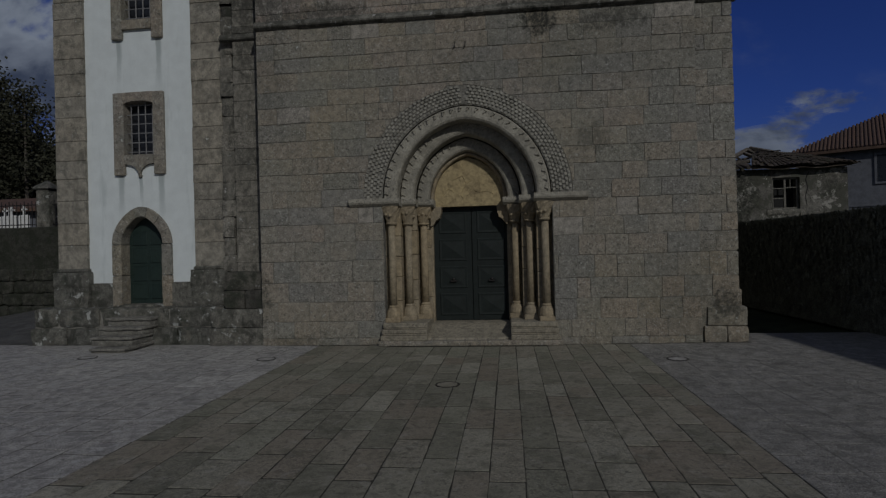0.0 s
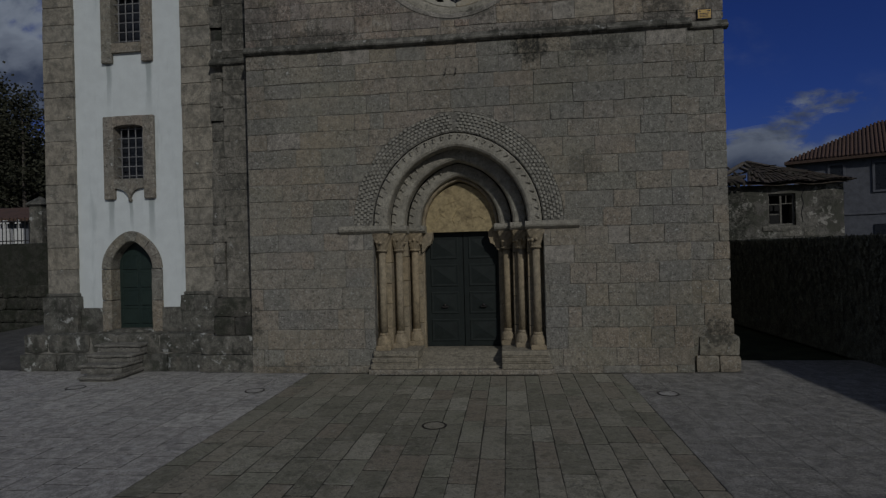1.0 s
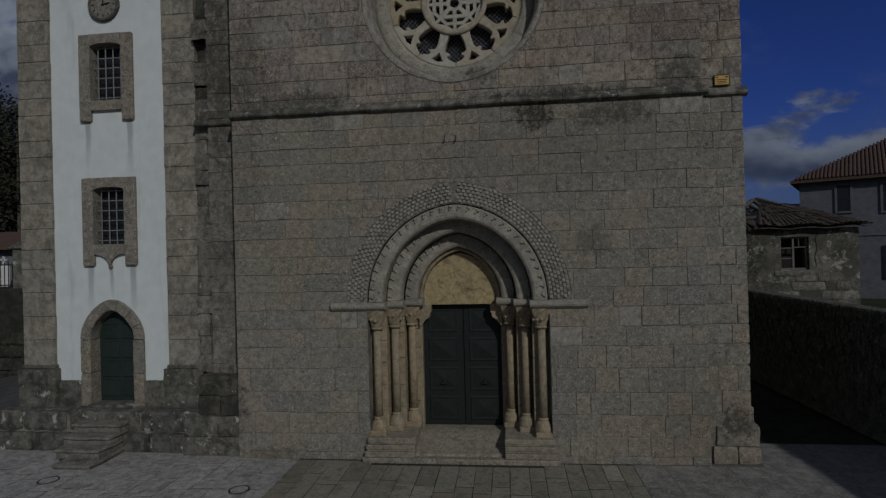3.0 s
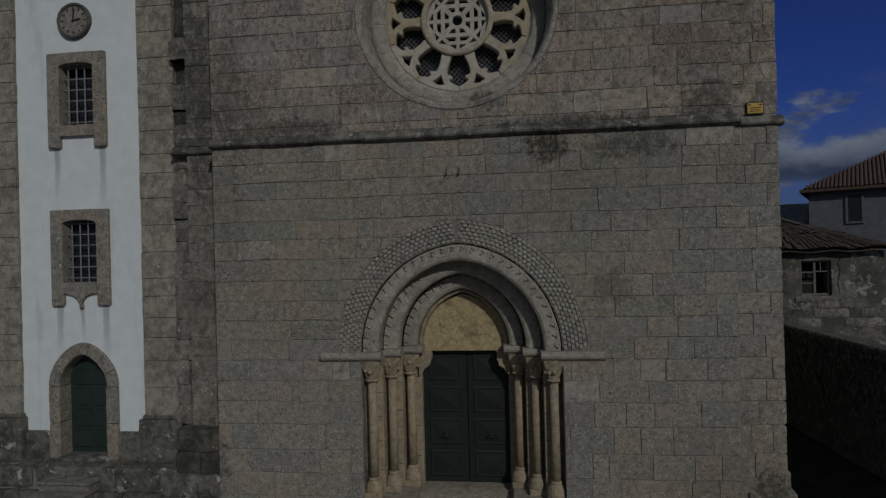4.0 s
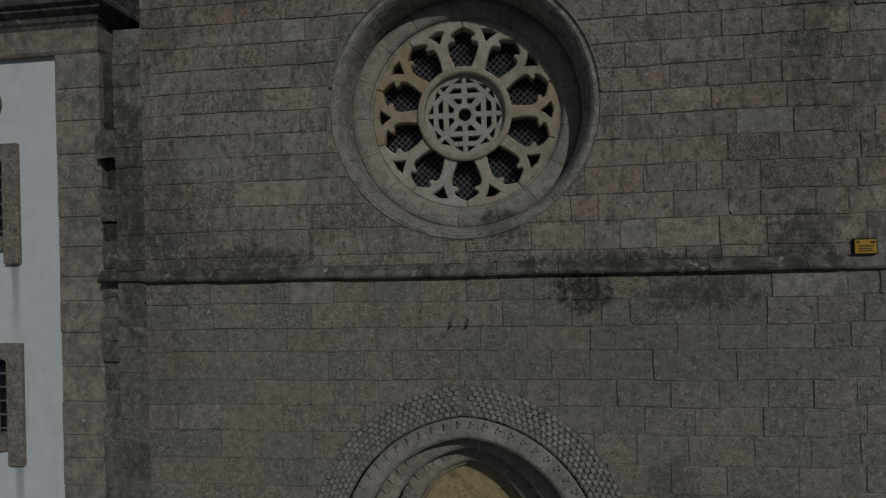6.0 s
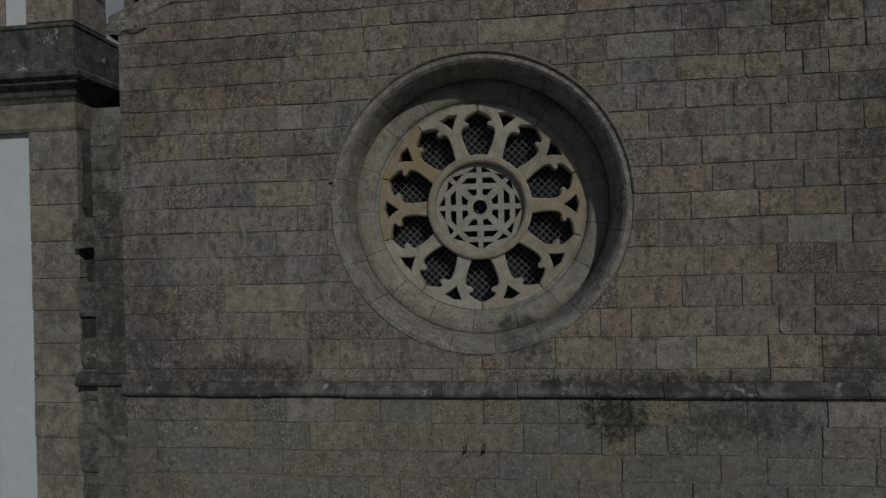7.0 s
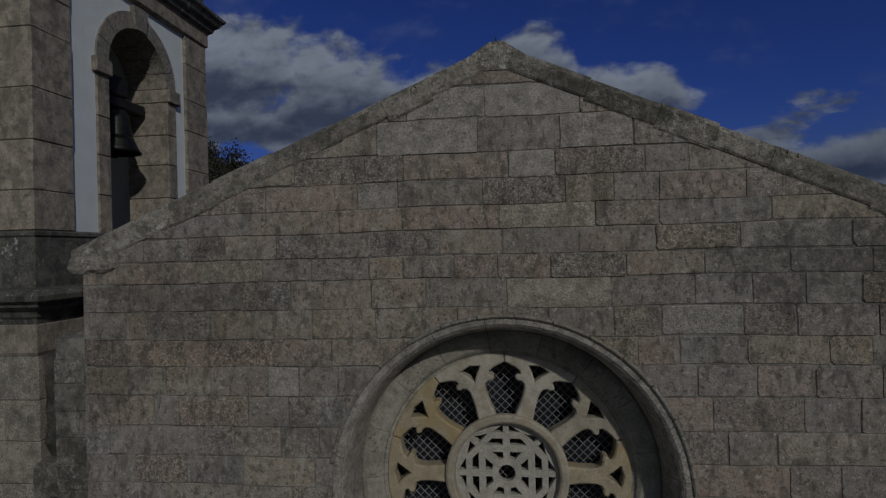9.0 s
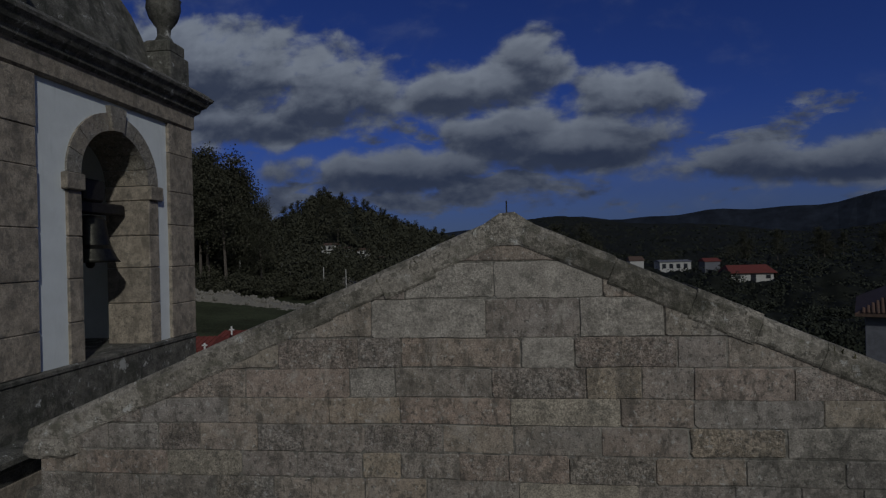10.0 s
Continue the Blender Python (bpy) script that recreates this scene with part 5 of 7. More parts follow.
def belfry_face(centre, lo, hi, at, axis):
    """One face: white panel with an arched opening; axis 'x': the face looks along x."""
    loop = [(centre + 0.70, BZ0)] + [(centre + 0.70 * math.cos(k * math.pi / 14), 13.48 + 0.71 * math.sin(k * math.pi / 14)) for k in range(15)] + [(centre - 0.70, BZ0)]
    out = [(lo, BZ0)] + loop[::-1] + [(hi, BZ0), (hi, BZ1), (lo, BZ1)]
    bm = bmesh.new()
    fr = [bm.verts.new((a, at[0], z) if axis == "y" else (at[0], a, z)) for a, z in out]
    bk = [bm.verts.new((a, at[1], z) if axis == "y" else (at[1], a, z)) for a, z in out]
    for vs in (fr, bk):
        es = [bm.edges.new((vs[i], vs[(i + 1) % len(vs)])) for i in range(len(vs))]
        bmesh.ops.triangle_fill(bm, use_beauty=True, use_dissolve=False, edges=es)
    for i in range(len(fr)):
        j = (i + 1) % len(fr)
        bm.faces.new((fr[i], fr[j], bk[j], bk[i]))
    bmesh.ops.recalc_face_normals(bm, faces=bm.faces[:])
    me = bpy.data.meshes.new("belfry_wall")
    bm.to_mesh(me)
    bm.free()
    me.materials.append(PLASTER)
    wall = attach(new("belfry_wall", me), tower)
    # stone dressings: jambs, imposts, arch stones and keystone
    deep = at[1] + (0.02 if at[1] > at[0] else -0.02)
    face = at[0] - (0.03 if at[1] > at[0] else -0.03)
    place = (lambda a, y, z: (a, y, z)) if axis == "y" else (lambda a, y, z: (y, a, z))

    def block(a0, a1, z0, z1, o, name):
        s = Shape()
        y0, y1 = sorted((face - (o if at[1] > at[0] else -o), deep))
        if axis == "y":
            s.box(a0, a1, y0, y1, z0, z1, 0.012)
        else:
            s.box(y0, y1, a0, a1, z0, z1, 0.012)
        s.make(name, BELFRY_STONE, wall)

    for sd in (-1, 1):
        zs = courses(BZ0, 13.26, 0.5, rng, 0.2)
        for z0, z1 in zip(zs, zs[1:]):
            block(*sorted((centre + sd * 0.66, centre + sd * 0.90)), z0 + 0.003, z1 - 0.003, 0.0, "jamb_stone")
        block(*sorted((centre + sd * 0.65, centre + sd * 0.96)), 13.26, 13.47, 0.05, "impost_stone")
    for i in range(9):
        a0, a1 = math.pi * i / 9 + 0.006, math.pi * (i + 1) / 9 - 0.006
        s = Shape()
        o = face - ((0.04 if i == 4 else 0.0) if at[1] > at[0] else (-0.04 if i == 4 else 0.0))
        prof = [(0.665, deep), (0.665, o), (0.90 if i != 4 else 1.0, o), (0.90 if i != 4 else 1.0, deep)]
        s.grid([[place(centre + r * math.cos(a), y, 13.48 + r * math.sin(a)) for r, y in prof] for a in (a0 + (a1 - a0) * k / 3 for k in range(4))], True, True)
        s.make("arch_stone", GRANITE, wall)


belfry_face(TC, TX0 + 0.6, TX1 - 0.6, (TY0 + PAN, TY0 + 0.62), "y")
belfry_face(BC, TY0 + 0.6, TY1 - 0.6, (TX1 - 0.05, TX1 - 0.70), "x")
s = Shape()
s.box(TX0 + 0.05, TX0 + 0.70, TY0 + 0.6, TY1 - 0.6, BZ0, BZ1), s.box(TX0 + 0.705, TX1 - 0.6, TY1 - 0.62, TY1 - PAN, BZ0, BZ1)
s.make("belfry_wall", PLASTER, tower)
for x0, x1 in ((TX0, TX0 + 0.68), (TX1 - 0.68, TX1)):
    for y0, y1 in ((TY0, TY0 + 0.61), (TY1 - 0.66, TY1)):
        pilaster(x0, x1, y0, y1, 11.12, 14.53, 0.55, BELFRY_STONE)
# floor and ceiling coloured black, as if no light came in
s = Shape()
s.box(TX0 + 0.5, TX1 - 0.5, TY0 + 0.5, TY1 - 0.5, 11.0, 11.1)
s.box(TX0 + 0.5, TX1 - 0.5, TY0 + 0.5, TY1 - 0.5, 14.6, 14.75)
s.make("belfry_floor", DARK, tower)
moulded_ring([(-0.01, 14.53), (0.03, 14.56), (0.03, 14.77), (0.05, 14.80)], "frieze", BELFRY_STONE, "granite frieze under the eaves")
moulded_ring([(0.04, 14.79), (0.10, 14.84), (0.12, 14.90), (0.18, 14.95), (0.22, 15.02), (0.26, 15.06), (0.27, 15.10), (0.18, 15.18), (-0.30, 15.32)],
             "upper_cornice", GRANITE_DARK, "broad dark projecting cornice")
moulded_ring([(-0.35, 15.26), (-0.40, 15.6), (-0.62, 16.3), (-0.95, 17.0), (-1.35, 17.6), (-1.80, 18.0), (-1.95, 18.1)], "spire", GRANITE_DARK, "stone cupola roof")
for cx in (TX0 + 0.28, TX1 - 0.28):
    for cy in (TY0 + 0.28, TY1 - 0.28):
        s = Shape()
        s.box(cx - 0.27, cx + 0.27, cy - 0.27, cy + 0.27, 15.12, 15.72, 0.02)
        s.box(cx - 0.23, cx + 0.23, cy - 0.23, cy + 0.23, 15.72, 15.93, 0.03)
        f = s.make("pinnacle", GRANITE_DARK, tower, "stone corner pinnacle with an urn")
        s = Shape()
        s.turned(cx, cy, [(0.13, 15.92), (0.14, 15.98), (0.10, 16.06), (0.11, 16.18), (0.22, 16.34), (0.27, 16.50), (0.26, 16.62), (0.28, 16.66),
                          (0.16, 16.76), (0.08, 16.90), (0.02, 17.0)], 14)
        s.make("urn", GRANITE_DARK, f, "", True)

# bells on headstocks
for cx, cy, ang in ((TX1 - 0.46, BC, 90), (TC, TY0 + 0.45, 0), (TC, TY1 - 0.45, 0)):
    bell = thing("church_bell", "dull bronze bell hung in the belfry arch", "bell", cx, cy, 12.35, group="belfry bells")
    m = pose(cx, cy, 12.35)
    s = Shape()
    s.turned(0, 0, [(0.03, 0.66), (0.16, 0.64), (0.20, 0.58), (0.22, 0.40), (0.26, 0.22), (0.33, 0.06), (0.37, 0.0), (0.34, 0.0), (0.2, 0.4)], 20, m)
    s.make("bell_body", BRONZE, bell, "", True)
    s = Shape()
    s.box(-0.62, 0.62, -0.09, 0.09, 0.68, 0.84, 0.02, m @ pose(0, 0, 0, 0, 0, ang))
    s.box(-0.2, 0.2, -0.11, 0.11, 0.84, 1.15, 0.03, m @ pose(0, 0, 0, 0, 0, ang))
    s.make("headstock", IRON, bell, "dark bolted headstock")
    s = Shape()
    s.rod(m @ Vector((0, 0, 0.5)), m @ Vector((0, 0, -0.02)), 0.02)
    s.ball(cx, cy, 12.33, 0.06)
    s.make("clapper", IRON, bell)

# small warning sign over the string course
sign = thing("yellow_sign", "small yellow sign with a black rim fixed to the wall", "sign", 4.705, 0.13, 6.50)
s = Shape()
s.box(4.572, 4.838, 0.118, 0.15, 6.503, 6.697, 0.008)
s.make("rim", IRON, sign, "black rim")
s = Shape()
s.box(4.590, 4.820, 0.113, 0.13, 6.521, 6.679, 0.003)
plate_y = s.make("plate", YELLOW, sign, "yellow enamel plate")
for x0, x1, z0, z1 in ((4.605, 4.640, 6.640, 6.662), (4.755, 4.805, 6.640, 6.660), (4.620, 4.790, 6.600, 6.612), (4.620, 4.770, 6.572, 6.582), (4.620, 4.780, 6.545, 6.555)):
    s = Shape()
    s.box(x0, x1, 0.110, 0.115, z0, z1)
    s.make("print_bar", IRON, plate_y, "dark printed bar")

# ---------------------------------------------------------------- ground and surroundings
LEAF = material("dark_foliage", [(0.042, 0.045, 0.031), (0.054, 0.056, 0.039), (0.068, 0.067, 0.048)], 0.8, (9.0, 0.3), (0.6, 0.35), [], 0.0, islands=True)
IVY = material("shaded_ivy", [(0.11, 0.113, 0.09), (0.16, 0.16, 0.128)], 0.85, (30.0, 0.4), (1.0, 0.4), [], 0.5, islands=True)
BARK = material("bark", [(0.07, 0.06, 0.05), (0.12, 0.105, 0.09)], 0.9, (20.0, 0.3), (2.0, 0.3), [], 0.4)
EARTH = material("field_grass", [(0.030, 0.040, 0.022), (0.045, 0.055, 0.030), (0.065, 0.064, 0.042)], 0.95, (3.0, 0.3), (0.02, 0.4), [], 0.0)
RUBBLE = material("patchy_ruin_plaster", [(0.10, 0.096, 0.085), (0.165, 0.157, 0.14), (0.235, 0.225, 0.20)], 0.95, (30.0, 0.3), (1.2, 0.5),
                  [((0.05, 0.052, 0.04), 1.5, 0.49, 0.53, 0.8), ((0.34, 0.33, 0.30), 1.9, 0.56, 0.58, 0.75), ((0.04, 0.042, 0.032), 5.0, 0.56, 0.62, 0.7), PITS], 0.7)
grime(RUBBLE, [(8.1, 3.3, 1.0, 1.3, 0.95), (9.2, 4.2, 1.0, 0.16, 0.8), (11.2, 3.7, 0.4, 0.5, 0.6), (9.3, 2.4, 1.2, 0.3, 0.6)], (0.022, 0.024, 0.018))
RUIN_STONE = material("patchy_ruin_stone", [(0.12, 0.115, 0.10), (0.19, 0.18, 0.155), (0.25, 0.235, 0.205)], 0.95, (40.0, 0.35), (2.0, 0.45), [LICHEN, PITS], 0.6)
FAR_WOOD = material("far_mixed_wood", [(0.026, 0.031, 0.026), (0.036, 0.041, 0.031), (0.050, 0.049, 0.038)], 0.95, (0.4, 0.2), (0.02, 0.3), [], 0.0, spread=0.0)
# darker than FAR_WOOD: the shade between crowns is put into this colour
GAP_SHADE = material("crown_gap_shade", [(0.013, 0.015, 0.012), (0.021, 0.023, 0.018)], 0.95, (0.4, 0.2), (0.05, 0.3), [], 0.0, spread=0.0)
MOSSY_WALL = material("dark_mossy_wall", [(0.030, 0.032, 0.024), (0.050, 0.050, 0.040), (0.072, 0.068, 0.056)], 0.95, (30.0, 0.35), (1.4, 0.45), [((0.016, 0.02, 0.011), 2.2, 0.46, 0.58, 0.7), PITS], 0.6)
HOUSE_WHITE = material("house_render", [(0.40, 0.40, 0.39), (0.48, 0.48, 0.46)], 0.9, (20.0, 0.05), (0.8, 0.15), [], 0.0)
GREY_HOUSE = material("grey_house_render", [(0.115, 0.12, 0.14), (0.16, 0.168, 0.19)], 0.9, (20.0, 0.1), (0.6, 0.2), [], 0.1)
WOOD = material("weathered_wood", [(0.12, 0.115, 0.10), (0.19, 0.18, 0.16)], 0.85, (30.0, 0.2), (3.0, 0.3), [], 0.2)
RED_ROOF = material("bright_red_roof", [(0.13, 0.030, 0.024), (0.17, 0.045, 0.034)], 0.8, (10.0, 0.1), (0.5, 0.2), [], 0.0)


def land(x, y):
    """Height of the open land."""
    r = math.hypot(x, y)
    far = max(0.0, (r - 420) / 1400)
    az = math.atan2(x, y)
    hill = 62 * min(1.0, far) ** 1.2 * (0.9 + 0.35 * math.sin(az * 5 + 1.0) + 0.3 * math.sin(az * 11 + 0.4) + 0.15 * math.sin(az * 23))
    near = 9.0 * max(0.0, min(1.0, (r - 45) / 120)) * max(0.0, min(1.0, (-az - 0.1) / 0.5)) if az < 0 and y > -20 else 0.0
    q = max(0.0, min(1.0, (r - 150) / 160))
    if y > 0:       # wooded slope behind the field
        near += 33 * q * q * (3 - 2 * q) * max(0.0, min(1.0, (0.02 - az) / 0.33)) * (1 - 0.45 * max(0.0, min(1.0, (-0.33 - az) / 0.08))) * max(0.0, min(1.0, (1400 - r) / 900))
    return -0.08 + max(0.0, hill) + near - (3.0 * max(0.0, min(1.0, (r - 60) / 50)) - 4.6 * max(0.0, min(1.0, (r - 125) / 35))) * max(0.0, min(1.0, (az - 0.1) / 0.3)) * (1 if y > 0 else 0)


g = Shape()
rows, SIDES = [], 120
for r in (0.5, 8, 16, 26, 45, 60, 80, 105, 135, 170, 220, 290, 380, 480, 600, 800, 1050, 1350, 1700, 2300, 3200, 4500):
    rows.append([(r * math.sin(2 * math.pi * i / SIDES), 5 + r * math.cos(2 * math.pi * i / SIDES),
                  land(r * math.sin(2 * math.pi * i / SIDES), r * math.cos(2 * math.pi * i / SIDES)) if r < 2000 else (40 if r < 3000 else -40)) for i in range(SIDES)])
g.grid(rows, True, False)
ground = g.make("ground", EARTH, None)
tagged(ground, "open green land rising to wooded hills", "ground", kind="structure")

# paving
def pave_bed(x0, x1, y0, y1, label, joint=JOINT):
    s = Shape()
    s.box(x0, x1, y0, y1, -0.07, -0.0035)
    return tagged(s.make("pavement", joint, None), label, "pavement", kind="structure")


pave = pave_bed(-2.95, 3.02, -40, 0.6, "damp brown granite strip paving before the portal")
pave_l = pave_bed(-26, -2.955, -40, 5.8, "pale grey granite slab paving")
pave_r = pave_bed(3.025, 26, -40, 1.2, "coarse dull grey granite slab paving", FILLED_JOINT)


def paver(x0, x1, y0, y1, z, worn=True):
    """A slab with a chipped, worn edge, lying at height z."""
    ring = []
    corners = [(x0, y0), (x1, y0), (x1, y1), (x0, y1)]
    for i, (x, y) in enumerate(corners):
        bx, by = corners[(i + 1) % 4]
        ln = math.hypot(bx - x, by - y)
        k = min(4, int(ln / 0.15)) if worn else 0
        c = rng.uniform(0.004, 0.022) if worn else 0.0
        ring.append((x + (bx - x) / ln * c, y + (by - y) / ln * c))
        for q in range(k):
            u, d = (q + rng.uniform(0.7, 1.3)) / (k + 1), rng.uniform(-0.003, 0.006)
            ring.append((x + (bx - x) * u - (by - y) / ln * d, y + (by - y) * u + (bx - x) / ln * d))
        if worn:
            ring.append((bx - (bx - x) / ln * c, by - (by - y) / ln * c))
    n, cx, cy = len(ring), (x0 + x1) / 2, (y0 + y1) / 2
    inner = [(x + (0.006 if x < cx else -0.006), y + (0.006 if y < cy else -0.006)) for x, y in ring]
    vs = [(x, y, -0.03) for x, y in ring] + [(x, y, z - 0.002) for x, y in ring] + [(x, y, z) for x, y in inner]
    fs = [(a + i, a + (i + 1) % n, a + n + (i + 1) % n, a + n + i) for a in (0, n) for i in range(n)] + [tuple(range(2 * n, 3 * n))]
    return vs, fs


def strip(x0, x1, y0, y1, lengths, mat, rest, first, gap=0.0085):
    y = y1
    while y > y0:
        n = max(y0, y - rng.uniform(*lengths))
        if n - y0 < lengths[0] * 0.5:
            n = y0
        vs, fs = paver(x0 + gap * rng.uniform(0.1, 1.0), x1 - gap * rng.uniform(0.1, 1.0), n + gap * 1.2, y - gap * 1.2, rng.uniform(-0.0008, 0.0006))
        if first(x0, n):
            piece("slab", vs, fs, mat, pave)
        else:
            rest.join(vs, fs)
        y = n


rest_dark, rest_l, rest_r = Shape(), Shape(), Shape()
cols = [-2.95, -2.62, -2.30, -1.92, -1.54, -1.24, -0.95, -0.63, -0.30, 0.04, 0.33, 0.62, 0.91, 1.24, 1.50, 1.85, 2.14, 2.48, 2.75, 3.02]
for a, b in zip(cols, cols[1:]):
    strip(a, b, -24.0, -0.02 if abs((a + b) / 2) > 1.6 else -0.21, (0.5, 1.2), PAVE_DARK, rest_dark, lambda x, y: y > -8.2)
for lo, hi, back in ((-16.0, -2.95, 0.24), (3.02, 12.0, 0.0)):
    xs = courses(lo, hi, 0.44, rng, 0.25)
    for x0, x1 in zip(xs, xs[1:]):
        y = back
        while y > -14.0:
            n = max(-14.0, y - rng.uniform(0.34, 0.72))
            vs, fs = paver(x0 + rng.uniform(0.001, 0.007), x1 - rng.uniform(0.001, 0.007), n + 0.006, y - 0.006, rng.uniform(-0.0008, 0.0006))
            if (lo < 0 and n > -3.6 and x0 > -9.2) or (lo > 0 and n > -3.6 and x0 < 8.0):
                piece("slab", vs, fs, PAVE_PALE if lo < 0 else PAVE_COARSE, pave_l if lo < 0 else pave_r)
            else:
                (rest_l if lo < 0 else rest_r).join(vs, fs)
            y = n
rest_l.join(*paver(-26, -16, -14, 0.24, -0.002, False)), rest_r.join(*paver(12, 26, -14, 0, -0.002, False))
rest_l.join(*paver(-26, -2.96, -40, -14, -0.002, False)), rest_r.join(*paver(3.03, 26, -40, -14, -0.002, False))
rest_r.join(*paver(5.2, 8.6, 0.01, 1.15, -0.0005, False)), rest_l.join(*paver(-26, -9.6, 0.25, 5.7, 0.0, False))
tagged(rest_dark.make("distant_slab", PAVE_DARK, pave), kind="stuff")
tagged(rest_l.make("distant_slab", PAVE_PALE, pave_l), kind="stuff")
tagged(rest_r.make("distant_slab", PAVE_COARSE, pave_r), kind="stuff")

ASPHALT = material("worn_grey_concrete", [(0.075, 0.073, 0.068), (0.11, 0.107, 0.10)], 0.9, (50.0, 0.3), (0.7, 0.35), [((0.05, 0.05, 0.045), 1.5, 0.5, 0.62, 0.5)], 0.4)
ramp = Shape()
ramp.grid([[(-20 + 10.7 * i / 10, 0.30 + 5.65 * j / 6, 0.008 + max(0.0, 0.17 * (-4.2 + 10.7 * i / 10)) * j / 6) for i in range(11)] for j in range(7)])
tagged(ramp.make("ramp", ASPHALT, None), "worn grey concrete ramp rising behind the tower podium", "ramp", kind="structure")

for x, y in ((-0.05, -3.22), (-3.45, -1.38), (3.46, -1.47), (-7.01, -1.19)):
    m = thing("manhole_cover", "small round dark iron cover set in the paving", "manhole cover", x, y, 0.0, group="covers in the paving")
    s = Shape()
    s.turned(x, y, [(0.17, -0.02), (0.17, 0.007), (0.16, 0.009), (0.15, 0.007), (0.14, 0.004)], 20)
    s.make("rim", IRON, m)
    s = Shape()
    s.turned(x, y, [(0.14, -0.02), (0.14, 0.006)], 20)
    s.make("lid", PAVE_DARK if x == -0.05 else PAVE_PALE, m)

# stones of the church front
LOW = [0.0, 0.14, 0.47, 0.86, 1.25, 1.68, 2.06, 2.40, 2.74, 3.08, 3.41, 3.74, 4.08, 4.43, 4.76, 5.08, 5.44, 5.73, 6.05, 6.345]
HIGH = [6.505, 6.65, 6.99, 7.30, 7.63, 7.94, 8.23, 8.52, 8.80, 9.09, 9.39, 9.68, 9.94, 10.22, 10.49, 10.71, 10.95, 11.17, 11.42, 11.67, 11.99, 12.29, 12.47]
A, O = PALE_GRANITE, OCHRE_GRANITE
low_accents = [(-3.69, 4.6, A), (1.8, 2.36, A), (-1.89, 2.41, A), (3.11, 2.54, A), (3.93, 6.2, A), (-2.12, 6.2, A)]
high_accents = [(1.99, 6.75, A), (2.61, 6.75, O), (3.67, 8.04, A), (-2.27, 7.45, O), (-2.0, 9.54, A), (2.02, 10.0, A), (2.94, 10.31, A), (0.78, 10.33, O),
                (2.79, 8.45, O), (2.36, 8.44, O), (-0.11, 12.12, A), (0.27, 12.11, A), (-0.8, 11.85, A), (0.9, 11.8, A), (0.3, 11.55, A), (-1.2, 11.3, A), (-2.89, 10.59, O), (0.11, 11.09, O), (2.23, 10.9, A)]
coursed(lower, "stone", LOW, lambda z: XL, lambda z: XR, 0.0, 0.06, GRANITE, rng, (0.36, 0.80), (PX, portal_hole), accents=low_accents)
coursed(upper, "stone", HIGH[:-6], gable_left, gable_right, 0.0, 0.06, GRANITE_HIGH, rng, (0.32, 0.74), (RX, rose_hole), accents=high_accents)
coursed(upper, "stone", HIGH[-7:], gable_left, gable_right, 0.0, 0.06, GRANITE_HIGH, rng, (0.5, 1.0), accents=high_accents)
coursed(strip_r, "stone", LOW, lambda z: XR, lambda z: 5.05 if z > 0.6 else 5.15, 0.15, 0.3, GRANITE, rng, (0.3, 0.6))
coursed(strip_r, "stone", [z for z in HIGH if z < EAVE - 0.3], lambda z: XR, lambda z: 5.05, 0.15, 0.3, GRANITE_HIGH, rng, (0.3, 0.6))
coursed(strip_l, "stone", LOW, lambda z: -4.86, lambda z: XL, 0.44, 0.6, MOTTLED, rng, (0.35, 0.7))
coursed(strip_l, "stone", [z for z in HIGH if z < 9.9], lambda z: -4.86, lambda z: XL, 0.44, 0.6, MOTTLED, rng, (0.35, 0.7))

for x in (-0.11, 0.09):
    s = Shape()
    s.rod((x, 0.02, 5.76), (x, -0.06, 5.75), 0.008), s.rod((x, -0.055, 5.74), (x + 0.01, -0.06, 5.84), 0.008), s.rod((x - 0.05, -0.004, 5.70), (x, -0.03, 5.75), 0.006)
    s.make("iron_hook", IRON, lower, "rusty iron hook")

# the boundary wall in shade, ivy-covered
w = Shape()
w.box(-0.2, 0.25, -12.0, 8.0, -0.05, 2.45, 0.04, pose(8.05, 0, 0, 0, 0, 2))
w = tagged(w.make("boundary_wall", IVY, None), "dark ivy-grown boundary wall in deep shade", "wall", kind="structure")
ivy = Shape()
for k in range(5200):
    y, z = rng.uniform(-3, 8.2), 2.42 * math.sqrt(rng.random())
    x = 7.83 - y * 0.035 - abs(rng.gauss(0, 0.03))
    a, r = rng.uniform(0, 6.28), rng.uniform(0.025, 0.06)
    n = len(ivy.v)
    ivy.v += [(x - 0.03 * rng.random(), y + r * math.cos(a + q * 1.571), z + r * math.sin(a + q * 1.571) + 0.05 * (q == 0)) for q in range(4)]
    ivy.f.append((n, n + 1, n + 2, n + 3))
tagged(ivy.make("ivy", IVY, w), kind="stuff")

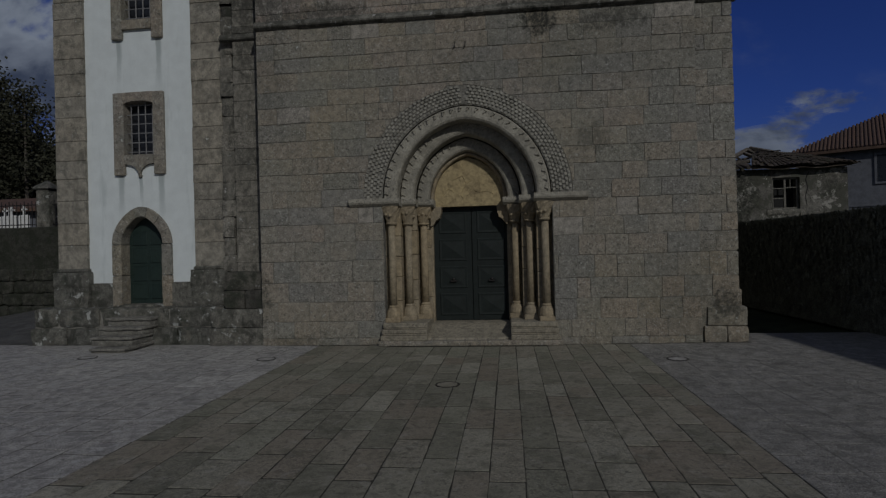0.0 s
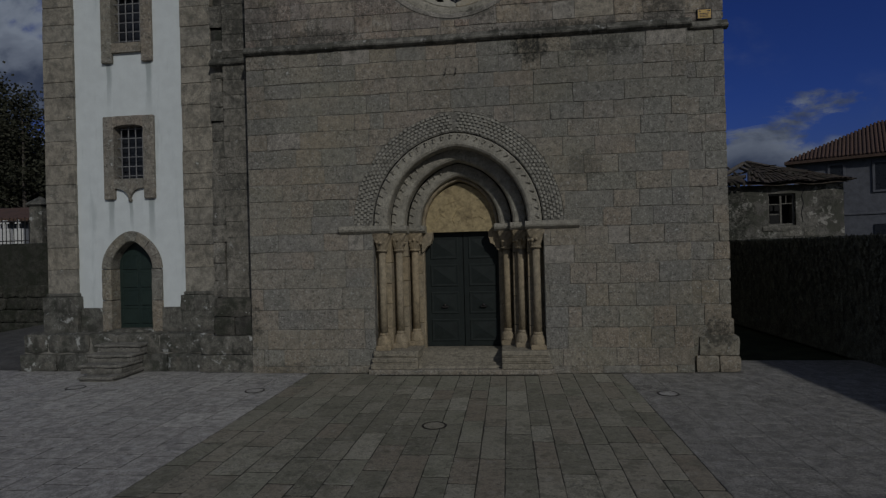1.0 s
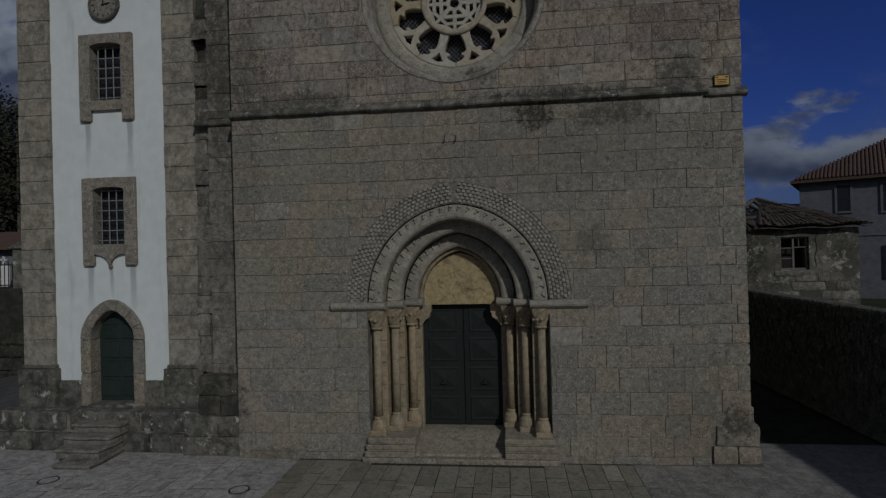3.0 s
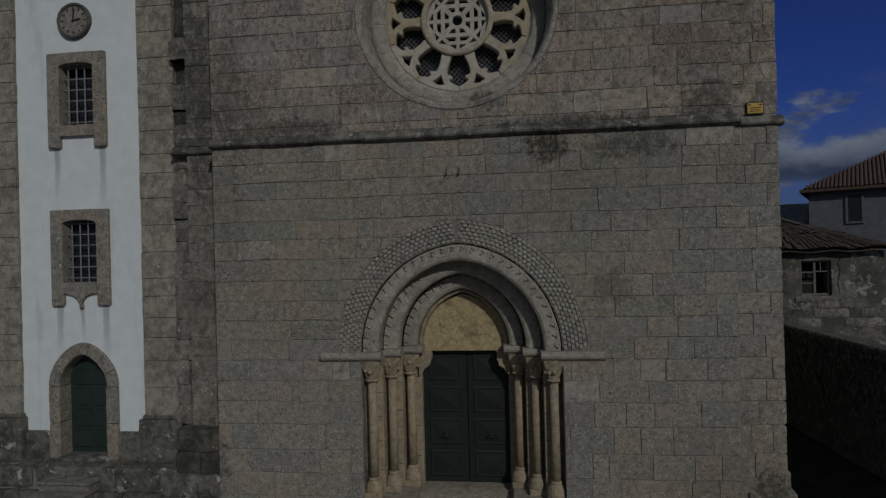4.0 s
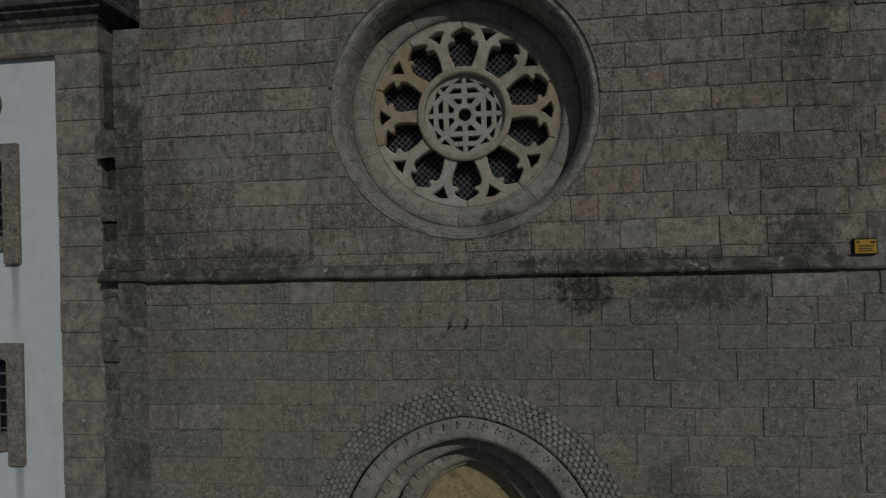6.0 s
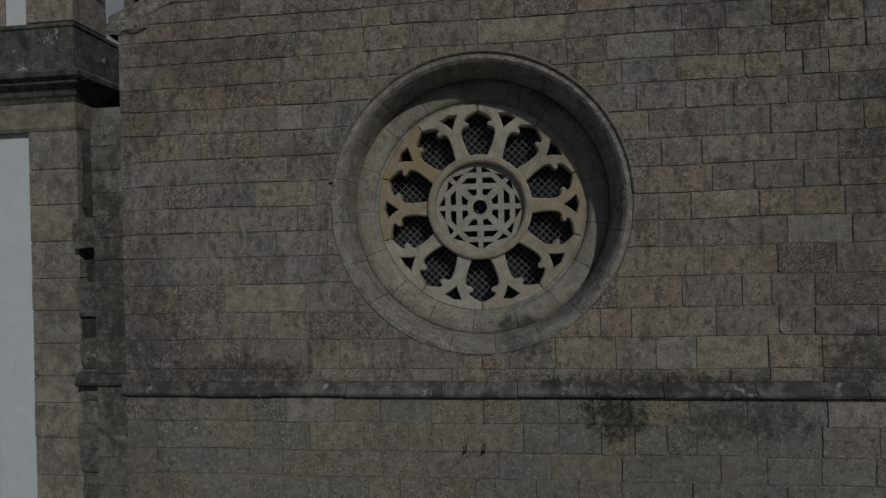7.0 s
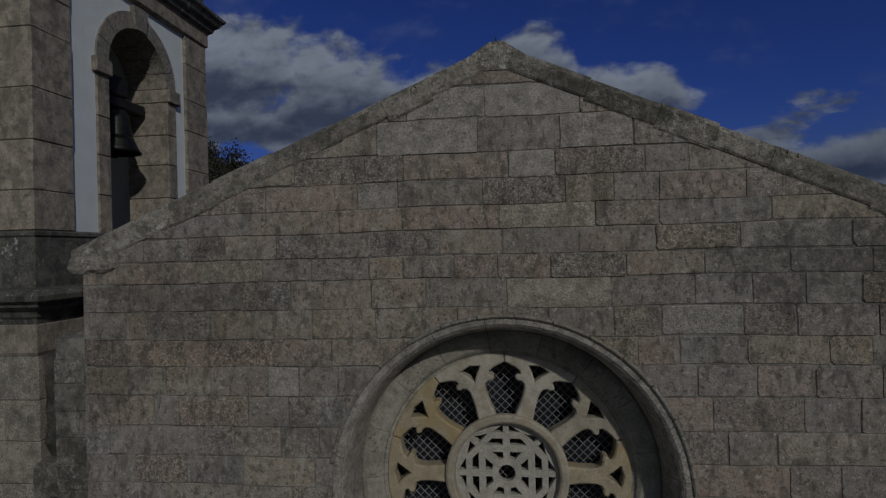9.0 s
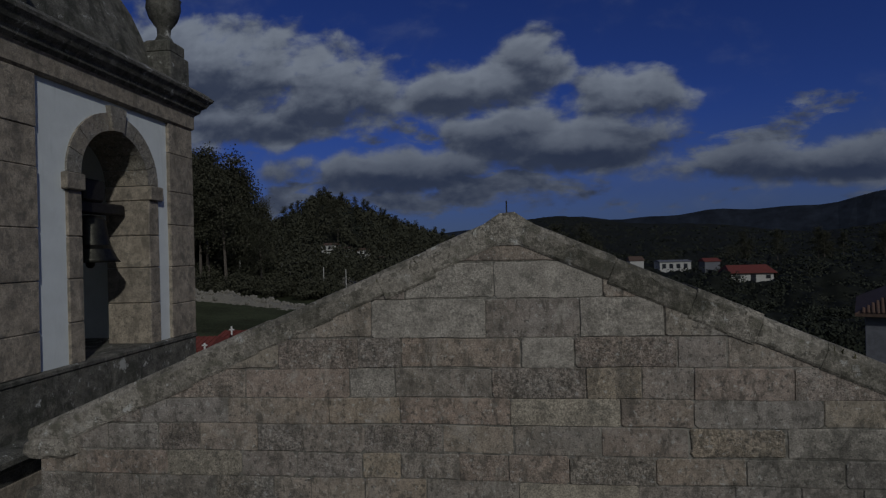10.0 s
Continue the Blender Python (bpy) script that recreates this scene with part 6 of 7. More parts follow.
# ruined house
ruin = thing("ruined_house", "ruined stone house with sagging tile roof and broken window", "house", 10, 10.5, 0)
RYF = 8.8
wall = ring_wall("front_wall", [(7.4, 0), (11.8, 0), (11.8, 4.2), (7.4, 4.25)], [[(9.50, 2.90), (10.34, 2.90), (10.34, 3.94), (9.50, 3.94)]], RYF, RYF + 0.45, RUBBLE, ruin)
s = Shape()
s.box(11.4, 11.8, RYF + 0.45, 14, 0, 4.2), s.box(7.4, 7.8, RYF + 0.45, 14, 0, 4.2), s.box(7.4, 11.8, 13.6, 14, 0, 4.2)
s.make("side_wall", RUBBLE, ruin)
win = Shape()
for x0, x1, z0, z1 in ((9.50, 9.56, 2.9, 3.94), (10.28, 10.34, 2.9, 3.94), (9.56, 10.28, 2.9, 2.96), (9.56, 10.28, 3.88, 3.94), (9.89, 9.95, 2.96, 3.88),
                       (9.56, 9.89, 3.25, 3.28), (9.56, 9.89, 3.58, 3.61), (9.95, 10.28, 3.60, 3.63), (10.08, 10.10, 3.63, 3.88)):
    win.box(x0, x1, RYF + 0.10, RYF + 0.16, z0, z1)
win = win.make("window_frame", WOOD, ruin, "peeling pale wooden window frame")
# black sheet behind the frame: the room's shade is its colour
s = Shape()
s.box(9.2, 11.0, RYF + 0.5, RYF + 0.55, 2.6, 4.15)
s.make("dark_room", DARK, win)
APEXR = Vector((10.2, RYF + 2.6, 5.2))       # what is left of the roof leans on this point


def roof_at(u, v):
    """A point of the roof's front slope: u along the eave, v up towards the apex."""
    low = Vector((8.75 + 3.25 * u, RYF - 0.28, 4.30 + 0.03 * math.sin(u * 17)))
    p = low.lerp(APEXR + Vector((-0.25 * (1 - u), 0, 0.02)), v)
    p.z += 0.06 * math.sin(math.pi * v) + 0.035 * noise.noise((u * 6, v * 5, 1.0))
    return p


s = Shape()
s.grid([[tuple(roof_at(i / 10, j / 8 * 0.97)) for i in range(11)] for j in range(9)] + [[tuple(roof_at(i / 10, j / 8 * 0.97) - Vector((0, 0, 0.1))) for i in range(11)] for j in range(8, -1, -1)], False)
s.grid([[(12.0, RYF - 0.28, 4.29), (12.02, RYF + 2.6, 4.3)], [tuple(APEXR), (10.3, RYF + 2.7, 5.28)]])
s.grid([[(7.35, RYF - 0.22, 4.24), (7.35, RYF + 0.5, 4.42)], [(8.3, RYF - 0.24, 4.22), (8.3, RYF + 0.45, 4.47)], [(8.9, RYF - 0.27, 4.25), (8.9, RYF + 0.5, 4.55)]])
rf = s.make("sagging_roof", MOSSY_TILE, ruin, "sagging mossy tile roof")
half = [(math.cos(math.pi * k / 5), math.sin(math.pi * k / 5)) for k in range(6)]
for i in range(23):
    for j in range(7):
        u, v0 = (i + 0.5) / 23, j / 7
        if j and (1 - v0) * 3.25 / 23 < 0.055 and i % 2:
            continue
        a, b = roof_at(u, v0 - 0.02), roof_at(u + rng.uniform(-0.006, 0.006), min(0.98, v0 + 0.17))
        if rng.random() < 0.16:
            continue
        w = 0.066 * max(0.5, 1 - v0 * 0.5)
        lift = rng.uniform(0.0, 0.03) + (0.05 if rng.random() < 0.12 else 0.0)
        s = Shape()
        s.grid([[(p.x + w * k * c, p.y, p.z + w * 0.8 * k * q + lift * h) for c, q in half] for p, k, h in ((a, 1.0, 1.0), (b, 0.8, 0.2))])
        s.make("tile", MOSSY_TILE, rf)
for i in range(7):
    s = Shape()
    x = 7.5 + i * 0.19
    s.rod((x, RYF - 0.34, 4.25 + rng.uniform(-0.04, 0.03)), (x + rng.uniform(-0.05, 0.05), RYF + 0.3, 4.43), 0.055, 7)
    s.make("tile", MOSSY_TILE, rf)
A1 = Vector((9.78, RYF + 2.6, 5.32))
for a, b, q in ((A1, (8.35, RYF + 1.2, 4.62), 0.06), (A1 + Vector((0.1, 0, 0.03)), (10.9, RYF + 1.2, 4.75), 0.065), ((9.45, RYF + 2.0, 5.08), (9.75, RYF + 1.0, 4.62), 0.05),
                (A1, (9.95, RYF + 1.6, 4.75), 0.055), ((8.9, RYF + 2.0, 4.75), (9.9, RYF + 2.2, 5.0), 0.03), ((9.3, RYF + 1.4, 4.6), (9.15, RYF + 2.6, 5.25), 0.03), ((8.2, RYF + 0.9, 4.55), (9.1, RYF + 0.7, 4.62), 0.05)):
    s = Shape()
    s.rod(a, b, q * 1.4, 5)
    s.make("rafter", BARK, ruin, "bare broken rafter")
for k in range(26):         # exposed stones where the plaster has fallen
    row = k % 3
    x0 = 9.35 + (k // 3) * 0.33 + 0.12 * row
    if x0 > 11.4 or rng.random() < 0.25:
        continue
    s = rough_block(x0, min(11.78, x0 + rng.uniform(0.26, 0.5)), RYF - 0.03, RYF + 0.1, 1.95 + row * 0.29, 2.22 + row * 0.29, 0.014, k)
    s.make("stone", RUIN_STONE, ruin)
s = rough_block(9.3, 10.5, RYF - 0.04, RYF + 0.1, 2.72, 2.89, 0.01, 2.0)
s.make("window_sill", RUIN_STONE, ruin)
for a, b in (((10.62, 4.1), (10.52, 3.85)), ((10.52, 3.85), (10.58, 3.6)), ((10.58, 3.6), (10.50, 3.3)), ((10.50, 3.3), (10.55, 3.0))):
    s = Shape()
    s.rod((a[0], RYF - 0.004, a[1]), (b[0], RYF - 0.004, b[1]), 0.012, 5)
    s.make("crack", DARK, wall)


def house(name, label, x, y, z, w, d, h, rise, wall_mat, roof_mat, wins=(), over=0.5, hip=0.0, turn=0.0):
    """A plain house: x, y its front's left corner; wins: (from left, sill, width, height) on the front."""
    t = thing(name, label, "house", x + w / 2, y + d / 2, z)
    m = pose(x, y, z, 0, 0, turn)
    s = Shape()
    s.box(0, w, 0, d, min(0.0, land(x + w / 2, y) - z - 1.0), h, 0, m)
    s.make("wall", wall_mat, t)
    s = Shape()
    o = over
    base = [(-o, -o, h), (w + o, -o, h), (w + o, d + o, h), (-o, d + o, h)]
    top = [(hip, d / 2 - 0.05, h + rise), (w - hip, d / 2 - 0.05, h + rise), (w - hip, d / 2 + 0.05, h + rise), (hip, d / 2 + 0.05, h + rise)]
    low = [(a, b, c - 0.18) for a, b, c in base]
    s.grid([[tuple(m @ Vector(p)) for p in r] for r in (low, base, top)], True, True)
    s.make("roof", roof_mat, t)
    for a, b, ww, hh in wins:
        s = Shape()
        s.box(a, a + ww, -0.06, 0.05, b, b + hh, 0.0, m)
        s.make("window", GLASS, t)
    return t


big = house("large_house", "large grey rendered house with a hipped clay tile roof", 21.3, 31.95, 0, 18, 12, 8.0, 3.1, GREY_HOUSE, ROOF_TILE,
            [(2.15, 5.75, 0.72, 1.75), (4.6, 5.65, 0.9, 1.8), (8.5, 5.6, 0.9, 1.8), (4.5, 1.2, 1.1, 2.2)], 0.5, 5.0, -30)
m = pose(21.3, 31.95, 0, 0, 0, -30)
s = Shape()
s.box(0.0, 18, -0.06, 0.0, 4.05, 4.2, 0.02, m)
s.make("ledge", GREY_HOUSE, big)
for a, b, ww, hh in ((2.15, 5.75, 0.72, 1.75), (4.6, 5.65, 0.9, 1.8), (8.5, 5.6, 0.9, 1.8)):
    s = Shape()
    for x0, x1, z0, z1 in ((a - 0.14, a, b - 0.14, b + hh + 0.14), (a + ww, a + ww + 0.14, b - 0.14, b + hh + 0.14), (a, a + ww, b - 0.14, b), (a, a + ww, b + hh, b + hh + 0.14)):
        s.box(x0, x1, -0.09, 0.02, z0, z1, 0.01, m)
    s.make("window_surround", GREY_HOUSE, big)
for k in range(42):         # rows of barrel tiles up the front slope
    x0 = -0.3 + k * 0.23
    q = max(0.0, min(1.0, (x0 + 0.5) / 5.5))
    a, b = Vector((x0, -0.56, 8.04)), Vector((x0, -0.5 + q * 6.45, 8.04 + q * 3.1))
    if q < 0.06:
        continue
    s = Shape()
    rows = []
    for j in range(13):
        p = a.lerp(b, j / 12)
        rows.append([tuple(m @ Vector((p.x + 0.085 * c, p.y, p.z + 0.01 + 0.06 * e + 0.02 * (j % 2)))) for c, e in half])
    s.grid(rows)
    s.make("barrel_tile", ROOF_TILE, big)
house("white_villa", "distant white two-storey villa", 52.6, 200, 1.6, 10.5, 8, 5.0, 0.5, HOUSE_WHITE, GREY_HOUSE,
      [(0.8 + 2.4 * k, 2.6, 1.3, 1.6) for k in range(4)], 0.3)
house("red_roofed_house", "distant white house under a red roof", 61.5, 160, 1.3, 11.0, 9, 2.9, 2.0, HOUSE_WHITE, RED_ROOF,
      [(0.8, 1.2, 1.6, 1.0), (5, 0.2, 1.4, 2.2), (9, 1.2, 1.2, 1.0)], 0.7)
house("pink_house", "distant low pink house", 66, 195, 1.0, 5, 6, 5.6, 1.0, GREY_HOUSE, RED_ROOF, [(1, 1.5, 1, 1.2)], 0.3)
house("small_white_house", "distant small white house", 44.5, 210, 0.4, 5, 5, 6.6, 1.5, HOUSE_WHITE, ROOF_TILE, [(1, 1.5, 1, 1.2), (3, 1.5, 1, 1.2)], 0.3)
HILL_HOMES = [(-0.372, 203, 6), (-0.335, 205, 7), (-0.31, 200, 6), (-0.272, 204, 5), (-0.235, 197, 7)]
for a, d, w in HILL_HOMES:
    x, y = d * math.sin(a), d * math.cos(a)
    house("hillside_house", "far white hillside house", x, y, land(x, y) + 0.3, w * 0.8, 5, 2.4, 0.7, HOUSE_WHITE, ROOF_TILE, [(0.8, 0.9, 0.9, 1.0), (2.6, 0.9, 0.9, 1.0)], 0.25)

# graveyard terrace behind the tower
terr = Shape()
terr.box(-40, -10.6, 6.0, 6.5, -0.05, 2.95, 0.03)
terr.box(-40, -10.6, 6.5, 26, -0.05, 2.85)
terr = tagged(terr.make("retaining_wall", MOSSY_WALL, None), "mossy retaining wall below the graveyard", "wall", kind="structure")
for row in range(4):
    x = -20.0 + 0.3 * (row % 2)
    while x < -10.7:
        n = x + rng.uniform(0.4, 0.9)
        s = rough_block(x, n - 0.01, 5.9 - 0.05 * rng.random() + 0.02 * row, 6.1, -0.02 + row * 0.40, 0.37 + row * 0.40, 0.022, x)
        s.make("stone", MOSSY_WALL, terr)
        x = n
gate_post = thing("gate_pillar", "square granite gate pillar with a pyramid cap", "pillar", -14.37, 6.25, 2.95, group="graveyard pillars")
s = Shape()
s.box(-14.595, -14.145, 6.03, 6.48, 2.93, 4.18, 0.02)
s.make("shaft", GRANITE_DARK, gate_post)
s = Shape()
s.grid([[(-14.37 + a * k, 6.25 + b * k, z) for a, b in ((-1, -1), (1, -1), (1, 1), (-1, 1))] for k, z in ((0.26, 4.18), (0.30, 4.22), (0.27, 4.27), (0.02, 4.50))], True, True)
s.make("cap", GRANITE_DARK, gate_post)
copy_thing(gate_post, pose(-18.6, 6.25, 2.95)), copy_thing(gate_post, pose(-11.5, 6.25, 2.95))
fence = thing("iron_fence", "rusty black iron graveyard fence", "fence", -15, 6.2, 2.95)
for k in range(62):
    x = -19.8 + k * 0.14
    if min(abs(x + 14.37), abs(x + 18.6), abs(x + 11.5)) < 0.3:
        continue
    s = Shape()
    s.rod((x, 6.2, 2.92), (x, 6.2, 3.78 + 0.05 * (k % 2)), 0.014, 5)
    s.make("rail_bar", IRON, fence)
for z in (3.05, 3.7):
    s = Shape()
    s.rod((-19.9, 6.2, z), (-11.2, 6.2, z), 0.018, 5)
    s.make("rail", IRON, fence)
MARBLE = material("white_marble", [(0.62, 0.62, 0.60), (0.75, 0.75, 0.73)], 0.5, (30.0, 0.05), (2.0, 0.1), [], 0.0)
for k in range(16):
    x, y = -20.5 + k * 0.62 + rng.uniform(-0.1, 0.1), 9.0 + rng.uniform(0, 3)
    t = thing("gravestone", "white marble gravestone with a small cross", "gravestone", x, y, 2.85, group="graves")
    s = Shape()
    hh = rng.uniform(0.55, 1.0)
    s.box(x - 0.22, x + 0.22, y - 0.06, y + 0.06, 2.84, 2.85 + hh, 0.03)
    s.make("slab", MARBLE, t)
    s = Shape()
    s.box(x - 0.03, x + 0.03, y - 0.03, y + 0.03, 2.84 + hh, 3.2 + hh), s.box(x - 0.12, x + 0.12, y - 0.03, y + 0.03, 3.04 + hh, 3.10 + hh)
    s.make("cross", MARBLE, t)
house("cemetery_building", "low rendered building with a long red-brown roof", -34, 16, 2.85, 22, 6, 1.75, 0.9, GREY_HOUSE, ROOF_TILE, [(3, 0.3, 1.0, 1.3), (14, 0.3, 1.0, 1.3)], 0.5)
for x, y, w in ((-27.6, 38, 3.4), (-25.6, 41.5, 3.6)):
    tomb = house("family_tomb", "small white tomb chapel with a red tile roof and crosses", x, y, 2.6, w, 4.2, 2.35, 0.75, HOUSE_WHITE, RED_ROOF, [(1.2, 0.3, 0.9, 1.6)], 0.15)
    for k in range(7):
        s = Shape()
        s.rod((x + 0.2 + k * 0.48, y - 0.1, 5.02), (x + 0.2 + k * 0.48, y + 2.05, 5.72), 0.07, 5)
        s.make("barrel_tile", RED_ROOF, tomb)
    for k, hh in ((0.1, 0.5), (w - 0.1, 0.55), (w / 2, 0.75)):
        s = Shape()
        zz = 4.95 if k != w / 2 else 5.6
        s.box(x + k - 0.06, x + k + 0.06, y - 0.05, y + 0.07, zz, zz + hh, 0.02), s.box(x + k - 0.22, x + k + 0.22, y - 0.05, y + 0.07, zz + hh * 0.55, zz + hh * 0.55 + 0.11, 0.02)
        s.make("cross", MARBLE, tomb, "white stone cross")
for x0, x1, y0, hh in ((-92, -38, 97, 2.4), (-62, -22, 128, 4.6)):
    heap = Shape()
    rows = []
    for i in range(61):
        x = x0 + (x1 - x0) * i / 60
        y = y0 + 4 * noise.noise((x * 0.05, 1, 0))
        h = hh * max(0.15, math.sin(math.pi * i / 60) ** 0.4) * (0.75 + 0.35 * noise.noise((x * 0.25, 5, 0)))
        rows.append([(x + noise.noise((x, k, 2.0)), y + (k - 3) * 1.3, land(x, y) - 0.4 + h * math.sin(math.pi * k / 6) * (1 + 0.25 * noise.noise((x * 0.9, k * 2.0, 3.0)))) for k in range(7)])
    heap.grid(rows)
    for k in range(420):
        q = rng.choice(rng.choice(rows))
        heap.ball(q[0] + rng.uniform(-0.6, 0.6), q[1] + rng.uniform(-0.6, 0.6), q[2], rng.uniform(0.2, 0.55), 5)
    tagged(heap.make("stone_heap", RUIN_STONE, None), "long heap of grey field stones and earth", "stone heap", kind="structure")


# ---------------------------------------------------------------- trees
def tree(name, label, x, y, z, h, spread, seed, low=0.3, leaves=900):
    r = random.Random(seed)
    t = thing(name, label, "tree", x, y, z, group="wood behind the church")
    s = Shape()
    lean = (r.uniform(-0.04, 0.04) * h, r.uniform(-0.04, 0.04) * h)
    mid = lambda q: Vector((x + lean[0] * q, y + lean[1] * q, z + h * q))
    rows = []
    for k in range(7):
        q = k / 6 * 0.92
        c, rad = mid(q), h * 0.016 * (1 - q) + 0.03
        rows.append([tuple(c + Vector((rad * math.cos(a * 1.047), rad * math.sin(a * 1.047), 0))) for a in range(6)])
    s.grid(rows, True, True)
    tips = []
    for k in range(13):
        q = low + (0.95 - low) * (k + r.random()) / 13
        a = r.uniform(0, 6.283)
        ln = spread * (0.55 + 0.6 * r.random()) * (1.15 - q) ** 0.6
        b = mid(q) + Vector((ln * math.cos(a), ln * math.sin(a), ln * r.uniform(0.25, 0.7)))
        s.rod(mid(q), b, 0.05 * (1.2 - q) + 0.02, 4)
        tips += [mid(q).lerp(b, 0.6), b]
    tips.append(mid(0.97))
    s.make("trunk", BARK, t)
    c = Shape()
    for k in range(leaves):
        p = r.choice(tips) + Vector((r.gauss(0, 1), r.gauss(0, 1), r.gauss(0, 0.8))) * spread * 0.24
        d = Vector((r.gauss(0, 1), r.gauss(0, 1), r.gauss(0, 1))).normalized()
        e = d.cross(Vector((r.gauss(0, 1), r.gauss(0, 1), 1))).normalized()
        q = h * r.uniform(0.006, 0.011)
        n = len(c.v)
        c.v += [tuple(p - d * q), tuple(p + e * q * 0.8), tuple(p + d * q), tuple(p - e * q * 0.8)]
        c.f.append((n, n + 1, n + 2, n + 3))
    c.make("crown", LEAF, t)
    return t


kinds = [tree("tall_tree", "tall dark gum tree with ragged crown", -84 + 8 * k, 128, 5, 26, 5.0, 40 + k, 0.35, 4300) for k in range(3)]
kinds.append(tree("broad_tree", "broad dark oak with dense crown", -66, 134, 5, 15, 6.0, 50, 0.2, 4300))
r = random.Random(5)
for k in range(150):
    if k < 105:      # hillside wood behind the tower, with the field before it
        a = r.uniform(-1.25, -0.42) if k < 70 else r.uniform(-0.62, -0.42)
        d = r.uniform(62, 120) if a < -0.66 else r.uniform(122, 165)
        sc = r.uniform(0.6, 0.85) if a < -0.66 else r.uniform(0.98, 1.18) * d / 140 * (0.62 if a > -0.47 else 1.0)
    elif k < 127:
        a, d = r.uniform(-0.45, -0.05), r.uniform(230, 330)
        sc = r.uniform(0.3, 0.5)
    else:
        a, d = r.uniform(0.04, 0.6), r.uniform(215, 380)
        sc = r.uniform(0.4, 0.7)
    x, y = d * math.sin(a), d * math.cos(a)
    o = copy_thing(r.choice(kinds), pose(x, y, land(x, y) - 0.3, 0, 0, r.uniform(0, 360)))
    o.scale = (sc, sc, sc)

for k in range(34):         # wood on the far side of the field
    a, d = r.uniform(-0.46, -0.13), r.uniform(215, 310)
    x, y = d * math.sin(a), d * math.cos(a)
    sc = r.uniform(0.28, 0.45) * (1.0 if a < -0.2 else 0.8)
    o = copy_thing(r.choice(kinds), pose(x, y, land(x, y) - 0.3, 0, 0, r.uniform(0, 360)))
    o.scale = (sc, sc, sc)
for a, d, sc in ((0.085, 131, 0.70), (0.105, 134, 0.60), (0.135, 132, 0.68), (0.155, 136, 0.56)):      # clump behind the gable
    x, y = d * math.sin(a), d * math.cos(a)
    o = copy_thing(kinds[int(d) % 3], pose(x, y, land(x, y) - 0.3, 0, 0, a * 900))
    o.scale = (sc, sc, sc)
post = thing("field_post", "pale slender field post", "post", -50, 120, land(-50, 120), group="posts along the field")
s = Shape()
s.turned(-50, 120, [(0.12, land(-50, 120)), (0.09, land(-50, 120) + 6.5)], 6)
s.make("shaft", HOUSE_WHITE, post)
for k in range(7):
    x, y = -78 + 8.5 * k + r.uniform(-2, 2), 121 + r.uniform(-3, 3)
    copy_thing(post, pose(x, y, land(x, y)))

gen = np.random.default_rng(8)


def crowns(name, spots, mat, label):
    """Woodland as one mesh: each spot (x, y, z, half width, height, leaf) becomes an uneven crown of leaf clumps."""
    vs = []
    for x, y, z, w, h, q, k in spots:
        d = gen.normal(size=(k, 3))
        d /= np.linalg.norm(d, axis=1)[:, None]
        lumps = 1 + 0.25 * np.sin(d[:, :1] * 4 + x) + 0.2 * np.sin(d[:, 2:] * 5 + y)
        c = d * lumps * gen.uniform(0.55, 1.0, (k, 1)) * np.array([w, w, h / 2]) + np.array([x, y, z + h * 0.5])
        out = d + 0.35 * gen.normal(size=(k, 3))       # leaves lie roughly on the crown's surface
        e = np.cross(out, gen.normal(size=(k, 3)))
        f = np.cross(out, e)
        e *= q / np.linalg.norm(e, axis=1)[:, None]
        f *= q * 0.8 / np.linalg.norm(f, axis=1)[:, None]
        vs.append(np.stack((c - e, c + f, c + e, c - f), axis=1).reshape(-1, 3))
    co = np.concatenate(vs)
    me = bpy.data.meshes.new(name)
    me.from_pydata(co.tolist(), [], np.arange(len(co)).reshape(-1, 4).tolist())
    me.materials.append(mat)
    return tagged(new(name, me), label, "woodland", kind="stuff")


spots = []
for k in range(560):        # undergrowth and crowns of the wood behind the tower
    a = r.uniform(-1.3, -0.38) if k < 220 else r.uniform(-0.66, -0.36) if k < 420 else r.uniform(-0.45, -0.15)
    d = r.uniform(66, 150) if a < -0.66 else r.uniform(126, 190)
    x, y = d * math.sin(a), d * math.cos(a)
    spots.append((x, y, land(x, y) - 0.5, r.uniform(2.5, 4.5), r.uniform(5, 12), 0.0024 * d, 190))
for k in range(70):         # tall dense crowns that close the wood on the slope
    a, d = r.uniform(-1.25, -0.68), r.uniform(88, 112)
    x, y = d * math.sin(a), d * math.cos(a)
    spots.append((x, y, land(x, y) + 1.0, r.uniform(3.0, 5.0), r.uniform(13, 19), 0.26, 700))
for k in range(90):         # brush along the edge of the field
    a, d = r.uniform(-0.68, -0.30), r.uniform(116, 127)
    x, y = d * math.sin(a), d * math.cos(a)
    spots.append((x, y, land(x, y) - 0.3, r.uniform(1.6, 2.8), r.uniform(3, 6.5), 0.22, 300))
for k in range(45):         # filled crowns of the tall wood
    a, d = r.uniform(-0.66, -0.47), r.uniform(130, 150)
    x, y = d * math.sin(a), d * math.cos(a)
    spots.append((x, y, land(x, y) + 6.0, r.uniform(3.0, 4.5), r.uniform(14, 22), 0.3, 800))
for k in range(900):        # closed wood over the slope, open in front of its houses
    a, d = r.uniform(-0.80, 0.04), r.uniform(148, 335)
    if any(abs(a - ha) < 0.024 and hd - 26 < d < hd + 6 for ha, hd, w in HILL_HOMES):
        continue
    x, y = d * math.sin(a), d * math.cos(a)
    spots.append((x, y, land(x, y) - 0.5, r.uniform(2.6, 4.4), r.uniform(5, 10), 0.0021 * d, 170))
crowns("undergrowth", spots, LEAF, "dense dark undergrowth of the wood beside the field")
spots = []
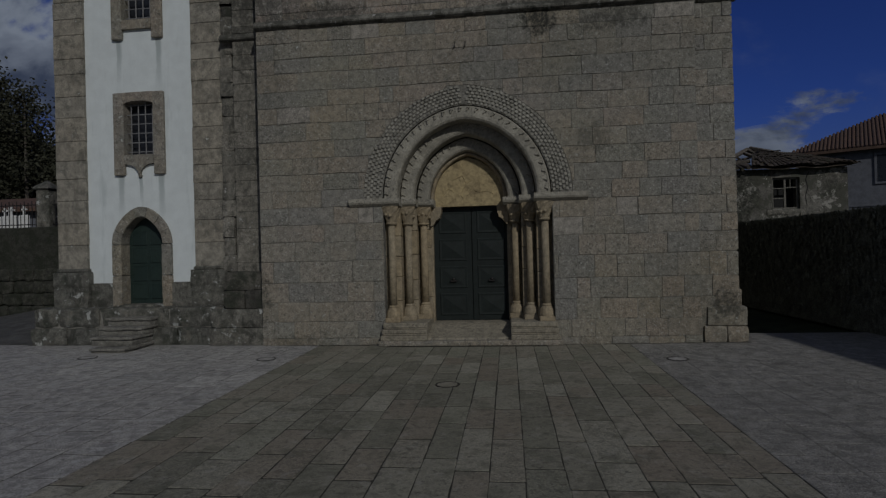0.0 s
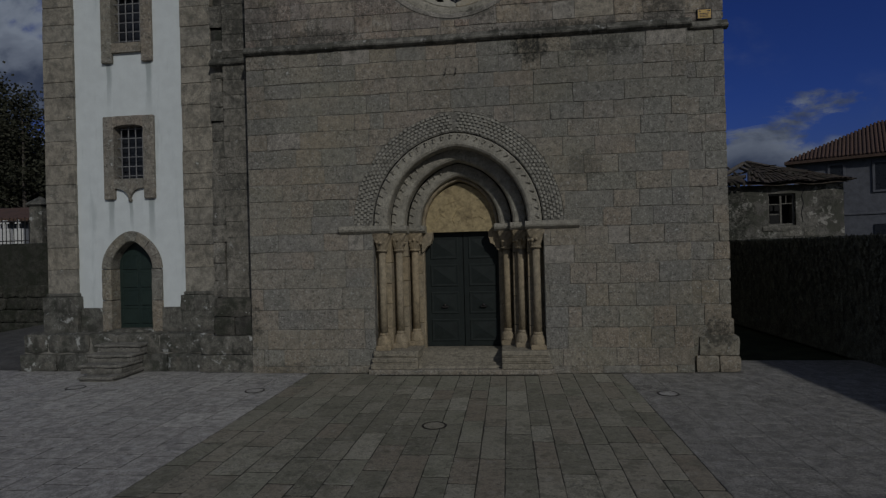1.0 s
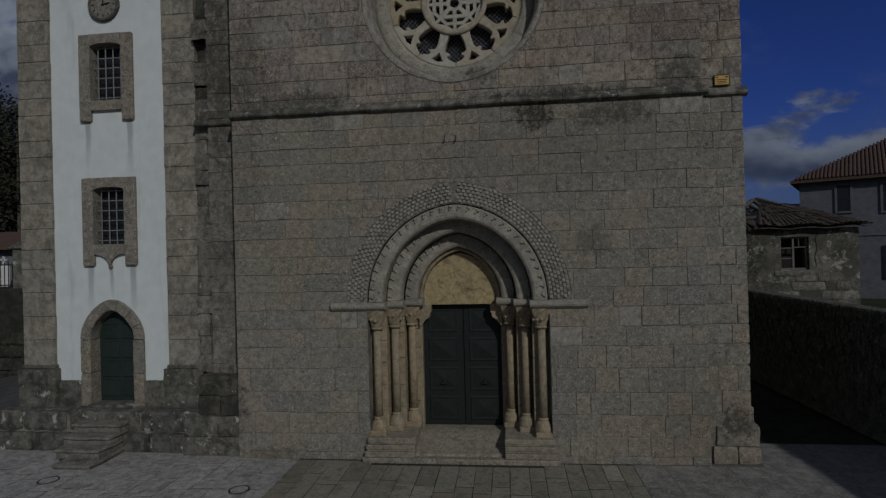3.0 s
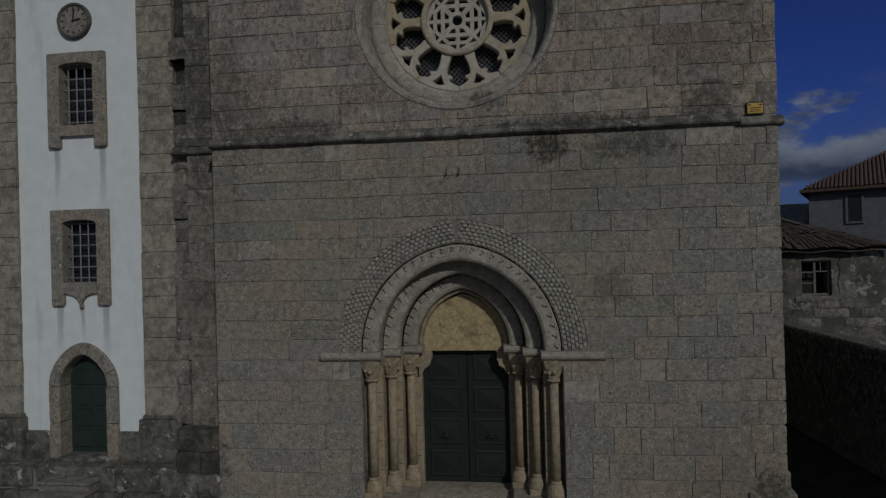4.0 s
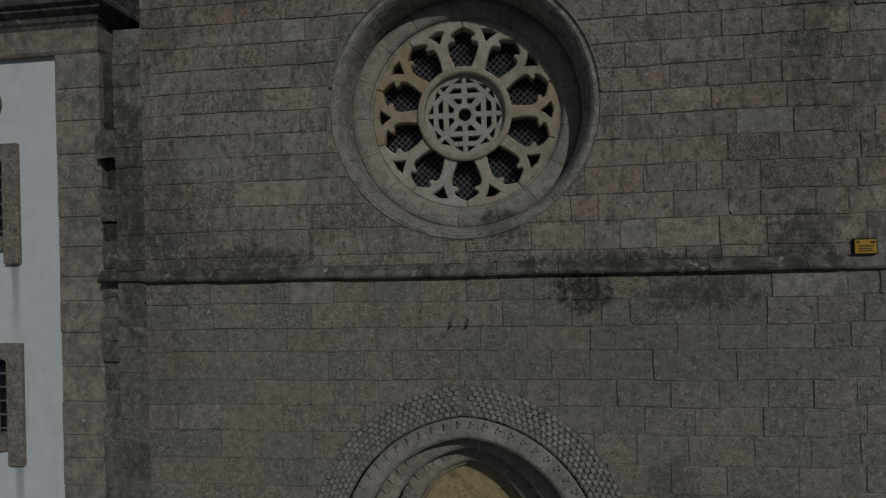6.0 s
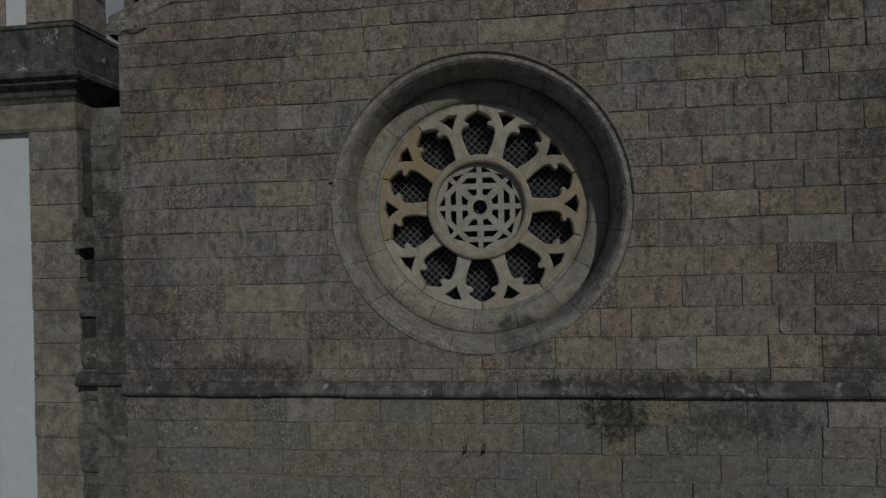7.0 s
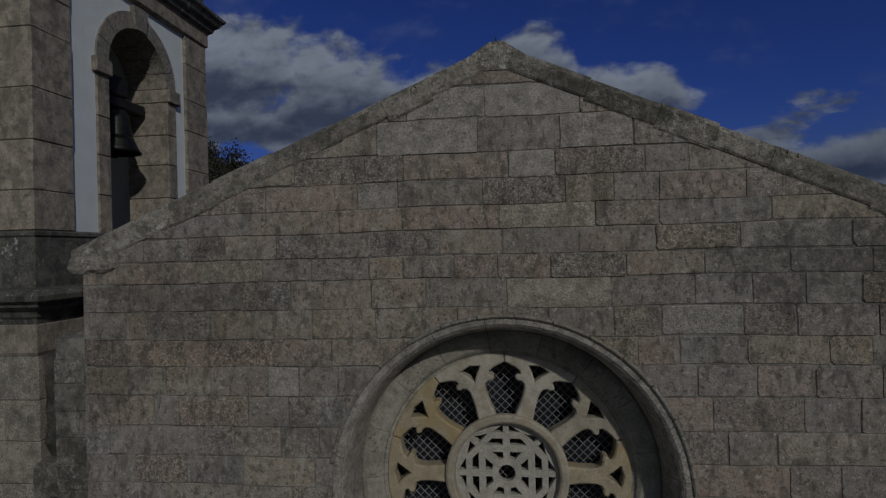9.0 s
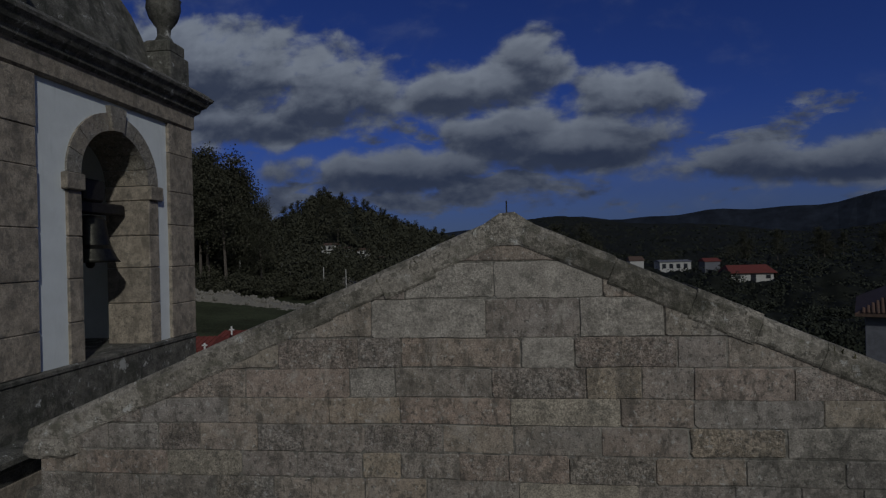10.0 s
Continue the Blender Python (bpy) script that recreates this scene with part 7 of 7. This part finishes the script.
for k in range(7500):
    a = r.uniform(-0.7, 0.95)
    d = (120 if a > 0.16 else 240) + 1450 * r.random() ** 1.7
    x, y = d * math.sin(a), d * math.cos(a)
    if any(abs(x - hx) < 8 and hy - 14 < y < hy + 6 for hx, hy in ((57, 200), (67, 160), (69, 195), (47, 210))):
        continue
    g = 0.7 + d / 700
    spots.append((x, y, land(x, y) - 0.8, r.uniform(2.2, 4.2) * g, r.uniform(3.0, 6.5) * (0.75 + d / 1200), 0.0013 * d + 0.1, 110 if d < 500 else 50))
for k in range(260):        # gardens and brush below the church
    a, d = r.uniform(0.10, 0.95), r.uniform(66, 128)
    x, y = d * math.sin(a), d * math.cos(a)
    spots.append((x, y, land(x, y) - 0.5, r.uniform(1.8, 3.2), r.uniform(3.0, 6.0), 0.2, 170))
crowns("woodland", spots, FAR_WOOD, "dark mixed woodland over the far hills")

# closed canopy sheet under the single crowns; its dark colour holds the gaps' shade
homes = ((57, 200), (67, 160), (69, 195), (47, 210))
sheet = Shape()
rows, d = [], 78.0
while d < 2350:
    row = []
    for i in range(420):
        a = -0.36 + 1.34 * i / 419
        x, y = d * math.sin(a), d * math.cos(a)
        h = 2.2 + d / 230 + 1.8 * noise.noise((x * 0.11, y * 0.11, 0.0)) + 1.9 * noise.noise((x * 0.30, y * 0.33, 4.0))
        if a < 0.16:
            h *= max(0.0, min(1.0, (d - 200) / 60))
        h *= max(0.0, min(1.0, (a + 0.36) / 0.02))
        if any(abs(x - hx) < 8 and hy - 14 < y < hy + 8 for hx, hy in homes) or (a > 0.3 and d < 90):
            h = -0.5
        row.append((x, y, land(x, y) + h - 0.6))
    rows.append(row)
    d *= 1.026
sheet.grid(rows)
tagged(sheet.make("wood_canopy", GAP_SHADE, None, "", True), "closed canopy sheet of the valley woods, crown gap shade in its colour", "woodland", kind="stuff")

# the ridge's bluish base colour carries the haze of distance
MOUNTAIN = material("haze_tinted_mountain", [(0.016, 0.021, 0.032), (0.024, 0.030, 0.042)], 0.95, (0.01, 0.2), (0.003, 0.3), [], 0.0)
for m in (LEAF, FAR_WOOD, GAP_SHADE, EARTH, MOUNTAIN, MOSS, IVY):       # leaves and distance have no sheen
    next(x for x in m.node_tree.nodes if x.type == "BSDF_PRINCIPLED").inputs["Specular IOR Level"].default_value = 0.05
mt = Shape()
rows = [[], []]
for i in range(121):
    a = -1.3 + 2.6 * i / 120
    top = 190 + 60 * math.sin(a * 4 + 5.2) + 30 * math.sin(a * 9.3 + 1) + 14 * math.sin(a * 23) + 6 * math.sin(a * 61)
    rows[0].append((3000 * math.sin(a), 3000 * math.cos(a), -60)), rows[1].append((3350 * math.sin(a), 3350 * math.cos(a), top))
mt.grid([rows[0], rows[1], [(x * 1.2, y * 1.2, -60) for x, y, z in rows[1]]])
tagged(mt.make("backdrop_mountain", MOUNTAIN, None), "mountain ridge on the skyline, distance haze in its blue-grey colour", "mountain", kind="structure")
